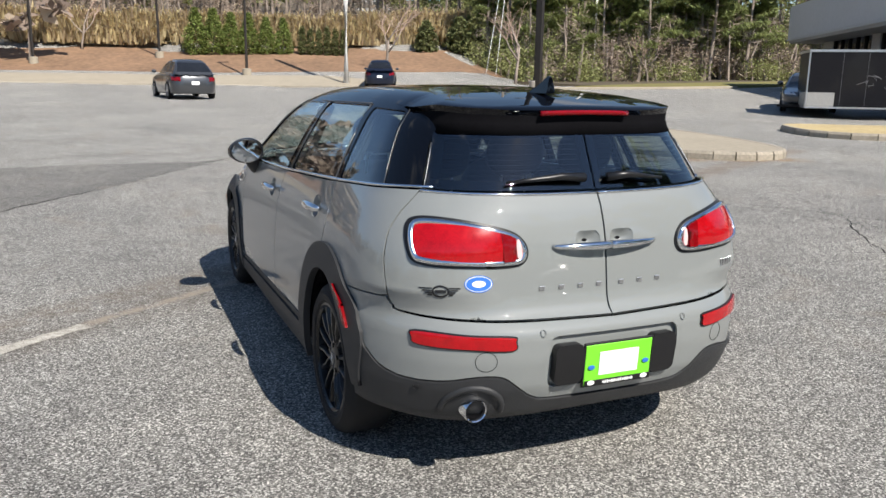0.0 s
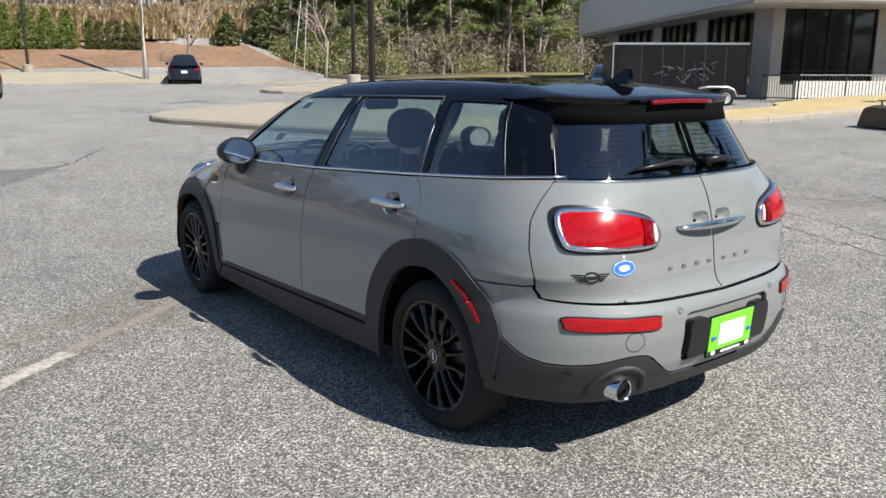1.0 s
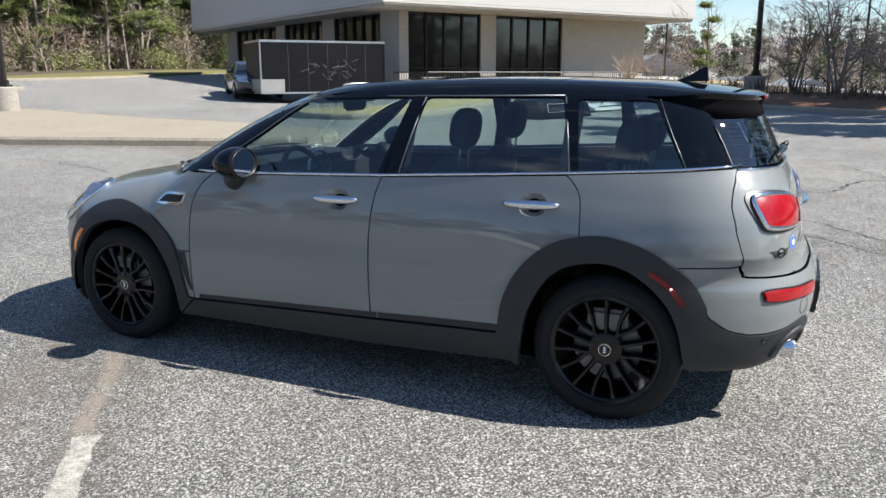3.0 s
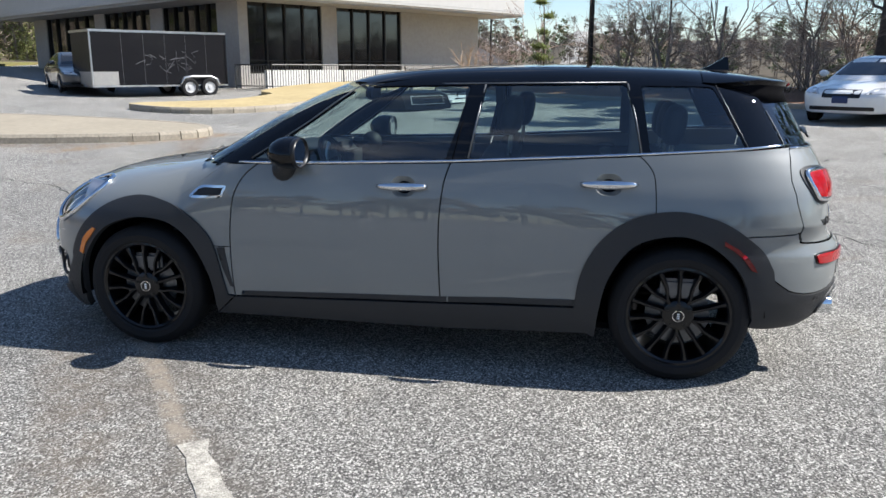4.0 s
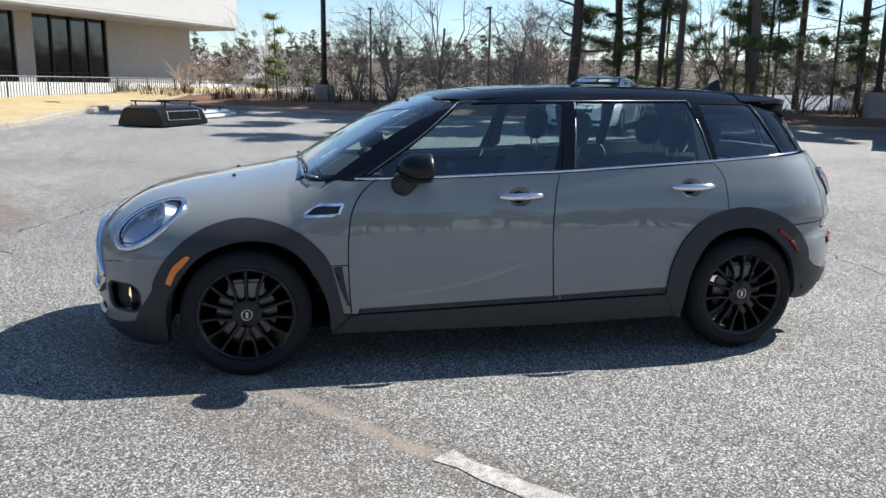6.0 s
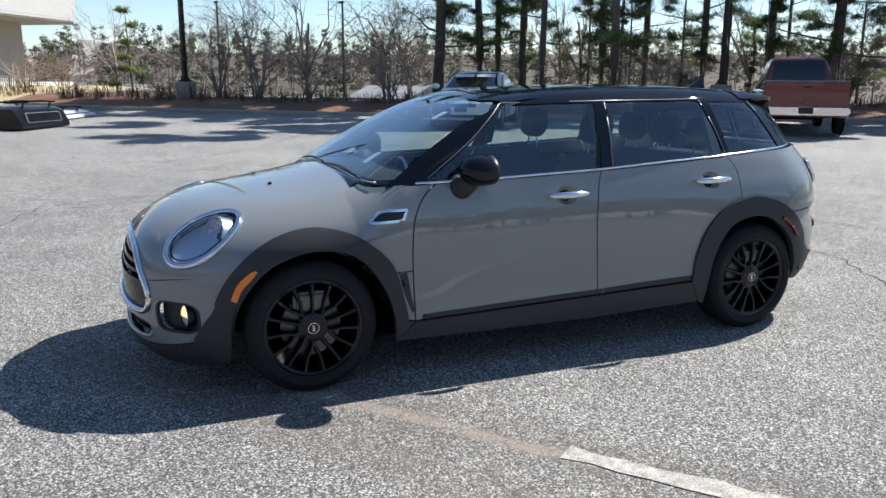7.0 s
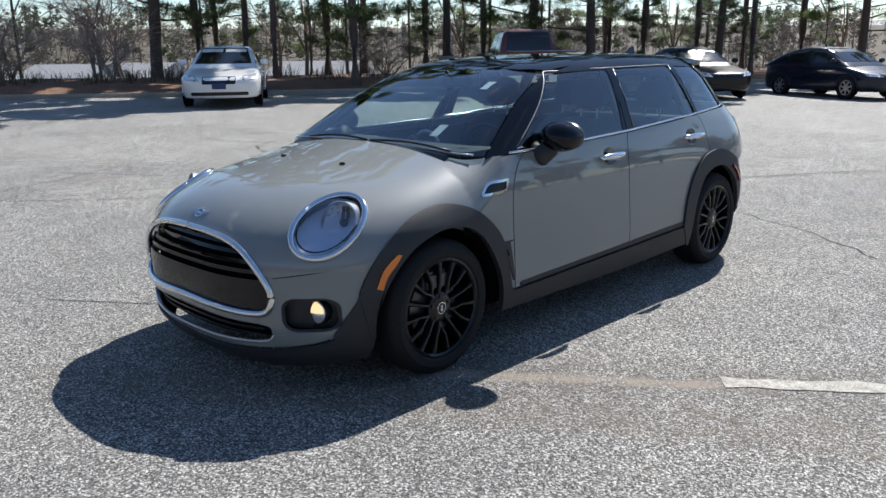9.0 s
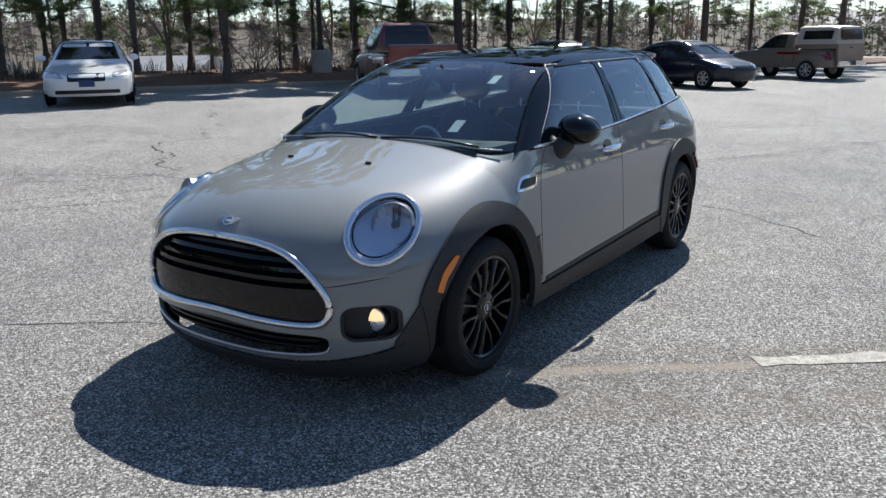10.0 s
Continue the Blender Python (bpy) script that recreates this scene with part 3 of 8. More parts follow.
def winged_badge(proj, cx, cz, mat, parent, label, off=0.004, sx=1, flat=1.0):
    """A ring with a bar across and four feathers to each side, on the skin."""
    ringo = [(cx + 0.027 * math.cos(a), cz + 0.021 * flat * math.sin(a)) for a in np.linspace(0, 2 * math.pi, 32, endpoint=False)]
    b = ring_band("badge", F_low, proj, ringo, 0.0055, mat, parent, off=off, sx=sx, step=0.008, label=label)
    for k in (-1, 1):
        for i in range(4):
            z = cz + (0.011 - 0.0075 * i) * flat
            x0, x1 = cx + k * 0.026, cx + k * (0.064 - 0.008 * i)
            panel("feather", F_low, proj, [(x0, z - 0.0016 * flat), (x1, z - 0.0016 * flat), (x1, z + 0.0016 * flat), (x0, z + 0.0016 * flat)][::k], mat, b, off=off, skirt=0.004, step=0.012, sx=sx)
    panel("badge_bar", F_low, proj, [(cx - 0.017, cz - 0.005 * flat), (cx + 0.017, cz - 0.005 * flat), (cx + 0.017, cz + 0.005 * flat), (cx - 0.017, cz + 0.005 * flat)], mat, b, off=off, skirt=0.004, step=0.012, sx=sx)


winged_badge(FRONT, 0.0, 0.752, CHROME, bonnet, "small chrome winged badge", 0.005, 1, 0.8)
for s in (-1, 1):
    bm = bmesh.new()
    p = on(F_low, TOPV, [(0.248, 1.40)], 0.004)[0]
    box(bm, (0.03, 0.02, 0.012), (s * p.x, p.y, p.z), bevel=0.004)
    part("washer_nozzle", bm, BLACKTRIM, bonnet, "black washer nozzle")

HANDLES = ((0.081, -0.161, 0.877), (-0.872, -1.122, 0.912))
CUPS = [rounded((a + b) / 2 - 0.062, (a + b) / 2 + 0.062, z - 0.050, z + 0.046, 0.046) for a, b, z in HANDLES]
for s in (-1, 1):
    # headlamp: chrome ring, bowl, projector, clear lens
    lamp = trim("headlamp", F_low, NOSE, [NOSE.flat(p) for p in disc_on(F_low, LAMP_C, 0.127, 0.190, 0.62, 64)[0]], 0.0150, CHROME, car, off=0.004, sx=s, n=12, close=True, label="round headlamp with chrome ring and clear lens")
    flat_ring = [NOSE.flat(p) for p in lamp_ring]
    cu, cv = np.mean(flat_ring, 0)
    panel("lens", F_low, NOSE, inset(dense(flat_ring, 0.01), 0.022), LENS, lamp, off=0.002, skirt=0, step=0.02, sx=s, label="clear lens", dome=lambda u, v: 0.018 * max(0, 1 - ((u - cu) ** 2 + (v - cv) ** 2) / 0.0165))
    panel("bowl", F_low, NOSE, inset(dense(flat_ring, 0.01), 0.012), LAMPBOWL, lamp, off=-0.012, step=0.018, sx=s, label="silvered lamp bowl", dome=lambda u, v: -0.05 * max(0, 1 - ((u - cu) ** 2 + (v - cv) ** 2) / 0.02))
    trim("lens_seal", F_low, NOSE, inset(dense(flat_ring, 0.01), 0.026), 0.0035, DARK, lamp, off=0.008, sx=s, n=6, close=True)
    c = Vector(LAMP_C) + lamp_n * 0.0
    c = Vector((c.x * s, c.y, c.z))
    nn = Vector((lamp_n.x * s * 0.45, lamp_n.y * 1.3, lamp_n.z * 0.25)).normalized()
    c = c + Vector((s * 0.022, -0.02, 0.022))
    mt = look(c - nn * 0.058, c + nn) @ pose(0, 0, 0, 180, 0, 0)
    bm = bmesh.new()
    lathe(bm, [(0.092, -0.06), (0.090, 0.030), (0.086, 0.034), (0.083, 0.028), (0.082, -0.02)], 48, mt)
    part("shroud", bm, SATIN, lamp, "satin silver lamp shroud", smooth=True, angle=35)
    bm = bmesh.new()
    lathe(bm, [(0.082, 0.014), (0.072, -0.014), (0.055, -0.036), (0.034, -0.048), (0.018, -0.050)], 48, mt)
    part("reflector", bm, PROJECTOR, lamp, "mirrored reflector dish", smooth=True)
    bm = bmesh.new()
    lathe(bm, [(0.019, -0.052), (0.019, -0.010), (0.014, 0.002), (0.0005, 0.004)], 24, mt)
    for k in (-1, 1):
        box(bm, (0.006, 0.07, 0.02), mt @ Vector((0.012 * k, -0.04, -0.02)), mt.to_3x3().to_4x4())
    part("bulb_cap", bm, BLACKTRIM, lamp, "dark bulb cap on its bracket", smooth=True, angle=40)
    # fog lamp in its recess
    fog = panel("fog_recess", F_low, FRONT, FOG, CLAD, front_bumper, off=-0.045, sx=s, label="dark plastic recess")
    ring_band("fog_frame", F_low, FRONT, FOG, 0.010, CLAD, front_bumper, off=-0.004, sx=s)
    fc = Vector((0.648 * s, 1.885, 0.388))
    mt = look(fc, fc + Vector((0.25 * s, 1, 0.0))) @ pose(0, 0, 0, 180, 0, 0)
    bm = bmesh.new()
    lathe(bm, [(0.052, -0.03), (0.056, 0.01), (0.060, 0.014), (0.063, 0.008), (0.062, -0.03)], 32, mt)
    part("fog_ring", bm, BLACKTRIM, front_bumper, smooth=True, angle=40)
    bm = bmesh.new()
    lathe(bm, [(0.050, 0.004), (0.040, 0.010), (0.02, 0.015), (0.0005, 0.017)], 32, mt)
    part("fog_lamp", bm, PROJECTOR, front_bumper, "round fog lamp", smooth=True)
    bm = bmesh.new()
    for v in lathe(bm, [(0.047, 0.009), (0.036, 0.0145), (0.02, 0.0185), (0.0005, 0.0205)], 32, mt):
        pass
    inv = mt.inverted()
    bmesh.ops.delete(bm, geom=[v for v in bm.verts if v.co.z < fc.z - 0.004], context="VERTS")
    part("fog_light", bm, WARMLAMP, front_bumper, "warm lit fog light", smooth=True)

    # front quarter between bonnet and door
    fq = cr([(0.84, 0.962), (0.93, 0.943), (1.05, 0.853), (1.185, 0.758)])
    quarter_f = car_part("front_wing", SIDE, [(0.705, 0.966), (0.78, 0.963)] + fq + [(1.1, 0.60), (0.95, 0.40), (0.868, 0.305)] + DOOR_LEAD[::-1][:-1], PAINT, holes=[HOLE_F], gap=0.0034, sx=s)
    vent_line = loop([(1.052, 0.792), (1.03, 0.825), (0.985, 0.851), (0.90, 0.854), (0.858, 0.852), (0.868, 0.825), (0.886, 0.797), (0.96, 0.791)], 4)
    vent = ring_band("side_vent", F_low, SIDE, vent_line, 0.012, CHROME, quarter_f, off=0.007, sx=s, label="chrome side vent")
    panel("vent_mesh", F_low, SIDE, inset(dense(vent_line, 0.01), 0.010), BLACKTRIM, quarter_f, off=0.002, step=0.02, sx=s)
    trim("wing_seam", F_low, SIDE, [(0.938, 0.553), (0.89, 0.552), (0.842, 0.552)], 0.0022, DARK, quarter_f, off=0.0003, sx=s, n=6)
    # doors
    fdoor = car_part("front_door", SIDE, belt_line(0.698, -0.260) + SEAM + [(-0.1, 0.324), (0.5, 0.308)] + DOOR_LEAD[::-1][:-1], PAINT, gap=0.0034, sx=s, step=0.028, holes=[CUPS[0]])
    rdoor = car_part("rear_door", SIDE, belt_line(-0.265, -1.126) + RDOOR + [(-1.212, 0.5), (-1.1, 0.35), (-0.86, 0.341), (-0.5, 0.334)] + SEAM[::-1][:-1], PAINT, holes=[HOLE_R, CUPS[1]], gap=0.0034, sx=s, step=0.028)
    # strips put the door feet's dark reflection into colour; scoop behind the front arch
    panel("door_strip", F_low, SIDE, [(0.795, 0.3055), (0.3, 0.3185), (-0.2575, 0.330), (-0.2590, 0.356), (0.25, 0.343), (0.788, 0.328)], CLAD, fdoor, off=0.0035, skirt=0.006, step=0.03, sx=s, label="dark strip standing in for the dark reflection along the door's foot")
    panel("door_strip", F_low, SIDE, [(-0.2675, 0.331), (-0.5, 0.339), (-0.862, 0.346), (-0.888, 0.376), (-0.5, 0.366), (-0.2665, 0.357)], CLAD, rdoor, off=0.0035, skirt=0.006, step=0.03, sx=s, label="dark strip standing in for the dark reflection along the door's foot")
    panel("arch_scoop", F_low, SIDE, [(0.915, 0.545), (0.874, 0.547), (0.862, 0.48), (0.851, 0.42), (0.834, 0.346), (0.850, 0.350), (0.885, 0.44)], CLAD, quarter_f, off=0.005, skirt=0.006, step=0.02, sx=s, label="matt black scoop behind the front arch")
    # rear quarter, round to the barn doors
    rear_belt = [(0.79, y, z) for y, z in belt_line(-1.130, -1.79, 9)]
    edge = [(x, y, z) for x, y, z in gate_edge[::-1]]
    ql = rear_belt + edge + [(0.79, -1.81, 0.708), (0.86, -1.62, 0.701), (0.87, -1.4, 0.62), (0.87, -1.3, 0.60), (0.87, -1.216, 0.62)] + [(0.85, y, z) for y, z in RDOOR[::-1][:-1]]
    car_part("rear_wing", SIDE, ql, PAINT, holes=[HOLE_R], gap=0.0014, sx=s, step=0.024)
    # cladding
    car_part("arch_trim", SIDE, ARCH_FO[2:] + [(0.83, 0.302), (0.93, 0.21), (0.928, 0.20)] + ARCH_FI[::-1], CLAD, off=0.014, skirt=0.03, gap=0.001, sx=s, step=0.022, label="matt black wheel arch trim")
    car_part("arch_trim", SIDE, ARCH_RO + [(-1.735, 0.50), (-1.70, 0.33), (-1.652, 0.32)] + [p for p in ARCH_RI[::-1] if p[1] > 0.315 or p[0] > -1.3][::-1][::-1] + [(-0.93, 0.21)], CLAD, off=0.014, skirt=0.03, gap=0.001, sx=s, step=0.022, label="matt black wheel arch trim")
    car_part("sill", SIDE, [(0.93, 0.205), (0.828, 0.298), (-0.228, 0.322), (-0.862, 0.338), (-0.955, 0.215), (-0.229, 0.195)], CLAD, off=0.010, skirt=0.03, gap=0.0015, sx=s, label="matt black sill cladding")
    car_part("bumper_corner", SIDE, cr([(1.690, 0.600), (1.745, 0.518), (1.775, 0.44), (1.82, 0.37), (1.86, 0.30)]) + [(1.86, 0.155), (1.71, 0.17), (1.69, 0.40), (1.64, 0.515)], CLAD, off=0.010, skirt=0.03, gap=0.0015, sx=s, label="matt black bumper corner")
    car_part("side_marker", SIDE, cr([(1.700, 0.485), (1.665, 0.56), (1.605, 0.612), (1.58, 0.612)]) + cr([(1.61, 0.575), (1.65, 0.53), (1.675, 0.475)]), AMBER, off=0.019, skirt=0.012, step=0.015, sx=s, label="amber side marker lamp")
    car_part("side_marker", SIDE, cr([(-1.505, 0.682), (-1.57, 0.643), (-1.625, 0.585), (-1.65, 0.545)]) + [(-1.625, 0.553)] + cr([(-1.595, 0.593), (-1.55, 0.635), (-1.505, 0.662)]), REDLENS, off=0.026, skirt=0.02, step=0.015, sx=s, label="red side marker lamp")

    # door handles: chrome bar over a scooped cup
    for door, y0, y1, z in ((fdoor, 0.081, -0.161, 0.877), (rdoor, -0.872, -1.122, 0.912)):
        ym = (y0 + y1) / 2
        car_part("handle_cup", SIDE, CUPS[0 if door is fdoor else 1], PAINT, parent=door, off=-0.0005, step=0.012, skirt=0, sx=s, dome=lambda u, v: -0.046 * max(0, 1 - ((u - ym) / 0.062) ** 2 - ((v - z + 0.002) / 0.048) ** 2))
        bm = bmesh.new()
        ys = np.linspace(y0, y1, 13)
        base = on(F_low, SIDE, [(y, z) for y in ys], 0.0, s)
        arc = [v + Vector((s * (0.016 + 0.022 * math.sin(math.pi * i / 12) ** 0.5), 0, 0.004 * (i / 12))) for i, v in enumerate(base)]
        tube(bm, arc, 0.012, 10, [0.011 + 0.009 * math.sin(math.pi * i / 12) ** 0.6 for i in range(13)])
        part("door_handle", bm, CHROME, door, "chrome door handle", smooth=True)

    # door mirror
    mir = empty("door_mirror")
    mir.parent = car
    mir["label"] = "black door mirror"
    bm = bmesh.new()
    mc = Vector((s * 0.888, 0.495, 1.030))
    bmesh.ops.create_uvsphere(bm, u_segments=36, v_segments=24, radius=1.0)
    for v in bm.verts:
        x, y, z = v.co
        if y < -0.35:
            r = math.hypot(x, z) or 1.0
            x, z = x / r * 0.937, z / r * 0.937
        yy = y * 0.112 if y > 0 else max(y, -0.35) * 0.13
        v.co = mc + Vector((x * 0.106, yy, z * 0.076 * (1 - 0.08 * x * s) - 0.006 * x * s))
    part("shell", bm, GLOSSBLACK, mir, "gloss black mirror shell", smooth=True, angle=60)
    bm = bmesh.new()
    mm = Matrix.Translation(mc + Vector((0, -0.036, 0))) @ pose(0, 0, 0, 90, 0, 0) @ Matrix.Diagonal((1, 0.72, 1, 1))
    lathe(bm, [(0.099, -0.006), (0.1015, 0.006), (0.099, 0.020), (0.092, 0.021), (0.089, 0.012)], 40, mm)
    part("rim", bm, BLACKTRIM, mir, smooth=True)
    bm = bmesh.new()
    lathe(bm, [(0.092, 0.0125), (0.04, 0.0128), (0.0005, 0.013)], 40, mm)
    part("glass", bm, MIRROR, mir, "mirror glass")
    bm = bmesh.new()
    foot = on(F_low, SIDE, [(0.565, 0.945)], -0.03, s)[0]
    tube(bm, [foot, foot + Vector((s * 0.035, -0.004, 0.004)), mc + Vector((-s * 0.045, 0.035, -0.062)), mc + Vector((-s * 0.03, 0.03, -0.03))], 0.03, 14, [0.070, 0.056, 0.046, 0.040])
    part("foot", bm, CLAD, mir, "black mirror foot", smooth=True)

# ---- rear: barn doors, bumper, lamps ----
TAIL = loop([(0.318, 0.885), (0.335, 0.835), (0.40, 0.822), (0.55, 0.826), (0.665, 0.832), (0.712, 0.850), (0.722, 0.905), (0.705, 0.968), (0.665, 0.993), (0.58, 0.992), (0.46, 0.972), (0.36, 0.940)], 5)
for s in (-1, 1):
    gl = [(0.0018, 0.637)] + [(x, float(gateB(x))) for x in np.linspace(0.1, 0.742, 13)] + GATE_FOOT + GATE_SIDE[1:] + [(x, 1.062 + 0.012 * (x / 0.7) ** 2) for x in np.linspace(0.61, 0.0018, 10)]
    gate = panel("barn_door", F_low, BACK, gl, PAINT, car, holes=[TAIL, rounded(0.022, 0.125, 0.872, 0.935, 0.025)], gap=0.0018, sx=s, step=0.026)
    tail = ring_band("tail_lamp", F_low, BACK, TAIL, 0.011, BLACKTRIM, gate, off=0.004, sx=s, label="red tail lamp with chrome surround")
    t1 = inset(dense(TAIL, 0.012), 0.010)
    trim("tail_chrome", F_low, BACK, inset(dense(TAIL, 0.012), 0.019), 0.0115, CHROME, gate, off=0.008, sx=s, n=10, close=True, label="chrome surround")
    t2 = inset(dense(t1, 0.012), 0.012)
    panel("tail_lens", F_low, BACK, t2, REDBAND, gate, off=0.012, step=0.018, sx=s, label="glossy red lens", dome=lambda u, v: 0.012 * max(0, 1 - ((u - 0.52) / 0.2) ** 2 - ((v - 0.905) / 0.09) ** 2))
    panel("tail_inner", F_low, BACK, [p for p in dense(t2, 0.01) if 0.37 < p[0] < 0.425], REDLENS, gate, off=0.0235, step=0.02, skirt=0.004, sx=s)
    panel("reverse_lens", F_low, BACK, loop([(0.349, 0.865), (0.352, 0.905), (0.362, 0.918), (0.368, 0.90), (0.366, 0.86), (0.356, 0.853)], 4), PINKLENS, gate, off=0.021, step=0.01, skirt=0.006, sx=s, label="pale reversing lens")
    # handle cup and bar
    panel("handle_cup", F_low, BACK, rounded(0.022, 0.125, 0.872, 0.935, 0.025), PAINT, gate, off=-0.0005, step=0.012, skirt=0, sx=s, dome=lambda u, v: -0.03 * max(0, 1 - ((u - 0.073) / 0.052) ** 2) * max(0, 1 - ((v - 0.903) / 0.032) ** 2))
    bm = bmesh.new()
    xs = np.linspace(0.004, 0.218, 12)
    hb_ = on(F_low, BACK, [(x, 0.893) for x in xs], 0.0, s)
    tube(bm, [v + Vector((0, -0.032 * math.cos(i / 11 * math.pi / 2) ** 0.5 - 0.003, -0.006)) for i, v in enumerate(hb_)], 0.013, 10, [0.016 - 0.008 * (i / 11) ** 2 for i in range(12)])
    part("rear_handle", bm, CHROME, gate, "chrome handle", smooth=True)
    # rear glass with wiper
    xd = [(0.623 - 0.40 * (z - 1.062), z) for z in np.linspace(1.082, 1.235, 6)]
    glass_line = [(0.004, 1.076), (0.35, 1.078), (0.58, 1.080)] + xd + cr([(0.546, 1.255), (0.532, 1.272), (0.50, 1.283), (0.44, 1.29)]) + [(0.004, 1.30)]
    pane = panel("rear_window", F_up, BACK, glass_line, GLASSDARK, gate, step=0.035, skirt=0, sx=s, off=0.001, label="dark tinted rear window")
    bm = bmesh.new()
    o_ = dense(glass_line, 0.03)
    panel("window_frit", F_up, BACK, o_, GLOSSBLACK, gate, holes=[inset(o_, 0.034)], step=0.03, skirt=0, sx=s, off=-0.003, label="black glass border")
    trim("window_edge", F_up, BACK, xd[::-1] + [(0.60, 1.079)], 0.0025, TRIMGREY, gate, off=0.001, sx=s, n=6)
    for k in range(9):
        zl_ = 1.11 + 0.018 * k
        trim("heater_line", F_up, BACK, [(x, zl_) for x in np.linspace(0.05, 0.58 - 0.4 * (zl_ - 1.09), 8)], 0.0012, CABIN, pane, off=-0.002, sx=s, n=4)
    piv = on(F_up, BACK, [(0.05 if s > 0 else 0.05, 1.11)], 0.02, s)[0]
    if s < 0:
        tip = on(F_up, BACK, [(0.36, 1.098)], 0.02, s)[0]
    else:
        tip = on(F_up, BACK, [(0.30, 1.098)], 0.02, s)[0]
    tube(bm, [piv, (piv * 2 + tip) / 3 + Vector((0, -0.014, 0.012)), (piv + tip * 2) / 3 + Vector((0, -0.008, 0.006)), tip], 0.01, 8, [0.017, 0.013, 0.008, 0.005])
    part("rear_wiper", bm, BLACKTRIM, gate, "black wiper arm", smooth=True)
    trim("gate_chrome", F_low, BACK, [(x, 1.064 + 0.012 * (x / 0.7) ** 2) for x in np.linspace(0.003, 0.635, 14)], 0.006, CHROME, gate, off=0.001, sx=s)
    bm = bmesh.new()
    # lettering strip as plain bars
    for i in range(4 if s < 0 else 3):
        x0 = (0.035 + 0.078 * i) if s < 0 else (0.062 + 0.083 * i)
        p = on(F_low, BACK, [(x0, 0.742)], 0.003, s)[0]
        bm = bmesh.new()
        box(bm, (0.022, 0.004, 0.017), p, bevel=0.002, seg=1)
        part("letter_bar", bm, SATIN, gate)
# badge, dealer sticker, small type bars
gate_left = [o for o in car.children if o.name.startswith("barn_door")][0]
gate_right = [o for o in car.children if o.name.startswith("barn_door")][1]
winged_badge(BACK, 0.632, 0.748, BLACKTRIM, gate_left, "dark winged badge", 0.003, -1)
for nm, rx, rzz, mat, off in (("sticker", 0.050, 0.030, BLUE, 0.0015), ("sticker_ring", 0.0465, 0.0268, WHITE, 0.0022), ("sticker_band", 0.0445, 0.0248, BLUE, 0.0029), ("sticker_centre", 0.024, 0.0115, WHITE, 0.0036)):
    panel(nm, F_low, BACK, [(0.505 + rx * math.cos(a), 0.772 + rzz * math.sin(a)) for a in np.linspace(0, 2 * math.pi, 28, endpoint=False)], mat, gate_left, off=off, skirt=0, step=0.02, sx=-1, label="blue and white oval sticker" if nm == "sticker" else "")
bm = bmesh.new()
for i in range(5):
    p = on(F_low, BACK, [(0.575 + 0.019 * i, 0.765)], 0.003)[0]
    box(bm, (0.012, 0.004, 0.030), p, pose(0, 0, 0, 0, 0, 25), bevel=0.002, seg=1)
part("type_letters", bm, SATIN, gate_right, "small silver letter bars")

under = [(x, float(gateB(x)) - 0.005) for x in np.linspace(0.0, 0.742, 15)] + [(x + 0.005, z - 0.003 * (z < 0.68)) for x, z in GATE_FOOT] + [(float(gateX(0.709)) + 0.005, 0.709)]
under3 = [tuple(v) for v in on(F_low, BACK, under)]
rb_half = under3 + [(0.79, -1.81, 0.704), (0.84, -1.70, 0.700), (0.868, -1.60, 0.697), (0.868, -1.68, 0.629), (0.868, -1.73, 0.548)]
rb_low = [tuple(v) for v in on(F_low, BACK, [(0.70, 0.425), (0.62, 0.432), (0.52, 0.452), (0.44, 0.448), (0.38, 0.405), (0.32, 0.362), (0.25, 0.348), (0.0, 0.345)])]
rb_half = rb_half + cr([(0.86, -1.76, 0.50), (0.82, -1.83, 0.45), (0.77, -1.90, 0.428)]) + cr(rb_low, 3)
PLATEHOLE = rounded(-0.275, 0.275, 0.392, 0.588, 0.035)
ph3 = [tuple(v) for v in on(F_low, BACK, PLATEHOLE)]
rear_line = rb_half + [(-x, y, z) for x, y, z in rb_half[::-1]][1:-1]
rear_bumper = panel("rear_bumper", F_low, REAR_RD, rear_line, PAINT, car, holes=[ph3], step=0.026, gap=0.0015)
panel("plate_recess", F_low, BACK, rounded(-0.295, 0.295, 0.376, 0.606, 0.045), PAINT, rear_bumper, off=-0.018, skirt=0, step=0.03)
va_top = [(x, y, z - 0.004) for x, y, z in rb_half[len(under3) + 4:]]
va_low = cr([(0.862, -1.655, 0.280), (0.845, -1.73, 0.268), (0.79, -1.86, 0.262), (0.6, -2.0, 0.25), (0.35, -2.05, 0.275), (0.0, -2.08, 0.285)])
va = va_top + [(-x, y, z) for x, y, z in va_top[::-1]][1:] + [(-x, y, z) for x, y, z in va_low] + va_low[::-1][1:]
valance = panel("rear_valance", F_low, REAR_RD, va, CLAD, car, off=0.006, skirt=0.03, gap=0.001, label="matt black lower bumper")
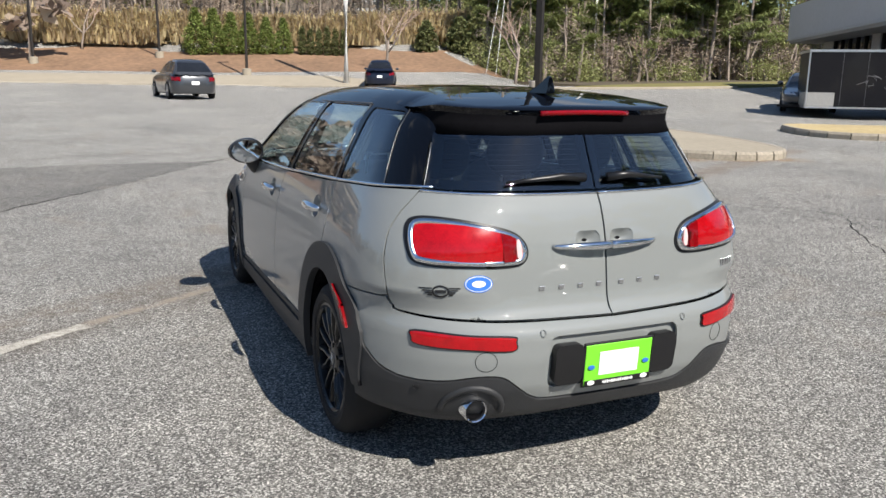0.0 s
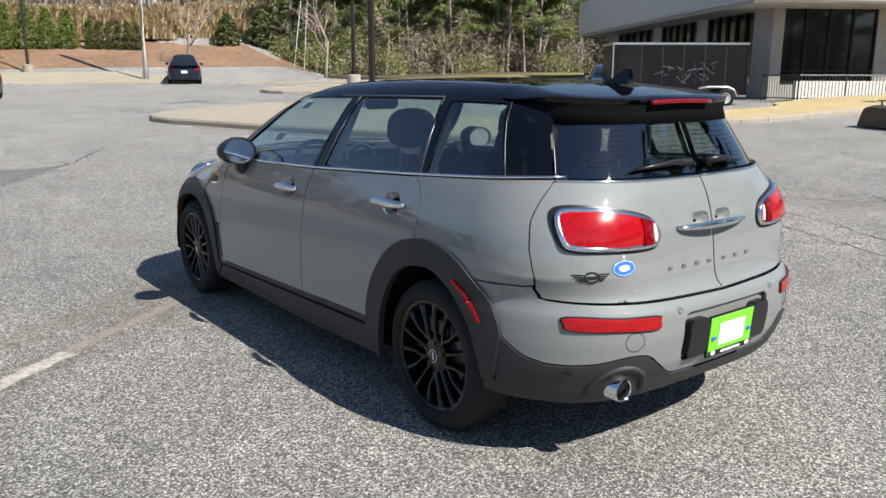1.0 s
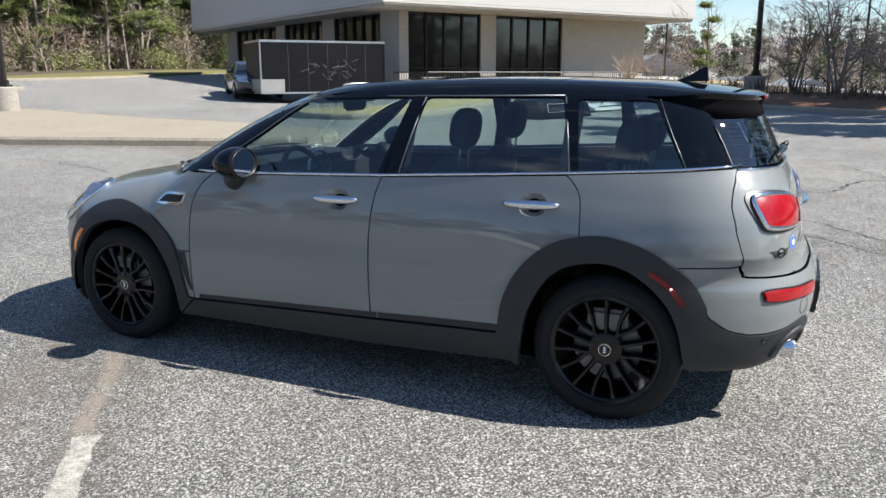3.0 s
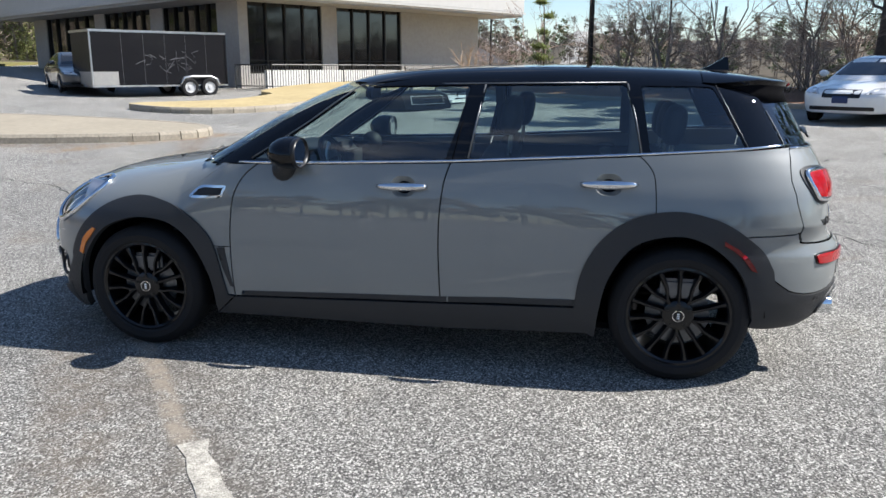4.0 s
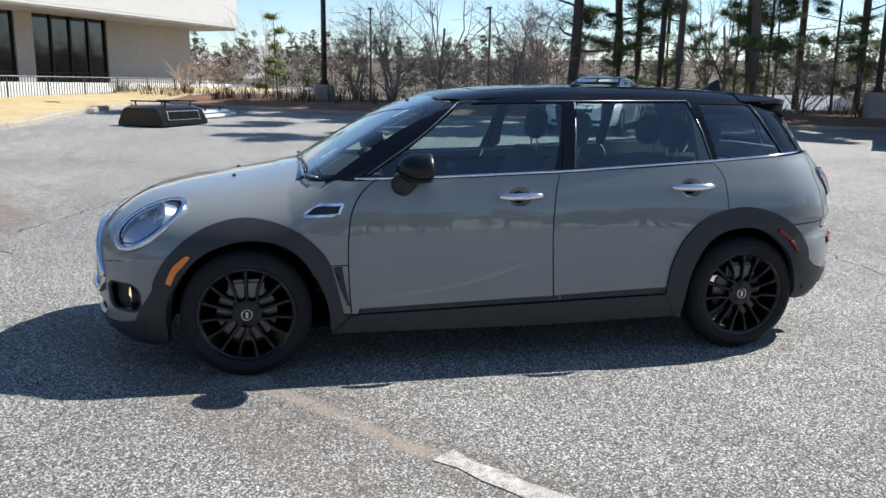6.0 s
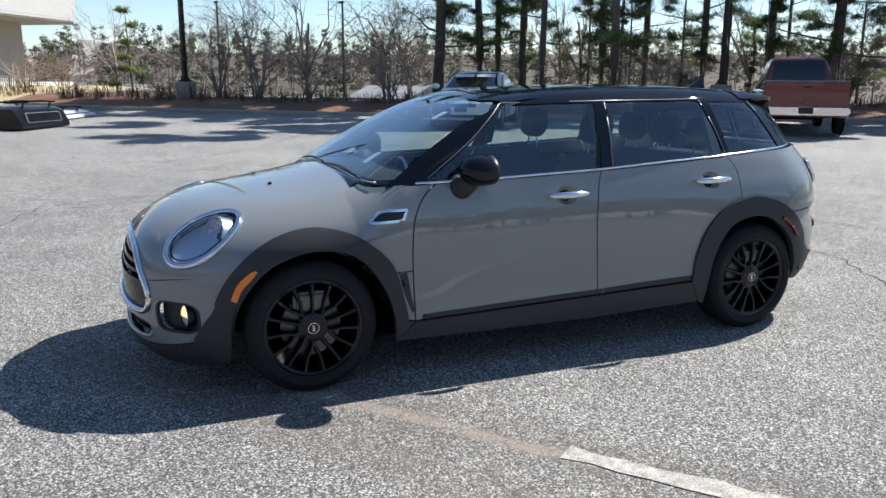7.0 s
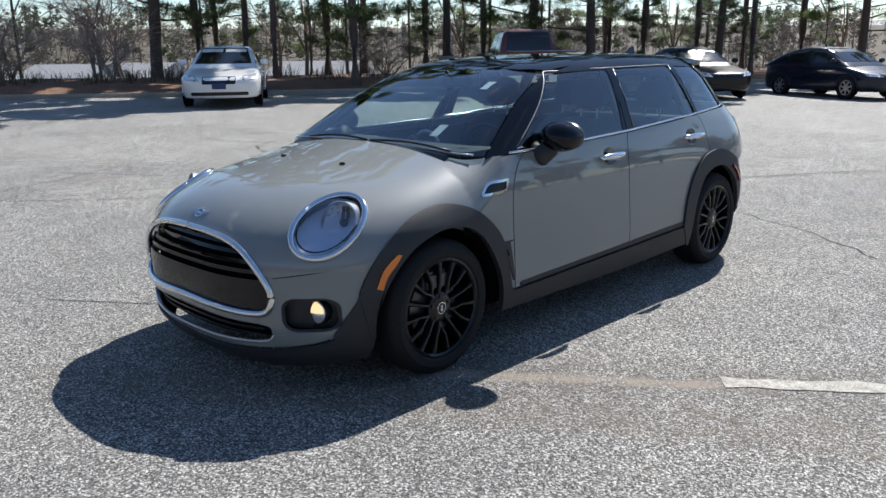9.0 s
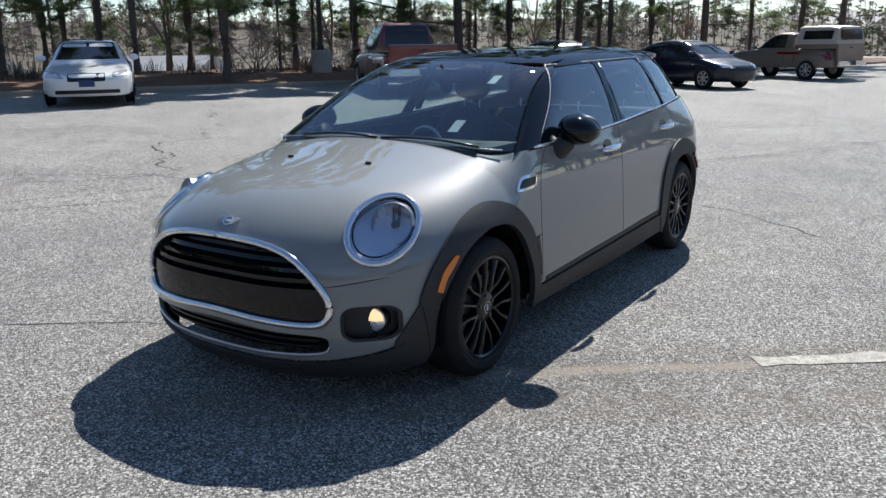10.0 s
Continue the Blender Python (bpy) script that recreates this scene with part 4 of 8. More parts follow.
for s in (-1, 1):
    # reflector lamps in the bumper
    rl = loop([(0.398, 0.580), (0.41, 0.546), (0.55, 0.549), (0.70, 0.555), (0.722, 0.580), (0.708, 0.608), (0.55, 0.603), (0.41, 0.599)], 4)
    panel("fog_reflector", F_low, BACK, rl, BLACKTRIM, rear_bumper, off=0.004, step=0.02, sx=s)
    panel("reflector_lens", F_low, BACK, inset(dense(rl, 0.01), 0.006), REDBAND, rear_bumper, off=0.010, step=0.02, sx=s, label="long red reflector lens")
    # plate side blocks
    bl = rounded(0.146, 0.258, 0.408, 0.556, 0.024)
    panel("plate_block", F_low, BACK, bl, BLACKTRIM, rear_bumper, off=0.018, skirt=0.05, step=0.03, sx=s, label="black plate lamp block")
    # tow cover and parking sensors
    trim("tow_cover", F_low, BACK, [(0.50 + 0.036 * math.cos(a), 0.508 + 0.036 * math.sin(a)) for a in np.linspace(0, 2 * math.pi, 28)], 0.0010, DARK, rear_bumper, off=0.0005, sx=s, n=5)
    for x0, z0, mm_ in ((0.30, 0.602, PAINT), (0.70, 0.40, BLACKTRIM)):
        F_, o_ = F_low, 0.004 if z0 > 0.5 else 0.009
        trim("parking_sensor", F_, BACK, [(x0 + 0.010 * math.cos(a), z0 + 0.010 * math.sin(a)) for a in np.linspace(0, 2 * math.pi, 18)], 0.0016, mm_, rear_bumper, off=o_, sx=s, n=5)
# plate: green card with a white blank, bars for its writing
plate = empty("licence_plate")
plate.parent = car
plate["label"] = "bright green dealer plate with a blank white middle"
pm = Matrix.Translation((0.003, -2.148, 0.468)) @ pose(0, 0, 0, 4, 0, 0)
for nm, sz, at, mat in (("frame", (0.296, 0.010, 0.170), (0, 0.004, 0), BLACKTRIM), ("card", (0.284, 0.006, 0.156), (0, 0, 0), GREEN), ("blank", (0.168, 0.003, 0.090), (0.0, -0.0045, 0.004), WHITE), ("strip", (0.28, 0.003, 0.022), (0, -0.0055, -0.068), BLACKTRIM)):
    bm = bmesh.new()
    box(bm, sz, pm @ Vector(at), pm.to_3x3().to_4x4(), bevel=min(0.002, sz[1] * 0.4), seg=1)
    part(nm, bm, mat, plate)
bm = bmesh.new()
for i in range(14):
    box(bm, (0.006, 0.002, 0.011 if i % 3 else 0.008), pm @ Vector((-0.062 + 0.0095 * i, -0.0078, -0.068)), pm.to_3x3().to_4x4())
part("writing_bar", bm, WHITE, plate)
for x0, z0, r in ((-0.117, -0.006, 0.014), (0.117, -0.006, 0.014), (-0.115, -0.066, 0.015), (0.115, -0.066, 0.015)):
    bm = bmesh.new()
    lathe(bm, [(r, -0.001), (r, 0.002), (0.0005, 0.003)], 20, pm @ Matrix.Translation((x0, -0.006, z0)) @ pose(0, 0, 0, 90, 0, 0) @ Matrix.Diagonal((1, 0.6, 1, 1)))
    part("emblem", bm, BLUE if z0 > -0.02 else WHITE, plate)
# exhaust on the car's left
bm = bmesh.new()
em = Matrix.Translation((-0.525, -2.032, 0.322)) @ pose(0, 0, 0, 90, 0, 0)
lathe(bm, [(0.044, -0.20), (0.044, 0.03), (0.041, 0.034), (0.037, 0.030), (0.0365, 0.016)], 36, em)
part("exhaust_pipe", bm, CHROME, car, "chrome exhaust pipe", smooth=True, angle=40)
bm = bmesh.new()
lathe(bm, [(0.0365, 0.016), (0.036, -0.17), (0.0005, -0.17)], 24, em)
part("exhaust_inside", bm, DARK, car)
trim("exhaust_lip", F_low, BACK, [(0.525 + 0.098 * math.cos(a), 0.318 + 0.092 * math.sin(a)) for a in np.linspace(-0.1, math.pi + 0.1, 22)], 0.013, CLAD, valance, off=0.004, sx=-1)

# ---- upper body: glass, pillars, roof ----
ax = table([(0.950, 0.765), (1.36, 0.563)], 0.02)
dx = table([(1.062, 0.630), (1.235, 0.560), (1.262, 0.535), (1.29, 0.475), (1.36, 0.46)], 0.006)
RX = 0.553
zt = [tuple(v) for v in on(F_up, TOPV, [(RX, y) for y in np.linspace(0.20, -1.50, 16)])]
a_edge = [tuple(v) for v in on(F_up, FRONT, [(float(ax(z)), z) for z in np.linspace(0.950, 1.352, 9)])]
d_edge = [tuple(v) for v in on(F_up, BACK, [(float(dx(z)), z) for z in np.linspace(1.072, 1.340, 14)])]
frame_line = a_edge + [p for p in zt if d_edge[-1][1] + 0.02 < p[1] < a_edge[-1][1] - 0.02] + d_edge[::-1] + [(0.78, y, z) for y, z in belt_line(-1.78, 0.90, 24, 0.002)]
W_F = cr([(0.735, 0.982), (0.645, 1.035), (0.49, 1.138), (0.34, 1.250), (0.245, 1.325)], 4) + [(0.225, 1.334), (-0.10, 1.341), (-0.305, 1.344), (-0.327, 1.336), (-0.280, 1.15), (-0.235, 1.006), (-0.215, 0.998), (0.3, 0.984)]
W_R = [(-0.405, 1.338), (-0.425, 1.347), (-1.035, 1.353), (-1.058, 1.345), (-1.10, 1.20), (-1.128, 1.058), (-1.118, 1.048), (-0.37, 1.008), (-0.352, 1.018), (-0.375, 1.18)]
W_Q = [(-1.125, 1.340), (-1.14, 1.345), (-1.43, 1.342), (-1.450, 1.335), (-1.525, 1.20), (-1.590, 1.085), (-1.580, 1.076), (-1.185, 1.054), (-1.172, 1.062), (-1.15, 1.20)]
for s in (-1, 1):
    panel("pillar_frame", F_up, SIDE, frame_line, GLOSSBLACK, car, holes=[W_F, W_R, W_Q], step=0.03, sx=s, label="gloss black window pillars")
    for nm, w, g in (("side_window", W_F, GLASS), ("side_window", W_R, GLASS), ("side_window", W_Q, GLASS)):
        panel(nm, F_up, SIDE, inset(dense(w, 0.02), -0.004), g, car, off=-0.004, skirt=0, step=0.04, sx=s, label="tinted side window")
    # bright trims: belt, window top, pillar edges
    trim("belt_trim", F_up, SIDE, belt_line(0.80, -1.80, 42, 0.006), 0.007, CHROME, car, off=0.002, sx=s, label="chrome belt line")
    trim("window_trim", F_up, SIDE, cr([(0.735, 0.989), (0.49, 1.146), (0.34, 1.258), (0.238, 1.335)], 4) + [(0.22, 1.341), (-0.33, 1.350), (-1.06, 1.358)], 0.0034, TRIMGREY, car, off=0.002, sx=s)
    trim("pillar_trim", F_up, SIDE, [(-0.398, 1.345), (-0.372, 1.18), (-0.345, 1.012)], 0.0045, TRIMGREY, car, off=0.002, sx=s)
    trim("pillar_trim", F_up, SIDE, [(-1.065, 1.352), (-1.105, 1.20), (-1.136, 1.045)], 0.004, TRIMGREY, car, off=0.002, sx=s)
    trim("pillar_trim", F_up, SIDE, [(-1.462, 1.345), (-1.50, 1.27), (-1.535, 1.20), (-1.57, 1.135), (-1.602, 1.073)], 0.0018, TRIMGREY, car, off=0.003, sx=s)
    for y0, y1 in ((-0.275, -0.332),):
        trim("pillar_gap", F_up, SIDE, [(-0.268, 0.995), (-0.30, 1.15), (-0.352, 1.352)], 0.003, DARK, car, off=0.0005, sx=s)
ws = [(float(ax(z)) - 0.004, z) for z in np.linspace(0.962, 1.33, 10)]
ws_line = ws + [(0.3, 1.365), (0.0, 1.37), (-0.3, 1.365)] + [(-x, z) for x, z in ws[::-1]] + [(-0.6, 0.968), (-0.4, 0.979), (0, 0.990), (0.4, 0.979), (0.6, 0.968)]
windscreen = panel("windscreen", F_up, FRONT, ws_line, GLASS, car, skirt=0, step=0.04, label="clear curved windscreen")
for nm, u0, u1, v0, v1 in (("sticker", -0.44, -0.385, 1.045, 1.095), ("sticker", -0.43, -0.385, 1.262, 1.30)):
    panel(nm, F_up, FRONT, [(u0, v0), (u1, v0), (u1, v1), (u0, v1)], WHITE, windscreen, off=-0.006, skirt=0, step=0.03, label="white paper sticker inside the glass")
sp_front = [tuple(v) for v in on(F_up, FRONT, [(x, 1.368 - 0.02 * (x / 0.55) ** 2) for x in np.linspace(0.548, -0.548, 12)])]
roof_line = sp_front + [(-RX, y, 1.4) for y in np.linspace(0.2, -1.403, 12)] + [(RX, y, 1.4) for y in np.linspace(-1.403, 0.2, 12)]
roof = panel("roof", F_up, TOPV, roof_line, GLOSSBLACK, car, step=0.04, label="gloss black roof")
for y0, y1 in ((0.10, -0.42), (-0.50, -1.02)):
    panel("sunroof_panel", F_up, TOPV, rounded(-0.43, 0.43, y1, y0, 0.05), GLASSDARK if y0 < 0 else GLOSSBLACK, roof, off=0.0015, step=0.06, skirt=0.002, label="dark sunroof glass")
# spoiler with brake strip: the roof carried on to a lip that rounds down into the pillars
def F_tail(x, y, z):
    a = np.abs(x)
    d = z - 0.98
    s_ = a - (0.80 - 0.42 * d - 0.32 * d * d) + 0.75 * taper(y)
    r = -y - (1.890 - 0.28 * a * a)
    t = z - (roofP(y) - 0.07 * a * a - 0.018 * np.clip((-1.45 - y) / 0.4, 0, 1))
    return smax(smax(s_, r, 0.16), t, 0.13 - 0.06 * np.clip((-1.45 - y) / 0.2, 0, 1))


LIP = cr([(0.553, -1.405), (0.551, -1.48), (0.542, -1.56), (0.522, -1.65), (0.485, -1.725), (0.42, -1.785), (0.32, -1.828), (0.18, -1.853), (0.0, -1.862)], 5)
lip_all = LIP + [(-x, y) for x, y in LIP[-2::-1]]
spoiler = panel("roof_spoiler", F_tail, TOPV, lip_all, GLOSSBLACK, car, step=0.03, skirt=0.026, label="gloss black roof spoiler")
lip3 = on(F_tail, TOPV, lip_all, -0.024)
under_bm = bmesh.new()
rows_ = []
for p in lip3:
    g_ = on(F_up, BACK, [(max(-0.535, min(0.535, p.x * 0.985)), 1.268)], 0.003)[0]
    rows_.append([under_bm.verts.new(v) for v in (p, p.lerp(g_, 0.5) + Vector((0, 0.010, 0.006)), g_, g_ + Vector((0, 0.06, -0.004)))])
for r0, r1 in zip(rows_, rows_[1:]):
    for k in range(3):
        under_bm.faces.new((r0[k], r0[k + 1], r1[k + 1], r1[k]))
part("underside", under_bm, DARK, spoiler, "black underside of the spoiler", smooth=True)
bm = bmesh.new()
tube(bm, [v + Vector((0, -0.004, -0.004)) for v in on(F_tail, TOPV, [(x, -1.860 + 0.17 * x * x) for x in np.linspace(-0.19, 0.19, 14)], -0.008)], 0.010, 8)
part("brake_strip", bm, REDLENS, spoiler, "red high brake light", smooth=True)
# shark-fin aerial
bm = bmesh.new()
prof = [(-1.44, 0.0), (-1.50, 0.022), (-1.545, 0.05), (-1.575, 0.068), (-1.59, 0.064), (-1.597, 0.0)]
zf = float(roofP(-1.5)) - 0.002
left = [bm.verts.new((-0.022 * (1 - h / 0.09), y, zf + h)) for y, h in prof]
right = [bm.verts.new((0.022 * (1 - h / 0.09), y, zf + h)) for y, h in prof]
bm.faces.new(left)
bm.faces.new(right[::-1])
for i in range(len(prof)):
    j = (i + 1) % len(prof)
    bm.faces.new((left[i], left[j], right[j], right[i]))
part("aerial", bm, GLOSSBLACK, roof, "black shark-fin aerial", smooth=True, angle=40)
# front wipers and cowl
trim("screen_trim", F_up, FRONT, [(x, 0.998 - 0.058 * x * x) for x in np.linspace(-0.72, 0.72, 30)], 0.004, SATIN, car, off=0.004, n=6)
for x0, x1 in ((-0.05, -0.62), (0.50, -0.02)):
    bm = bmesh.new()
    tube(bm, on(F_up, FRONT, [(x0 + (x1 - x0) * k / 6, 0.996 - 0.05 * (x0 + (x1 - x0) * k / 6) ** 2 + 0.010 * math.sin(k / 6 * math.pi)) for k in range(7)], 0.012), 0.006, 8)
    part("front_wiper", bm, BLACKTRIM, car, "black wiper blade", smooth=True)
panel("cowl_panel", F_up, FRONT, [(-0.62, 0.935), (-0.4, 0.938), (0, 0.945), (0.4, 0.938), (0.62, 0.935), (0.62, 0.968), (0.4, 0.984), (0, 0.995), (-0.4, 0.984), (-0.62, 0.968)], BLACKTRIM, car, step=0.05, label="black cowl below the windscreen")

# ---- inner shell, wells, cabin ----
def shell(name, F, levels, n, off, mat, parent, cut=None):
    verts, faces = [], []
    ang = np.linspace(0, 2 * math.pi, n, endpoint=False)
    for z in levels:
        o = np.stack([0 * ang, 0 * ang - 0.2, 0 * ang + z], 1)
        p, nn = cast(F, o, np.stack([np.sin(ang), np.cos(ang), 0 * ang], 1))
        verts += [tuple(v) for v in p - nn * off]
    for i in range(len(levels) - 1):
        for k in range(n):
            f = (i * n + k, i * n + (k + 1) % n, (i + 1) * n + (k + 1) % n, (i + 1) * n + k)
            c = np.mean([verts[j] for j in f], 0)
            if not (cut and cut(c)):
                faces.append(f)
    return mesh_ob(name, verts, faces, mat, parent)


def well(c):
    return abs(c[0]) > 0.55 and any((c[1] - w) ** 2 + (c[2] - 0.31) ** 2 < 0.385 ** 2 for w in (1.335, -1.335))


def openings(c):
    return well(c) or math.dist((abs(c[0]), c[1], c[2]), LAMP_C) < 0.24 or (c[1] > 1.75 and abs(c[0]) < 0.85 and c[2] < 0.93)


shell("inner_shell", F_low, list(np.linspace(0.27, 0.945, 24)), 220, 0.028, DARK, car, openings)
bm = bmesh.new()
box(bm, (1.5, 3.1, 0.03), (0, 0.05, 0.22))
box(bm, (1.1, 0.45, 0.02), (0, 1.70, 0.26))
part("floor_pan", bm, DARK, car)
for sx_ in (-1, 1):
    for yw in (1.335, -1.335):
        bm = bmesh.new()
        wr = 0.375
        pr = [(wr, 0.0), (wr, 0.36), (0.0005, 0.36)]
        lathe(bm, pr, 40, Matrix.Translation((sx_ * 0.85, yw, 0.31)) @ pose(0, 0, 0, 0, -90 * sx_, 0))
        bmesh.ops.bisect_plane(bm, geom=bm.verts[:] + bm.edges[:] + bm.faces[:], plane_co=(0, 0, 0.25 if yw > 0 else 0.33), plane_no=(0, 0, -1), clear_outer=True)
        part("wheel_well", bm, DARK, car)
# cabin
bm = bmesh.new()
box(bm, (1.36, 0.42, 0.26), (0, 0.80, 0.84), bevel=0.06, seg=3)
dash = part("dashboard", bm, CABIN, car, "dark dashboard", smooth=True, angle=40)
bm = bmesh.new()
lathe(bm, [(0.115, -0.012), (0.125, 0.0), (0.115, 0.012), (0.10, 0.0)], 32, Matrix.Translation((0, 0.585, 0.90)) @ pose(0, 0, 0, 90, 0, 0), closed=True)
part("dial_ring", bm, SATIN, dash, smooth=True)
bm = bmesh.new()
sw = Matrix.Translation((-0.37, 0.43, 0.90)) @ pose(0, 0, 0, 65, 0, 0)
n_, m_ = 36, 8
vs = [[bm.verts.new(sw @ Vector(((0.175 + 0.016 * math.cos(b)) * math.cos(a), (0.175 + 0.016 * math.cos(b)) * math.sin(a), 0.016 * math.sin(b)))) for b in np.linspace(0, 2 * math.pi, m_, endpoint=False)] for a in np.linspace(0, 2 * math.pi, n_, endpoint=False)]
for i in range(n_):
    for j in range(m_):
        bm.faces.new((vs[i][j], vs[(i + 1) % n_][j], vs[(i + 1) % n_][(j + 1) % m_], vs[i][(j + 1) % m_]))
box(bm, (0.34, 0.04, 0.012), sw @ Vector((0, 0, -0.01)), sw.to_3x3().to_4x4())
box(bm, (0.04, 0.17, 0.012), sw @ Vector((0, -0.085, -0.01)), sw.to_3x3().to_4x4())
box(bm, (0.12, 0.10, 0.04), sw @ Vector((0, 0, -0.012)), sw.to_3x3().to_4x4(), bevel=0.015)
part("steering_wheel", bm, CABIN, car, "dark steering wheel", smooth=True, angle=40)


def pad(bm, w, d, h, m, k=3.2, taper_top=0.0):
    """A soft cushion: a rounded block, optionally narrower at its top."""
    r = bmesh.ops.create_uvsphere(bm, u_segments=28, v_segments=18, radius=1.0)
    for v in r["verts"]:
        x, y, z = v.co
        q = (abs(x) ** k + abs(y) ** k + abs(z) ** k) ** (1 / k)
        x, y, z = x / q, y / q, z / q
        v.co = m @ Vector((x * w / 2 * (1 - taper_top * max(0, z)), y * d / 2, z * h / 2))


def seat(name, at, width, back_h, lean, heads, label):
    e = empty(name, at)
    e.parent = car
    e["label"] = label
    bm = bmesh.new()
    pad(bm, width, 0.52, 0.18, Matrix.Translation((0, 0, 0.08)), 5.0)
    part("cushion", bm, FABRIC, e, smooth=True)
    bm = bmesh.new()
    m = Matrix.Translation((0, -0.28 - math.tan(radians(lean)) * back_h / 2, 0.10 + back_h / 2)) @ pose(0, 0, 0, lean, 0, 0)
    pad(bm, width * 0.98, 0.15, back_h + 0.04, m, 3.6, 0.16 if len(heads) == 1 else 0.03)
    part("backrest", bm, FABRIC, e, smooth=True)
    for hx in heads:
        yb = -0.30 - math.tan(radians(lean)) * (back_h + 0.12)
        bm = bmesh.new()
        pad(bm, 0.27, 0.11, 0.20, Matrix.Translation((hx, yb, 0.10 + back_h + 0.15)) @ pose(0, 0, 0, lean * 0.5, 0, 0), 2.8)
        head = part("headrest", bm, FABRIC, e, smooth=True)
        for k in (-1, 1):
            bm = bmesh.new()
            tube(bm, [(hx + 0.06 * k, yb + 0.015, 0.05 + back_h), (hx + 0.06 * k, yb, 0.10 + back_h + 0.1)], 0.006, 6)
            part("stem", bm, SATIN, head)


seat("front_seat", (-0.37, 0.02, 0.36), 0.50, 0.58, 18, (0,), "dark cloth front seat")
seat("front_seat", (0.37, 0.02, 0.36), 0.50, 0.58, 18, (0,), "dark cloth front seat")
seat("rear_seat", (0, -0.80, 0.38), 1.22, 0.52, 18, (-0.36, 0.0, 0.36), "dark cloth rear bench")
bm = bmesh.new()
box(bm, (1.2, 0.55, 0.03), (0, -1.50, 0.96), bevel=0.01)
part("parcel_shelf", bm, CABIN, car, "black load cover")
bm = bmesh.new()
box(bm, (0.24, 0.03, 0.075), (0, 0.33, 1.285), bevel=0.02, seg=3)
tube(bm, [(0, 0.34, 1.29), (0, 0.42, 1.345)], 0.01, 6)
part("rear_view_mirror", bm, CABIN, car, "dark rear-view mirror", smooth=True, angle=40)
bm = bmesh.new()
box(bm, (0.84, 1.45, 0.015), (0, -0.62, 1.366), bevel=0.006)
part("headlining", bm, material("grey_headlining", (0.16, 0.16, 0.155), 0.9, noise_scale=30.0, noise_amt=0.1), car)
for s in (-1, 1):
    for yp, tip, w_ in ((-0.30, -0.36, 0.06), (-1.13, -1.09, 0.07)):
        bm = bmesh.new()
        box(bm, (0.03, w_, 0.34), (s * 0.640, (yp + tip) / 2, 1.18), pose(0, 0, 0, 0, s * -27, 0), bevel=0.01)
        part("inner_pillar", bm, CABIN, car)


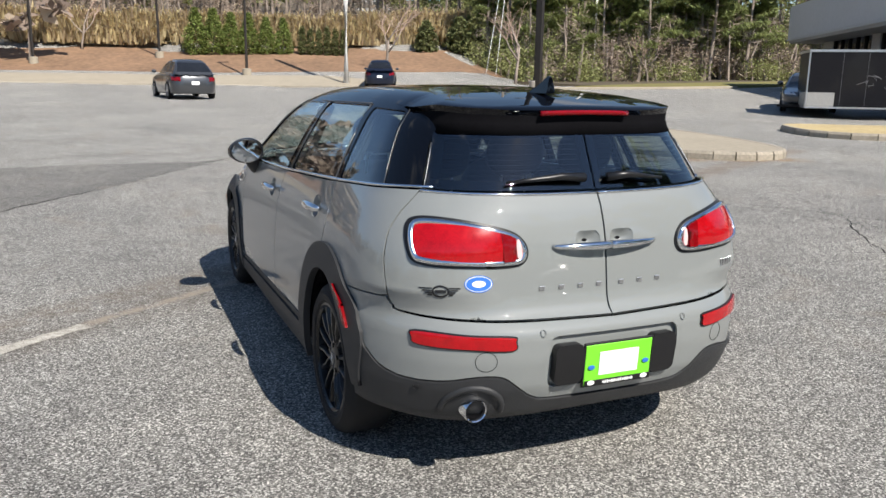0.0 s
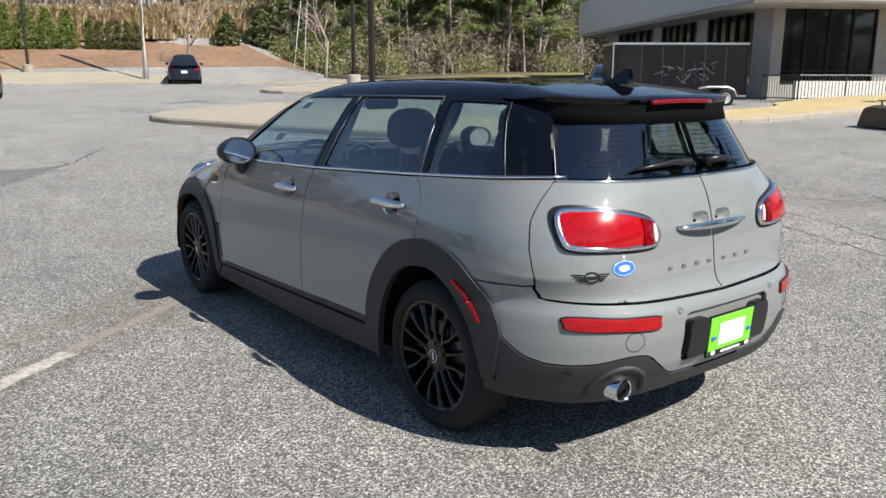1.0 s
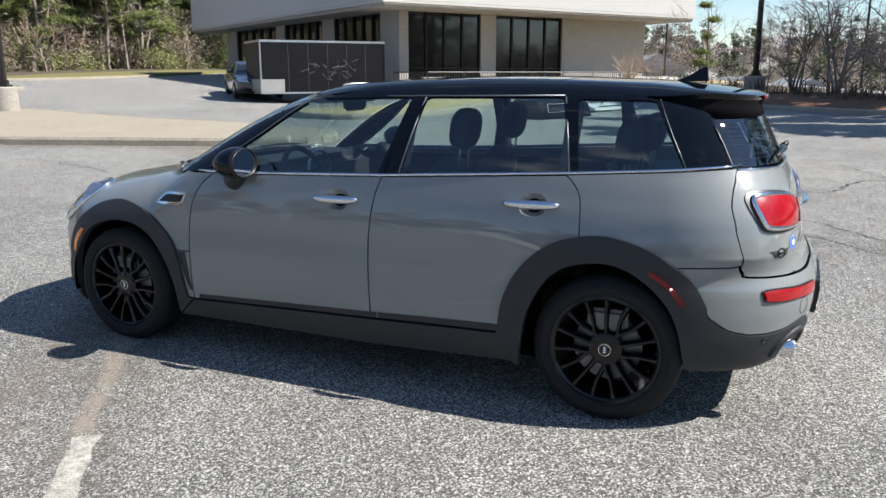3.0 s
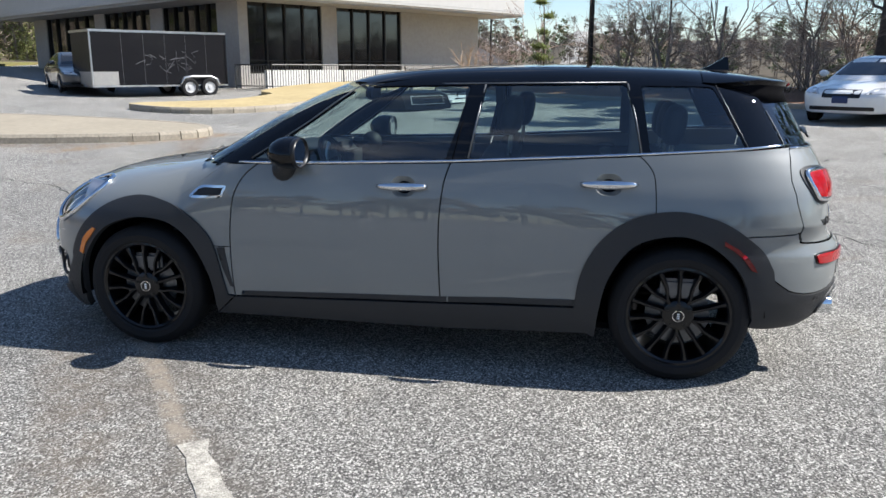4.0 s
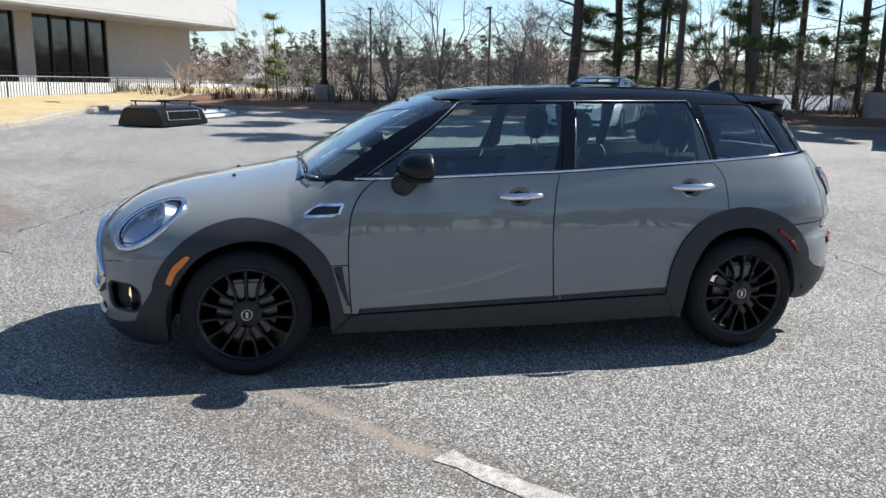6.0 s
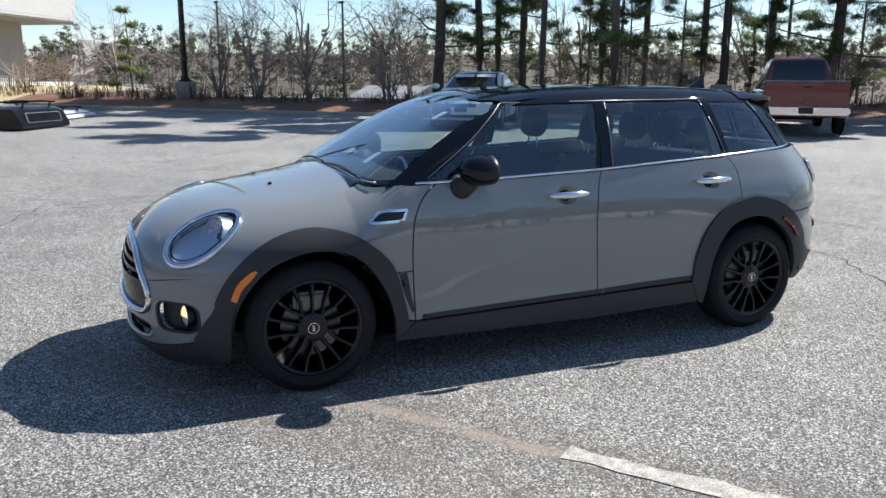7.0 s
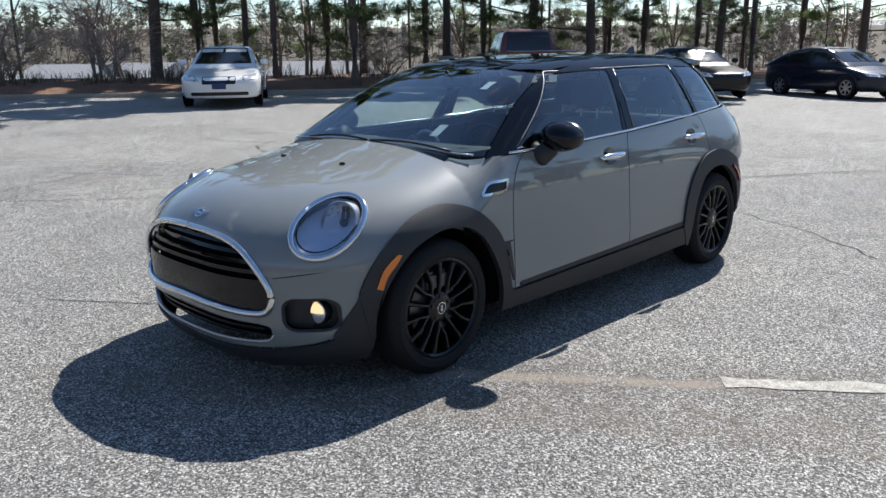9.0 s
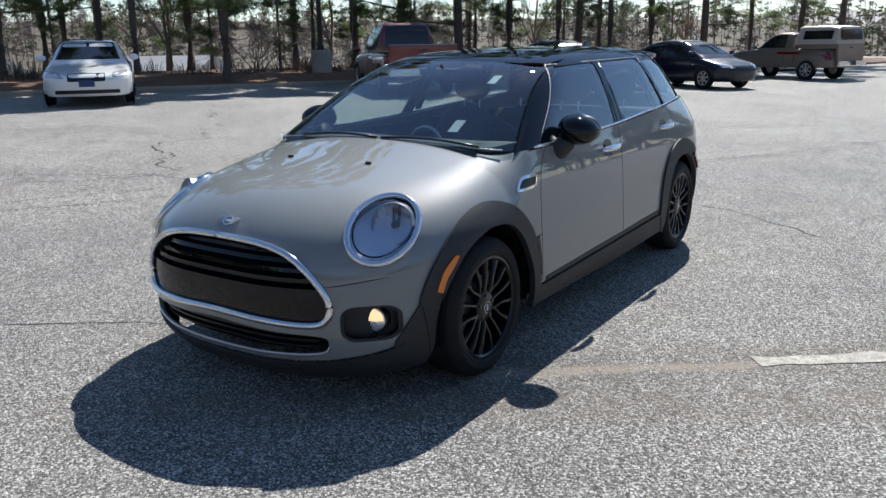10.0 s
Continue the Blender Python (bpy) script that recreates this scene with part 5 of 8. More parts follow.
# ---- wheels ----
def wheel(parent, at, sx, r=0.316, width=0.215, rim_r=0.228, black=True, spokes=9, rim_mat=None):
    """A wheel with tyre, rim, spokes, cap and brake; its outer face looks along sx."""
    e = empty("wheel")
    e.parent = parent
    e.matrix_basis = Matrix.Translation(at) @ pose(0, 0, 0, 0, 90 * sx, 0)
    h = width / 2
    rm = rim_mat or RIMBLACK
    bm = bmesh.new()
    lathe(bm, [(rim_r - 0.004, -h * 0.82), (rim_r + 0.01, -h * 0.95), (rim_r + 0.045, -h), (r - 0.03, -h * 0.93), (r - 0.010, -h * 0.80), (r, -h * 0.6), (r + 0.001, 0), (r, h * 0.6), (r - 0.010, h * 0.80), (r - 0.03, h * 0.93), (rim_r + 0.045, h), (rim_r + 0.016, h * 0.97), (rim_r + 0.012, h * 0.93), (rim_r - 0.002, h * 0.86)], 72)
    part("tyre", bm, RUBBER, e, smooth=True, angle=35)
    bm = bmesh.new()
    lathe(bm, [(rim_r + 0.004, h * 0.84), (rim_r + 0.006, h * 0.90), (rim_r - 0.004, h * 0.92), (rim_r - 0.012, h * 0.84), (rim_r - 0.02, h * 0.2), (rim_r - 0.03, -h * 0.8), (rim_r, -h * 0.85)], 64)
    step = 2 * math.pi / 15
    for k in range(15):
        third = k % 3
        a_out = k * step
        a_in = a_out if third == 0 else (k + (0.5 if third == 1 else -0.5)) * step
        prev = None
        for i in range(9):
            t = i / 8
            blend = min(1.0, max(0.0, (t - 0.12) / 0.45))
            blend = blend * blend * (3 - 2 * blend)
            a = a_in + (a_out - a_in) * blend
            rr = 0.045 + (rim_r - 0.010 - 0.045) * t
            z = h * (0.80 + 0.05 * math.sin(math.pi * t)) - 0.014 * (1 - t)
            w = (0.0088 + 0.0024 * abs(2 * t - 1) ** 2 + 0.004 * max(0, t - 0.85) / 0.15) / rr
            ring_ = [bm.verts.new((rr * math.cos(a + d), rr * math.sin(a + d), zz)) for d, zz in ((-w * 1.3, z - 0.032), (-w, z - 0.005), (-w * 0.45, z + 0.003), (w * 0.45, z + 0.003), (w, z - 0.005), (w * 1.3, z - 0.032))]
            if prev:
                for q in range(6):
                    bm.faces.new((prev[q], prev[(q + 1) % 6], ring_[(q + 1) % 6], ring_[q]))
            prev = ring_
    lathe(bm, [(0.075, h * 0.45), (0.070, h * 0.70), (0.058, h * 0.76), (0.034, h * 0.79), (0.0005, h * 0.79)], 36)
    for k in range(5):
        a = 2 * math.pi * k / 5
        lathe(bm, [(0.011, h * 0.6), (0.011, h * 0.80), (0.0005, h * 0.81)], 8, Matrix.Translation((0.053 * math.cos(a), 0.053 * math.sin(a), 0)))
    part("rim", bm, rm, e, smooth=True, angle=35)
    bm = bmesh.new()
    lathe(bm, [(0.026, h * 0.78), (0.027, h * 0.835), (0.024, h * 0.84)], 28)
    part("cap_ring", bm, CHROME, e, smooth=True, angle=40)
    bm = bmesh.new()
    lathe(bm, [(0.0245, h * 0.832), (0.0005, h * 0.836)], 24)
    part("centre_cap", bm, BLACKTRIM, e)
    bm = bmesh.new()
    for k in (-1, 0, 1):
        box(bm, (0.007, 0.012, 0.001), (0.010 * k, 0, h * 0.838), pose(0, 0, 0, 0, 0, 0))
    part("cap_bars", bm, WHITE, e)
    bm = bmesh.new()
    lathe(bm, [(0.145, h * 0.15), (0.145, h * 0.30), (0.07, h * 0.32), (0.07, h * 0.5), (0.0005, h * 0.5)], 40)
    part("brake_disc", bm, STEEL, e, smooth=True, angle=35)
    bm = bmesh.new()
    box(bm, (0.09, 0.17, 0.09), (0.125, 0.0, h * 0.22), bevel=0.015)
    part("brake_caliper", bm, STEEL, e)
    return e


for sx_ in (-1, 1):
    for yw in (1.335, -1.335):
        wheel(car, (sx_ * 0.762, yw, 0.316), sx_)

# ---- ground ----
def asphalt_material(name="worn_asphalt", tone=1.0, streaks=()):
    m = bpy.data.materials.new(name)
    m.use_nodes = True
    nd, lk = m.node_tree.nodes, m.node_tree.links
    b = nd["Principled BSDF"]
    b.inputs["Roughness"].default_value = 0.8
    b.inputs["Specular IOR Level"].default_value = 0.25
    tc = nd.new("ShaderNodeTexCoord")

    def noise_tex(scale, detail=4.0, rough=0.6, dist=0.0):
        n = nd.new("ShaderNodeTexNoise")
        n.inputs["Scale"].default_value = scale
        n.inputs["Detail"].default_value = detail
        n.inputs["Roughness"].default_value = rough
        n.inputs["Distortion"].default_value = dist
        lk.new(tc.outputs["Object"], n.inputs["Vector"])
        return n

    def ramp(src, stops):
        r = nd.new("ShaderNodeValToRGB")
        el = r.color_ramp.elements
        el[0].position, el[0].color = stops[0][0], (*stops[0][1], 1)
        el[1].position, el[1].color = stops[-1][0], (*stops[-1][1], 1)
        for p, c in stops[1:-1]:
            e = el.new(p)
            e.color = (*c, 1)
        lk.new(src, r.inputs["Fac"])
        return r

    def mixc(kind, fac, a, c):
        x = nd.new("ShaderNodeMix")
        x.data_type, x.blend_type = "RGBA", kind
        if isinstance(fac, float):
            x.inputs[0].default_value = fac
        else:
            lk.new(fac, x.inputs[0])
        lk.new(a, x.inputs[6])
        if isinstance(c, tuple):
            x.inputs[7].default_value = (*c, 1)
        else:
            lk.new(c, x.inputs[7])
        return x.outputs[2]
    # stones: cells with random tone
    vo = nd.new("ShaderNodeTexVoronoi")
    vo.inputs["Scale"].default_value = 150.0
    lk.new(tc.outputs["Object"], vo.inputs["Vector"])
    sep = nd.new("ShaderNodeSeparateColor")
    lk.new(vo.outputs["Color"], sep.inputs[0])
    stones = ramp(sep.outputs[0], [(0.0, (0.015, 0.015, 0.015)), (0.30, (0.07, 0.068, 0.064)), (0.60, (0.19, 0.185, 0.172)), (0.82, (0.38, 0.37, 0.345)), (1.0, (0.74, 0.72, 0.68))])
    vo2 = nd.new("ShaderNodeTexVoronoi")
    vo2.inputs["Scale"].default_value = 340.0
    lk.new(tc.outputs["Object"], vo2.inputs["Vector"])
    sep2 = nd.new("ShaderNodeSeparateColor")
    lk.new(vo2.outputs["Color"], sep2.inputs[0])
    fine = ramp(sep2.outputs[1], [(0.0, (0.06, 0.06, 0.06)), (0.5, (0.17, 0.165, 0.16)), (1.0, (0.36, 0.35, 0.33))])
    col = mixc("MIX", 0.20, stones.outputs[0], fine.outputs[0])
    # broad tone: bleached and oily areas
    n1 = noise_tex(0.35, 6.0, 0.6, 0.6)
    broad = ramp(n1.outputs["Fac"], [(0.30, (0.92, 0.92, 0.92)), (0.55, (1.16, 1.15, 1.135)), (0.75, (1.36, 1.34, 1.29))])
    col = mixc("MULTIPLY", 1.0, col, broad.outputs[0])
    # paler with distance from the car: grazing-light brightness put into the colour
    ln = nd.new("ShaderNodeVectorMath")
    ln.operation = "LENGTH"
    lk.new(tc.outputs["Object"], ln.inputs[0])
    grazing_gain = nd.new("ShaderNodeMapRange")
    grazing_gain.inputs[1].default_value, grazing_gain.inputs[2].default_value = 5.0, 13.0
    grazing_gain.inputs[3].default_value, grazing_gain.inputs[4].default_value = tone, 1.10 * tone
    lk.new(ln.outputs["Value"], grazing_gain.inputs[0])
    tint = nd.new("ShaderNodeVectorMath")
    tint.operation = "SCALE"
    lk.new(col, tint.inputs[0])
    lk.new(grazing_gain.outputs[0], tint.inputs["Scale"])
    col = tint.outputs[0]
    n2 = noise_tex(2.3, 7.0, 0.65, 0.3)
    mid = ramp(n2.outputs["Fac"], [(0.32, (0.86, 0.86, 0.86)), (0.6, (1.03, 1.03, 1.02)), (0.8, (1.1, 1.1, 1.1))])
    col = mixc("MULTIPLY", 1.0, col, mid.outputs[0])
    n3 = noise_tex(0.9, 5.0, 0.55, 1.2)
    rust = ramp(n3.outputs["Fac"], [(0.58, (0, 0, 0)), (0.75, (0.35, 0.35, 0.35))])
    col = mixc("MIX", rust.outputs[0], col, (0.20, 0.155, 0.11))
    # dirt washed or trodden along lines: (start, end, half width, colour, strength)
    if streaks:
        sn = noise_tex(7.0, 6.0, 0.7, 0.8)
        patchy = ramp(sn.outputs["Fac"], [(0.36, (0, 0, 0)), (0.60, (1, 1, 1))])
        wob = noise_tex(1.6, 3.0, 0.5)

    def math_node(op, a, c):
        x = nd.new("ShaderNodeMath")
        x.operation = op
        for i, v in enumerate((a, c)):
            if isinstance(v, (int, float)):
                x.inputs[i].default_value = v
            else:
                lk.new(v, x.inputs[i])
        return x.outputs[0]

    def dot(vec):
        x = nd.new("ShaderNodeVectorMath")
        x.operation = "DOT_PRODUCT"
        lk.new(tc.outputs["Object"], x.inputs[0])
        x.inputs[1].default_value = vec
        return x.outputs["Value"]

    def fade(v, lo, hi, a, c):
        x = nd.new("ShaderNodeMapRange")
        x.interpolation_type = "SMOOTHSTEP"
        x.inputs[1].default_value, x.inputs[2].default_value = lo, hi
        x.inputs[3].default_value, x.inputs[4].default_value = a, c
        lk.new(v, x.inputs[0])
        return x.outputs[0]
    for (x0, y0), (x1, y1), hw, tint_, power in streaks:
        L = math.hypot(x1 - x0, y1 - y0)
        dx_, dy_ = (x1 - x0) / L, (y1 - y0) / L
        along = math_node("SUBTRACT", dot((dx_, dy_, 0)), x0 * dx_ + y0 * dy_)
        across = math_node("SUBTRACT", dot((-dy_, dx_, 0)), -x0 * dy_ + y0 * dx_)
        across = math_node("ADD", across, math_node("MULTIPLY", math_node("SUBTRACT", wob.outputs["Fac"], 0.5), hw))
        f = fade(math_node("ABSOLUTE", across, 0.0), hw * 0.3, hw, power, 0.0)
        f = math_node("MULTIPLY", f, fade(along, -0.3, 0.3, 0.0, 1.0))
        f = math_node("MULTIPLY", f, fade(along, L - 0.4, L + 0.4, 1.0, 0.0))
        f = math_node("MULTIPLY", f, patchy.outputs[0])
        col = mixc("MIX", f, col, tint_)
    lk.new(col, b.inputs["Base Color"])
    bp = nd.new("ShaderNodeBump")
    bp.inputs["Strength"].default_value = 0.7
    bp.inputs["Distance"].default_value = 0.005
    add = nd.new("ShaderNodeMath")
    add.operation = "MULTIPLY_ADD"
    add.inputs[1].default_value = 0.6
    lk.new(vo.outputs["Distance"], add.inputs[0])
    lk.new(vo2.outputs["Distance"], add.inputs[2])
    inv = nd.new("ShaderNodeMath")
    inv.operation = "SUBTRACT"
    inv.inputs[0].default_value = 1.0
    lk.new(add.outputs[0], inv.inputs[1])
    lk.new(inv.outputs[0], bp.inputs["Height"])
    lk.new(bp.outputs[0], b.inputs["Normal"])
    return m


STREAKS = (
    ((-3.6, -0.75), (-0.4, 1.72), 0.42, (0.105, 0.088, 0.072), 0.55),
    ((-1.95, 0.52), (-0.75, 1.45), 0.075, (0.33, 0.28, 0.22), 0.75),
    ((-2.6, 0.62), (0.4, 2.6), 0.22, (0.15, 0.118, 0.088), 0.5),
    ((10.6, 7.0), (3.2, 3.5), 0.34, (0.17, 0.125, 0.09), 0.75),
    ((9.4, 5.75), (6.2, 7.2), 0.38, (0.24, 0.15, 0.07), 0.7),
    ((7.2, 6.9), (4.2, 14.6), 0.40, (0.17, 0.125, 0.085), 0.7),
)
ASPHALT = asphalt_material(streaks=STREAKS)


def grid_axis(lo, hi):
    a = [0.0]
    s = 0.5
    while a[-1] < hi:
        a.append(a[-1] + s)
        s *= 1.06
    b = [0.0]
    s = 0.5
    while b[-1] > lo:
        b.append(b[-1] - s)
        s *= 1.06
    return np.array(sorted(set(b + a)))



KERB = [(44.0, 14.0), (30.5, 7.8), (24.6, 3.4), (21.2, -1.3), (18.9, -5.5), (16.6, -11.0), (14.6, -16.5), (12.6, -22.5), (8.0, -36.0), (1.0, -56.0)]
WALL_A, WALL_B = Vector((-60.0, 79.0)), Vector((25.0, 57.0))


def side_of(poly, x, y):
    """Signed distance from an open line, positive to its outer side."""
    best = np.full(np.shape(x), 1e9)
    sign = np.zeros(np.shape(x))
    for (x0, y0), (x1, y1) in zip(poly, poly[1:]):
        dx_, dy_ = x1 - x0, y1 - y0
        L2 = dx_ * dx_ + dy_ * dy_
        t = np.clip(((x - x0) * dx_ + (y - y0) * dy_) / L2, 0, 1)
        d = np.hypot(x - x0 - t * dx_, y - y0 - t * dy_)
        c = (dx_ * (y - y0) - dy_ * (x - x0))
        near = d < best
        sign = np.where(near, np.sign(c), sign)
        best = np.where(near, d, best)
    return best * sign


def land(x, y):
    """Height of the ground: the lot, the bank behind its kerb, the valley, and the rise beyond the road."""
    x, y = np.asarray(x, float), np.asarray(y, float)
    z = terrain(np.minimum(x, 45), np.minimum(y, 48))
    d = side_of(KERB, x, y)
    side = np.clip((20.0 - y) / 10.0, 0, 1)
    mound = np.clip(d / 1.5, 0, 1) * 0.18
    fall = np.clip((d - 7.0) / 55.0, 0, 1)
    far = np.clip((d - 110) / 260, 0, 1)
    z = z - 0.30 * np.exp(-((x - 22.4) ** 2 + (y - 15.0) ** 2) / 26.0)
    z = z + mound * side - (5.0 * fall * fall * (3 - 2 * fall)) * side + 18.0 * far * far * (3 - 2 * far) * side
    w = (WALL_B - WALL_A).normalized()
    nrm = Vector((-w.y, w.x))
    q = (x - WALL_A.x) * nrm.x + (y - WALL_A.y) * nrm.y
    along = (x - WALL_A.x) * w.x + (y - WALL_A.y) * w.y
    L = (WALL_B - WALL_A).length
    on_wall = np.clip((L + 4.0 - along) / 4.0, 0, 1)
    verge = np.clip((q + 15.0) / 5.5, 0, 1)
    bank = np.clip((q + 9.5) / 8.5, 0, 1)
    top = np.clip((q - 0.5) / 1.0, 0, 1)
    z = z + on_wall * (0.9 * verge + 1.9 * bank + 1.5 * top) + (1 - on_wall) * 1.2 * np.clip((q + 2) / 30, 0, 1)
    return z + 17.0 * np.clip((q - 16) / 110, 0, 1) ** 1.2


def lz(x, y):
    return float(land(x, y))


gxs, gys = grid_axis(-600, 600), grid_axis(-600, 600)
GX, GY = np.meshgrid(gxs, gys)
GZ = land(GX, GY)
gv = list(zip(GX.ravel().tolist(), GY.ravel().tolist(), GZ.ravel().tolist()))
nx = len(gxs)
lot_f, earth_f = [], []
for j in range(len(gys) - 1):
    for i in range(nx - 1):
        lot_f.append((j * nx + i, j * nx + i + 1, (j + 1) * nx + i + 1, (j + 1) * nx + i))
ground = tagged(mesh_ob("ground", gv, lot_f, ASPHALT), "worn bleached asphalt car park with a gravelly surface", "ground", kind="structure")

MULCH = material("pine_straw", (0.17, 0.085, 0.045), 0.95, noise_scale=1.6, noise_amt=0.5, bump=0.8, bump_scale=40.0, alt=(0.07, 0.035, 0.02))
LEAFLITTER = material("leaf_litter", (0.085, 0.066, 0.045), 0.95, noise_scale=0.8, noise_amt=0.5, bump=0.8, bump_scale=20.0, alt=(0.045, 0.040, 0.024))
DRYGRASS = material("dry_grass", (0.42, 0.335, 0.175), 0.95, noise_scale=0.9, noise_amt=0.25, bump=0.7, bump_scale=30.0, alt=(0.30, 0.23, 0.11))
CONCRETE = material("pale_concrete", (0.30, 0.262, 0.20), 0.9, noise_scale=0.9, noise_amt=0.16, bump=0.3, bump_scale=40.0)
KERBSTONE = material("kerb_concrete", (0.30, 0.265, 0.21), 0.9, noise_scale=2.5, noise_amt=0.3, bump=0.4, bump_scale=40.0)
REDEARTH = material("red_mulch_bank", (0.205, 0.125, 0.075), 0.95, noise_scale=0.35, noise_amt=0.45, bump=0.6, bump_scale=15.0)
GREENGRASS = material("patchy_grass", (0.12, 0.13, 0.035), 0.95, noise_scale=0.8, noise_amt=0.5, bump=0.6, bump_scale=20.0, alt=(0.16, 0.11, 0.05))


def sheet(name, poly, mat, lift, label, step=1.2, kind="structure", thick=0.25, follow=land):
    """A bed of ground with turned-down edges, lying on the land."""
    o = dense(poly, step)
    P = np.array(o)
    lo, hi = P.min(0), P.max(0)
    gx_, gy_ = np.meshgrid(np.arange(lo[0], hi[0], step), np.arange(lo[1], hi[1], step))
    q = np.stack([gx_.ravel(), gy_.ravel()], 1)
    q = q[within(q, inset(o, step * 0.4))]
    vs = [Vector(p) for p in o] + [Vector(p) for p in q]
    cv, _, cf, *_ = delaunay_2d_cdt(vs, [(i, (i + 1) % len(o)) for i in range(len(o))], [], 0, 1e-4)
    uv = np.array([tuple(v) for v in cv])
    tri = np.array([f for f in cf])
    tri = tri[within(uv[tri].mean(1), o)]
    z = follow(uv[:, 0], uv[:, 1]) + lift
    verts = [(a, b, c) for (a, b), c in zip(uv.tolist(), z.tolist())]
    faces = [tuple(f) for f in tri]
    faces = [f if np.cross(uv[f[1]] - uv[f[0]], uv[f[2]] - uv[f[0]]) > 0 else f[::-1] for f in faces]
    ed = {(f[i], f[(i + 1) % 3]) for f in faces for i in range(3)}
    for a, b in [e for e in ed if (e[1], e[0]) not in ed]:
        k = len(verts)
        verts += [(verts[a][0], verts[a][1], verts[a][2] - thick), (verts[b][0], verts[b][1], verts[b][2] - thick)]
        faces.append((b, a, k, k + 1))
    return tagged(mesh_ob(name, verts, faces, mat, smooth=False), label, name.replace("_", " "), kind=kind)


def kerb(path, name="kerb", w=0.17, h=0.145, label="weathered concrete kerb"):
    """Kerb stones along a path, each a piece of its own."""
    e = tagged(new(name), label, "kerb", kind="structure")
    pts = [Vector(p) for p in path]
    line, L = [pts[0]], 0.0
    for a, b in zip(pts, pts[1:]):
        k = max(1, round((b - a).length / 3.0))
        line += [a.lerp(b, i / k) for i in range(1, k + 1)]
    for a, b in zip(line, line[1:]):
        d = (b - a).normalized()
        n = Vector((-d.y, d.x)) * w / 2
        a2, b2 = a + d * 0.0004, b - d * 0.0004
        za, zb = lz(*a), lz(*b)
        bm = bmesh.new()
        sec = [(-1.0, -0.25), (-0.95, h - 0.05), (-0.6, h), (0.6, h), (0.95, h - 0.05), (1.0, -0.25)]
        r0 = [bm.verts.new((a2.x + n.x * u, a2.y + n.y * u, za + v)) for u, v in sec]
        r1 = [bm.verts.new((b2.x + n.x * u, b2.y + n.y * u, zb + v)) for u, v in sec]
        for i in range(5):
            bm.faces.new((r0[i], r0[i + 1], r1[i + 1], r1[i]))
        bm.faces.new(r0)
        bm.faces.new(r1)
        part("kerb_stone", bm, KERBSTONE, e)
    return e


# planted bank past the valley kerb
back = [(p[0] + 9.5, p[1] + 6.0) for p in KERB]
sheet("planting_bed", [(p[0] + 0.05, p[1] + 0.03) for p in KERB] + back[::-1], MULCH, 0.10, "bank strewn with rust-brown pine straw", 1.5, follow=land)
sheet("hillside", [(p[0] + 0.2, p[1] + 0.2) for p in back] + [(-40, -190), (60, -330), (340, -330), (420, 0), (330, 60), (90, 42)], LEAFLITTER, 0.05, "brown leafless valley side", 11.0)
kerb(KERB)
# road edge, bank and woodland floor beyond the lot
FARK = [(-42.0, 56.5), (-18.0, 52.5), (-2.0, 49.5), (8.0, 46.0), (14.0, 42.5)]
FARK2 = [(16.0, 40.0), (22.0, 36.5), (29.0, 34.5), (34.0, 34.0)]
kerb(FARK)
kerb(FARK2)
sheet("pavement", FARK + [(16, 45.0), (12, 48.5), (-2, 53.0), (-18, 56.5), (-42, 60.5)], CONCRETE, 0.10, "pale dusty strip beside the road", 2.0)
sheet("red_bank", [(-62, 68.5), (-40, 62.5), (-10, 56.5), (10, 51.0), (24, 47.0), (29, 52.0), (25, 56.6), (-60, 78.6)], REDEARTH, 0.06, "red-brown mulched bank", 2.5)
sheet("woodland_floor", [(-90, 88), (-60, 80), (25, 58), (30, 52), (24, 44), (30, 36.5), (36, 35.0), (50, 38.0), (120, 60), (160, 200), (-140, 200)], LEAFLITTER, 0.12, "leaf-strewn woodland floor", 7.0)
sheet("grass_verge", [(24.5, 37.2), (30.0, 35.0), (36.0, 34.6), (46.0, 37.0), (44.0, 41.0), (32.0, 40.0)], GREENGRASS, 0.16, "patchy green grass verge", 1.5)
# islands
ISL1 = loop([(3.9, 16.9), (4.6, 14.4), (5.5, 11.8), (6.6, 9.2), (7.5, 7.2), (8.3, 6.2), (9.2, 6.1), (9.8, 7.0), (10.2, 9.3), (10.3, 13.0), (10.9, 17.0), (10.0, 20.0), (7.0, 19.6), (4.8, 18.6)], 3)
sheet("island", ISL1, CONCRETE, 0.14, "pale concrete traffic island", 0.8)
kerb(ISL1 + ISL1[:1])
ISL2 = loop([(13.7, 10.4), (13.1, 9.0), (13.6, 7.7), (15.5, 6.9), (19.5, 6.9), (27.0, 5.4), (34.0, 1.8), (38.0, 0.0), (40.0, 3.2), (33.0, 7.4), (27.0, 10.8), (23.4, 11.2), (20.6, 9.6), (16.5, 9.2), (14.4, 10.6)], 3)
sheet("lawn", ISL2, DRYGRASS, 0.14, "straw-yellow dormant lawn", 0.9)
kerb(ISL2[:22])
ISL3 = loop([(13.0, 28.0), (16.5, 26.2), (19.5, 27.4), (19.5, 30.5), (16.0, 31.8), (13.2, 30.5)], 3)
sheet("island", ISL3, CONCRETE, 0.12, "pale concrete traffic island", 0.9)
kerb(ISL3 + ISL3[:1])

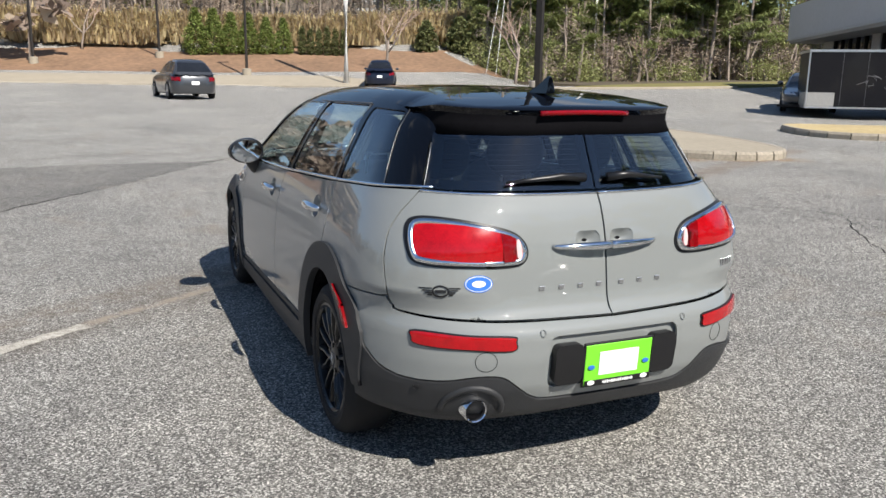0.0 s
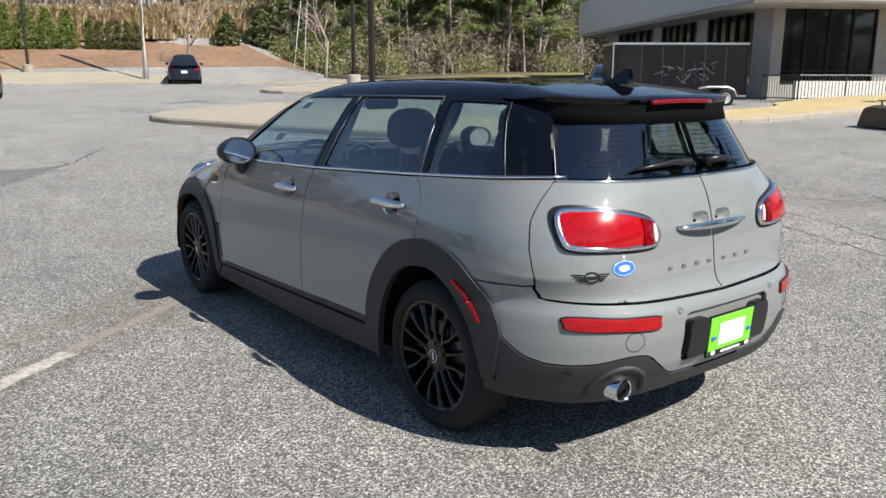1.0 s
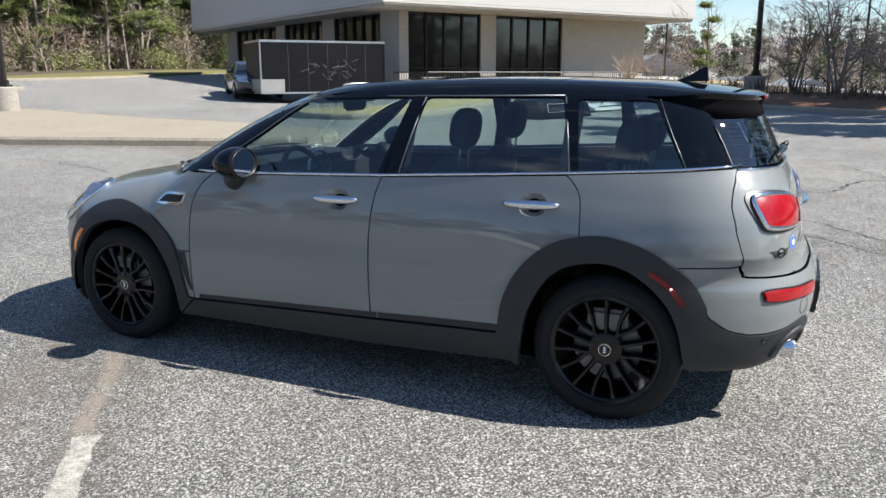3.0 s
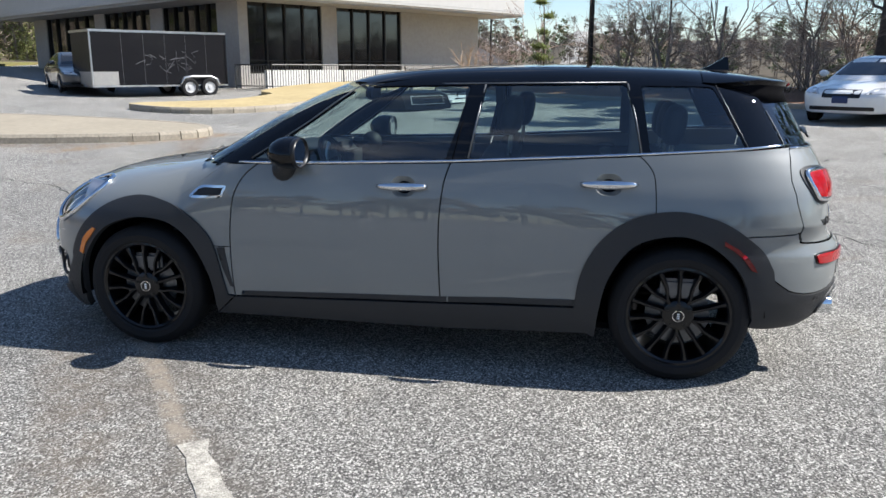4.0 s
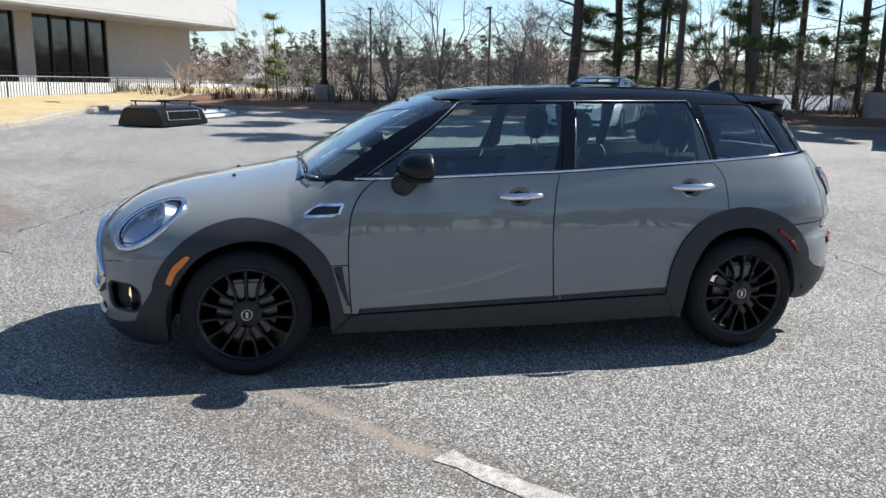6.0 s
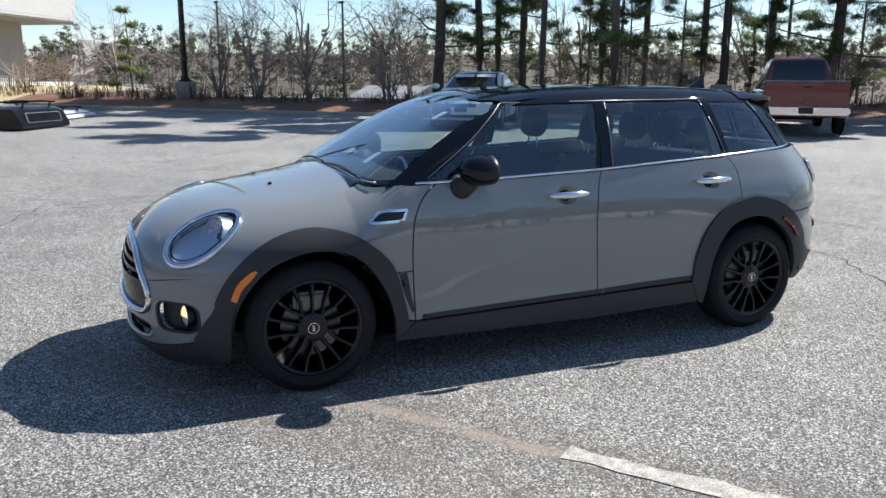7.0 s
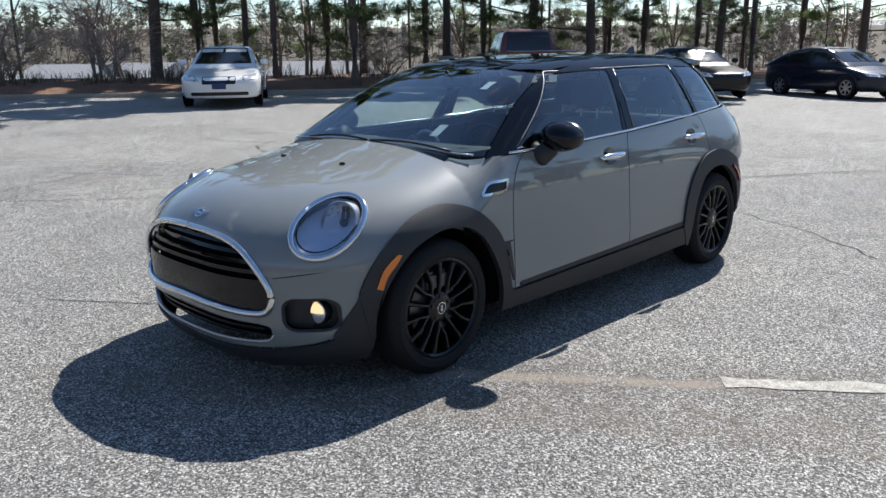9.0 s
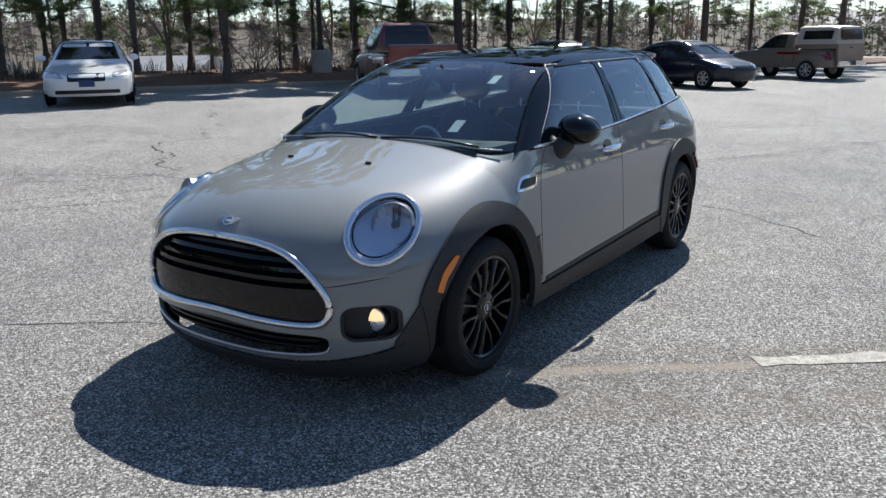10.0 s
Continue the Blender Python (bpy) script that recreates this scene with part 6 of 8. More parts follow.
# ---- markings and cracks on the asphalt ----
sheet("asphalt_patch", [(-6.4, 1.6), (-2.85, 4.95), (-1.6, 6.55), (0.0, 9.1), (-0.6, 8.95), (-2.0, 8.95), (-3.1, 8.75), (-9.0, 8.4)], asphalt_material("darker_asphalt", 0.70), 0.004, "darker patch on the asphalt", 0.7, thick=0.03)
LINEPAINT = material("worn_line_paint", (0.50, 0.47, 0.41), 0.85, noise_scale=16.0, noise_amt=0.28, bump=0.4, bump_scale=150.0, alt=(0.06, 0.056, 0.048))


def strip_on_ground(name, pts, w, mat, lift, label, parent=None, ragged=0.0, seed=1, kind="structure"):
    rng = random.Random(seed)
    pts = [Vector(p) for p in pts]
    fine = []
    for a, b in zip(pts, pts[1:]):
        k = max(1, int((b - a).length / 0.10))
        fine += [a.lerp(b, i / k) for i in range(k)]
    fine.append(pts[-1])
    verts, faces = [], []
    for i, p in enumerate(fine):
        d = (fine[min(i + 1, len(fine) - 1)] - fine[max(i - 1, 0)]).normalized()
        n = Vector((-d.y, d.x)) * w / 2
        for s in (1, -1):
            q = p + n * s * (1 + rng.uniform(-ragged, ragged))
            verts.append((q.x, q.y, lz(q.x, q.y) + lift))
        if i:
            k = 2 * i
            faces.append((k - 2, k - 1, k + 1, k))
    return tagged(mesh_ob(name, verts, faces, mat, parent, smooth=False), label, name.replace("_", " "), kind=kind)


strip_on_ground("parking_line", [(-4.6, -1.55), (-2.32, 0.20), (-1.85, 0.565)], 0.10, LINEPAINT, 0.004, "faded white parking bay line, worn through", ragged=0.30, seed=3)
TAR = material("crack_filler", (0.022, 0.021, 0.020), 0.9, noise_scale=9.0, noise_amt=0.4)


def crack(pts, w=0.02, seed=0, amp=0.05):
    rng = random.Random(seed)
    pts = [Vector(p) for p in pts]
    out = []
    for a, b in zip(pts, pts[1:]):
        k = max(2, int((b - a).length / 0.14))
        d = (b - a).normalized()
        n = Vector((-d.y, d.x))
        for i in range(k):
            out.append(a.lerp(b, i / k) + n * rng.uniform(-amp, amp))
    out.append(pts[-1])
    strip_on_ground("crack", out, w, TAR, 0.003, "dark crack in the asphalt", ragged=0.5, seed=seed)


crack([(6.7, -0.4), (5.5, -1.2), (3.6, -2.9), (2.8, -4.3), (0.6, -5.2), (-1.5, -8.3)], 0.016, 1)
crack([(5.3, 1.0), (4.9, -0.1), (4.0, -1.8), (3.1, -2.8), (1.7, -3.6), (0.4, -3.5), (-0.5, -3.0), (-1.1, -2.7), (-1.7, -2.2)], 0.014, 2)
crack([(5.2, -1.7), (6.0, -1.9), (6.4, -2.6), (7.1, -2.7), (7.6, -3.3), (7.4, -3.9), (8.1, -4.5)], 0.028, 3, 0.09)
crack([(8.3, -5.2), (8.9, -5.3), (9.0, -6.0), (9.8, -6.1), (10.7, -6.9)], 0.028, 4, 0.09)
crack([(1.7, 2.2), (1.0, 1.7), (0.2, 1.2)], 0.008, 5, 0.02)
crack([(-6.5, 1.5), (-2.8, 4.9), (-1.6, 6.6), (0.2, 9.4), (1.0, 11.0)], 0.026, 6, 0.03)
crack([(3.0, 3.6), (5.2, 2.9), (5.7, 2.0), (5.9, 1.2), (6.8, -0.6)], 0.018, 7)
crack([(-1.4, -8.8), (2.0, -6.6), (4.5, -4.6), (9.0, -2.6)], 0.016, 8)
crack([(2.2, 3.3), (3.6, 5.2), (4.4, 7.4), (4.7, 9.0)], 0.022, 9)
crack([(9.0, 1.5), (11.0, -0.6), (13.0, -1.6), (14.5, -3.6)], 0.022, 10)
crack([(6.9, 0.4), (6.27, -0.13), (5.66, -0.55), (5.25, -1.34), (4.7, -1.4)], 0.016, 11, 0.03)
crack([(5.6, 1.6), (4.76, 0.64), (4.41, 0.03), (4.12, -0.65), (3.6, -1.6)], 0.016, 12, 0.03)
crack([(0.9, -4.8), (0.36, -5.75), (-0.51, -7.1), (-1.44, -9.05), (-2.4, -11.5)], 0.018, 13, 0.03)
crack([(5.0, 3.2), (5.07, 2.77), (5.5, 1.04)], 0.012, 14, 0.03)

# ---- building ----
STUCCO = material("grey_stucco", (0.36, 0.34, 0.315), 0.9, noise_scale=0.7, noise_amt=0.12, bump=0.3, bump_scale=60.0)
FASCIA = material("white_fascia", (0.48, 0.47, 0.45), 0.7, noise_scale=0.5, noise_amt=0.06, bump=0.1, bump_scale=20.0)
WINDARK = material("dark_window_glass", (0.012, 0.013, 0.015), 0.06, coat=0.5, noise_scale=0.6, noise_amt=0.4)
MULLION = material("bronze_mullion", (0.02, 0.017, 0.014), 0.45, 0.3, noise_scale=12.0, noise_amt=0.2)
RAILMETAL = material("dark_rail_paint", (0.05, 0.05, 0.05), 0.5, 0.4, noise_scale=14.0, noise_amt=0.3)
WHITEWALL = material("white_low_wall", (0.66, 0.65, 0.62), 0.85, noise_scale=0.9, noise_amt=0.12)
B0, BU, BV = Vector((26.5, 13.4, 0)), Vector((0.842, -0.539, 0)), Vector((0.539, 0.842, 0))
BZ = 0.62
BFR = Matrix(((BU.x, BV.x, 0, B0.x), (BU.y, BV.y, 0, B0.y), (0, 0, 1, BZ), (0, 0, 0, 1)))
house = tagged(empty("office_building"), "low office building, grey walls, dark windows, deep white roof fascia", "building")


def bbox(name, u0, u1, v0, v1, z0, z1, mat, parent=house, label="", bevel=0.0):
    bm = bmesh.new()
    box(bm, (u1 - u0, v1 - v0, z1 - z0), BFR @ Vector(((u0 + u1) / 2, (v0 + v1) / 2, (z0 + z1) / 2)), BFR.to_3x3().to_4x4(), bevel)
    return part(name, bm, mat, parent, label)


ZW, ZF = 3.42, 5.6
# front wall along u at v = 0: piers between glazed bays
front_bays = [(0.45, 4.25), (5.1, 9.1)]
edges = [0.0] + [e for b in front_bays for e in b] + [14.8]
for a, b in zip(edges[::2], edges[1::2]):
    bbox("wall", a, b, 0.0, 0.35, -0.5, ZW, STUCCO)
for a, b in front_bays:
    bbox("low_wall", a, b, 0.05, 0.30, -0.5, 0.55, STUCCO)
    w = bbox("window", a, b, 0.16, 0.20, 0.55, ZW, WINDARK, label="dark reflective window")
    n = 4
    for i in range(n + 1):
        x = a + (b - a) * i / n
        bbox("mullion", x - 0.04, x + 0.04, 0.08, 0.16, 0.55, ZW, MULLION, parent=w)
    bbox("sill", a, b, 0.06, 0.16, 0.55, 0.62, MULLION, parent=w)
    bbox("transom", a, b, 0.10, 0.158, 1.05, 1.11, MULLION, parent=w)
# left wall along v at u = 0
left_bays = [(1.6, 6.2), (7.4, 12.2), (13.4, 19.8)]
edges = [0.35] + [e for b in left_bays for e in b] + [21.6]
for a, b in zip(edges[::2], edges[1::2]):
    bbox("wall", 0.0, 0.35, a, b, -0.5, ZW, STUCCO)
for a, b in left_bays:
    bbox("low_wall", 0.05, 0.30, a, b, -0.5, 0.55, STUCCO)
    w = bbox("window", 0.16, 0.20, a, b, 0.55, ZW, WINDARK, label="dark reflective window")
    n = 5
    for i in range(n + 1):
        y = a + (b - a) * i / n
        bbox("mullion", 0.06, 0.16, y - 0.05, y + 0.05, 0.55, ZW, MULLION, parent=w)
bbox("wall", 14.45, 14.8, 0.35, 21.6, -0.5, ZW, STUCCO)
bbox("wall", 0.35, 14.45, 21.25, 21.6, -0.5, ZW, STUCCO)
bbox("roof", -1.7, 16.6, -1.7, 23.2, ZW + 0.22, ZF, FASCIA, label="deep white flat roof", bevel=0.04)
bbox("soffit", -1.6, 16.5, -1.6, 23.1, ZW, ZW + 0.215, STUCCO)
bbox("fascia_trim", -1.74, 16.64, -1.74, -1.70, ZW + 0.14, ZW + 0.24, FASCIA)
bbox("fascia_trim", -1.74, -1.70, -1.70, 23.2, ZW + 0.14, ZW + 0.24, FASCIA)
bm = bmesh.new()
box(bm, (16.2, 0.18, 1.15), BFR @ Vector((8.6, -1.05, 0.12)), BFR.to_3x3().to_4x4())
tagged(part("low_wall", bm, WHITEWALL), "low white rendered wall before the building", "wall", kind="structure")

# railing before the front wall
rail = tagged(empty("railing"), "dark metal railing with upright bars before the building", "railing")


def rail_run(p0, p1, h=0.95):
    a, b = Vector(p0), Vector(p1)
    L = (b - a).length
    for hh, r in ((h, 0.030), (0.12, 0.022)):
        bm = bmesh.new()
        tube(bm, [a + Vector((0, 0, hh)), b + Vector((0, 0, hh))], r, 6)
        part("rail", bm, RAILMETAL, rail)
    n = int(L / 0.13)
    base = None
    for i in range(n + 1):
        p = a.lerp(b, i / n)
        big = i % 14 == 0
        if big or base is None:
            bm = bmesh.new()
            tube(bm, [(0, 0, 0), (0, 0, h + (0.03 if big else 0))], 0.034 if big else 0.014, 4)
            ob = part("post" if big else "bar", bm, RAILMETAL, rail)
            if not big:
                base = ob.data
        else:
            ob = new("bar", base)
            ob.parent = rail
        ob.location = p


def bw(u, v, z=0.0):
    p = BFR @ Vector((u, v, 0))
    return (p.x, p.y, BZ - 0.05 + z)


rail_run(bw(0.2, -1.9), bw(13.5, -1.9))
rail_run(bw(0.2, -1.9), bw(-0.3, -0.1))

# ---- enclosed trailer ----
TRBLACK = material("black_trailer_skin", (0.006, 0.006, 0.008), 0.5, spec=0.2, coat=0.15, noise_scale=2.0, noise_amt=0.35)
ALU = material("bare_aluminium", (0.62, 0.62, 0.62), 0.35, 1.0, noise_scale=9.0, noise_amt=0.12)
TREAD = material("tread_plate", (0.40, 0.39, 0.37), 0.5, 0.7, noise_scale=30.0, noise_amt=0.3, bump=0.5, bump_scale=90.0)
SCRAWL = material("grey_scratch", (0.10, 0.10, 0.11), 0.6, noise_scale=20.0, noise_amt=0.3)
TRZ = lz(22.6, 14.6)
trailer = tagged(empty("cargo_trailer", (23.15, 13.70, TRZ), -38.0), "black enclosed cargo trailer with aluminium trim and twin axles", "trailer")


def tbox(name, x0, x1, y0, y1, z0, z1, mat, label="", bevel=0.0):
    bm = bmesh.new()
    box(bm, (x1 - x0, y1 - y0, z1 - z0), ((x0 + x1) / 2, (y0 + y1) / 2, (z0 + z1) / 2), None, bevel)
    return part(name, bm, mat, trailer, label)


tbox("body", -3.6, 1.28, 0.0, 2.1, 0.40, 2.26, TRBLACK, "glossy black panelled body", 0.02)
tbox("top_rail", -3.65, 1.33, -0.02, 2.12, 2.23, 2.31, ALU, "aluminium top rail", 0.01)
tbox("bottom_rail", -3.65, 1.33, -0.015, 2.115, 0.37, 0.43, ALU, "", 0.008)
tbox("corner_post", -3.645, -3.60, -0.018, 0.06, 0.43, 2.23, ALU, "", 0.01)
tbox("corner_post", 1.25, 1.32, -0.018, 0.06, 0.43, 2.23, TRBLACK, "", 0.01)
tbox("stone_guard", -3.66, -2.75, -0.012, 2.11, 0.43, 0.90, TREAD, "dull tread plate stone guard", 0.004)
for i in range(1, 6):
    tbox("panel_seam", -3.35 + 0.77 * i - 0.004, -3.35 + 0.77 * i + 0.004, -0.004, 0.0, 0.45, 2.2, SCRAWL)
tbox("drawbar", -4.4, -3.35, 0.95, 1.05, 0.38, 0.46, TRBLACK)
bm = bmesh.new()
tube(bm, [(-0.55, -0.05, 0.36), (-0.55, -0.05, 0.50), (-0.40, -0.05, 0.68), (-0.1, -0.05, 0.72), (0.60, -0.05, 0.72), (0.85, -0.05, 0.62), (0.98, -0.05, 0.36)], 0.05, 8)
part("mudguard", bm, ALU, trailer, "aluminium mudguard", smooth=True)
rng = random.Random(5)
for k in range(16):
    bm = bmesh.new()
    x, z = rng.uniform(-1.9, 0.1), rng.uniform(0.95, 1.45)
    tube(bm, [(x + rng.uniform(-0.12, 0.12) * i, -0.003, z + rng.uniform(-0.09, 0.09) * i) for i in range(4)], 0.010, 4)
    part("scrape", bm, SCRAWL, trailer)
WRIM = material("white_steel_wheel", (0.6, 0.6, 0.6), 0.45, 0.3, noise_scale=20.0, noise_amt=0.1)
for x in (-0.22, 0.55):
    for y, sx in ((-0.02, 1), (2.02, -1)):
        e = empty("wheel")
        e.parent = trailer
        e.matrix_basis = Matrix.Translation((x, y, 0.33)) @ pose(0, 0, 0, 90 * sx, 0, 0)
        bm = bmesh.new()
        lathe(bm, [(0.20, -0.09), (0.29, -0.10), (0.325, -0.07), (0.33, 0), (0.325, 0.07), (0.29, 0.10), (0.20, 0.09)], 32)
        part("tyre", bm, RUBBER, e, smooth=True, angle=40)
        bm = bmesh.new()
        lathe(bm, [(0.205, 0.08), (0.19, 0.085), (0.17, 0.05), (0.08, 0.05), (0.06, 0.09), (0.0005, 0.095)], 28)
        part("rim", bm, WRIM, e, smooth=True, angle=40)

# ---- lamp posts and poles ----
POST = material("bronze_post", (0.035, 0.03, 0.026), 0.5, 0.4, noise_scale=8.0, noise_amt=0.2)
PALEPOST = material("pale_post", (0.62, 0.62, 0.60), 0.7, noise_scale=3.0, noise_amt=0.25)
WOODPOLE = material("grey_wood_pole", (0.24, 0.21, 0.18), 0.9, noise_scale=4.0, noise_amt=0.3, bump=0.4, bump_scale=30.0)


def lamp_post(x, y, h=9.0, base_h=0.75, base_r=0.32, arms=(0, 180), turn=30.0):
    e = tagged(empty("lamp_post", (x, y, lz(x, y) - 0.02), turn), "dark square lamp post on a round concrete base", "lamp post", group="car park lamp posts")
    bm = bmesh.new()
    lathe(bm, [(base_r, -0.3), (base_r, base_h - 0.03), (base_r - 0.03, base_h), (0.0005, base_h)], 28)
    part("base", bm, material("post_base_concrete", (0.33, 0.30, 0.26), 0.9, noise_scale=2.0, noise_amt=0.3, bump=0.4, bump_scale=30.0), e, "stained concrete base", smooth=True, angle=40)
    bm = bmesh.new()
    box(bm, (0.34, 0.34, 0.05), (0, 0, base_h + 0.025), bevel=0.008)
    box(bm, (0.22, 0.22, 0.12), (0, 0, base_h + 0.10), bevel=0.01)
    part("flange", bm, POST, e)
    bm = bmesh.new()
    bmesh.ops.create_cone(bm, cap_ends=True, segments=4, radius1=0.105, radius2=0.075, depth=h, matrix=Matrix.Translation((0, 0, base_h + h / 2)) @ pose(0, 0, 0, 0, 0, 45))
    part("shaft", bm, POST, e)
    for a in arms:
        bm = bmesh.new()
        m = pose(0, 0, 0, 0, 0, a)
        tube(bm, [m @ Vector((0, 0, base_h + h - 0.3)), m @ Vector((0.5, 0, base_h + h - 0.2))], 0.04, 8)
        part("arm", bm, POST, e)
        bm = bmesh.new()
        box(bm, (0.6, 0.35, 0.14), m @ Vector((0.75, 0, base_h + h - 0.18)), m, bevel=0.03)
        part("lamp_head", bm, POST, e)


lamp_post(10.1, 16.3)
lamp_post(17.1, 28.9)
lamp_post(26.2, -0.65, 9.0, 0.7, 0.36, (0,))
lamp_post(17.2, -17.3, 10.0, 0.9, 0.36, (0,))
for x, y, h in ((7.2, 50.5, 6.0), (-6.0, 57.5, 6.5), (2.2, 58.0, 5.6), (64.0, 8.0, 7.5), (57.0, -6.0, 7.0), (52.0, -14.0, 7.5)):
    e = tagged(empty("lamp_post", (x, y, lz(x, y))), "slim dark lamp post on a small concrete base", "lamp post", group="road lamp posts")
    bm = bmesh.new()
    lathe(bm, [(0.3, -0.2), (0.3, 0.45), (0.0005, 0.5)], 16)
    part("base", bm, CONCRETE, e)
    bm = bmesh.new()
    tube(bm, [(0, 0, 0.4), (0, 0, h)], 0.08, 8, [0.10, 0.07])
    part("shaft", bm, POST, e)
    bm = bmesh.new()
    box(bm, (0.75, 0.3, 0.14), (0.35, 0, h), bevel=0.03)
    part("lamp_head", bm, POST, e)
for x, y, h, r, mat, nm in ((12.6, 45.4, 12.0, 0.22, PALEPOST, "pale"), (27.6, 52.0, 15.0, 0.16, WOODPOLE, "grey wooden"), (33.5, 49.0, 14.0, 0.14, PALEPOST, "pale"), (37.5, 51.0, 14.0, 0.14, WOODPOLE, "grey wooden")):
    bm = bmesh.new()
    tube(bm, [(0, 0, -0.3), (0.02, 0, h * 0.5), (0, 0, h)], r, 10, [r, r * 0.88, r * 0.75])
    e = tagged(part("utility_pole", bm, mat, smooth=True), nm + " utility pole beside the road", "utility pole", group="utility poles")
    e.location = (x, y, lz(x, y))
WIRE = material("cable_black", (0.015, 0.015, 0.015), 0.6, noise_scale=5.0, noise_amt=0.2)
for k, (za, zb, dy) in enumerate(((12.3, 8.8, 0.0), (11.5, 8.0, 0.3), (10.0, 7.0, 0.6), (9.2, 6.2, -0.4))):
    a, b = Vector((27.6, 52.0 + dy, lz(27.6, 52.0) + za)), Vector((74.0, 44.0 + dy, 3.0 + zb))
    bm = bmesh.new()
    tube(bm, [a.lerp(b, t) - Vector((0, 0, 1.4 * 4 * t * (1 - t))) for t in np.linspace(0, 1, 18)], 0.022, 4)
    tagged(part("overhead_cable", bm, WIRE), "thin black overhead cable between poles", "cable", group="overhead cables")
for k in range(2):
    a, b = Vector((27.6, 52.0, lz(27.6, 52.0) + 12.0 - k)), Vector((23.5, 47.5, lz(23.5, 47.5)))
    bm = bmesh.new()
    tube(bm, [a, b + Vector((k * 0.8, 0, 0))], 0.02, 4)
    tagged(part("guy_wire", bm, PALEPOST), "pale guy wire stayed to the ground", "cable", group="guy wires")

# ---- retaining wall with dry grass, hedge row, shrubs ----
GRASSY = leaf_material("tan_grass_blades", (0.50, 0.40, 0.24), 0.35, 0.4)
TIMBER = material("weathered_timber_wall", (0.20, 0.155, 0.11), 0.95, noise_scale=1.2, noise_amt=0.35, bump=0.5, bump_scale=12.0)
wd = (WALL_B - WALL_A).normalized()
wn_ = Vector((-wd.y, wd.x))
WL = (WALL_B - WALL_A).length
bm = bmesh.new()
for i in range(8):
    z0 = 0.0 + 0.32 * i
    n = 16
    for j in range(n):
        c = WALL_A + wd * (WL * (j + 0.5) / n) + wn_ * (0.10 * i * 0.3)
        box(bm, (WL / n - 0.03, 0.5, 0.29), (c.x, c.y, lz(*(c - wn_ * 0.6)) + z0 + 0.1), pose(0, 0, 0, 0, 0, math.degrees(math.atan2(wd.y, wd.x))))
tagged(part("retaining_wall", bm, TIMBER), "stepped timber retaining wall overgrown with dry grass", "wall", kind="structure")


def blades(name, spots, mat, label, category, size=(0.5, 0.9), width=0.05, per=14, droop=0.6, seed=1, kind="stuff"):
    """Tufts of thin bent blades, as one mass."""
    rng = random.Random(seed)
    verts, faces = [], []
    for x, y, z, sc in spots:
        for _ in range(per):
            a = rng.uniform(0, 2 * math.pi)
            L = rng.uniform(*size) * sc
            r = rng.uniform(0, 0.25) * sc
            bx, by = x + r * math.cos(a), y + r * math.sin(a)
            ox, oy = math.cos(a) * L * droop * rng.uniform(0.3, 1), math.sin(a) * L * droop * rng.uniform(0.3, 1)
            wx, wy = -math.sin(a) * width * sc, math.cos(a) * width * sc
            k = len(verts)
            verts += [(bx - wx, by - wy, z), (bx + wx, by + wy, z), (bx + ox * 0.4 + wx * 0.7, by + oy * 0.4 + wy * 0.7, z + L * 0.7), (bx + ox * 0.4 - wx * 0.7, by + oy * 0.4 - wy * 0.7, z + L * 0.7), (bx + ox, by + oy, z + L * rng.uniform(0.7, 1.0))]
            faces += [(k, k + 1, k + 2, k + 3), (k + 3, k + 2, k + 4)]
    return tagged(mesh_ob(name, verts, faces, mat, smooth=False), label, category, kind=kind)


rng = random.Random(11)
spots = []
for _ in range(2600):
    t = rng.random() ** 0.8
    h = rng.random()
    c = WALL_A + wd * (WL * (0.28 + 0.72 * t) + 1.0) + wn_ * (-0.8 + 0.9 * h + rng.uniform(-0.4, 0.3))
    base = lz(*(WALL_A + wd * WL * t - wn_ * 1.0))
    if t < 0.45 and h < 0.55 and rng.random() < 0.75:
        continue
    spots.append((c.x, c.y, base + 0.2 + 2.0 * h, rng.uniform(0.8, 1.5)))
for _ in range(500):
    t = rng.random()
    c = WALL_A + wd * (WL * (0.28 + 0.72 * t)) + wn_ * rng.uniform(0.3, 2.2)
    spots.append((c.x, c.y, lz(c.x, c.y), rng.uniform(0.7, 1.1)))
blades("dry_grass_bank", spots, GRASSY, "tall tan dry grass hanging over a retaining wall", "dry grass", (0.5, 1.0), 0.06, 10, 0.8, 2)
FENCE = material("brown_fence_rail", (0.10, 0.075, 0.06), 0.85, noise_scale=4.0, noise_amt=0.3)
fence = tagged(new("rail_fence"), "low brown rail fence along the wall top", "fence")
for i in range(24):
    c = WALL_A + wd * (WL * (0.25 + 0.75 * i / 23)) + wn_ * 1.6
    c2 = WALL_A + wd * (WL * (0.25 + 0.75 * (i + 1) / 23)) + wn_ * 1.6
    z = lz(c.x, c.y)
    bm = bmesh.new()
    tube(bm, [(c.x, c.y, z - 0.2), (c.x, c.y, z + 1.3)], 0.06, 6)
    part("post", bm, FENCE, fence)
    if i < 23:
        for hh in (0.6, 1.2):
            bm = bmesh.new()
            tube(bm, [(c.x, c.y, z + hh), (c2.x, c2.y, lz(c2.x, c2.y) + hh)], 0.045, 5)
            part("rail", bm, FENCE, fence)

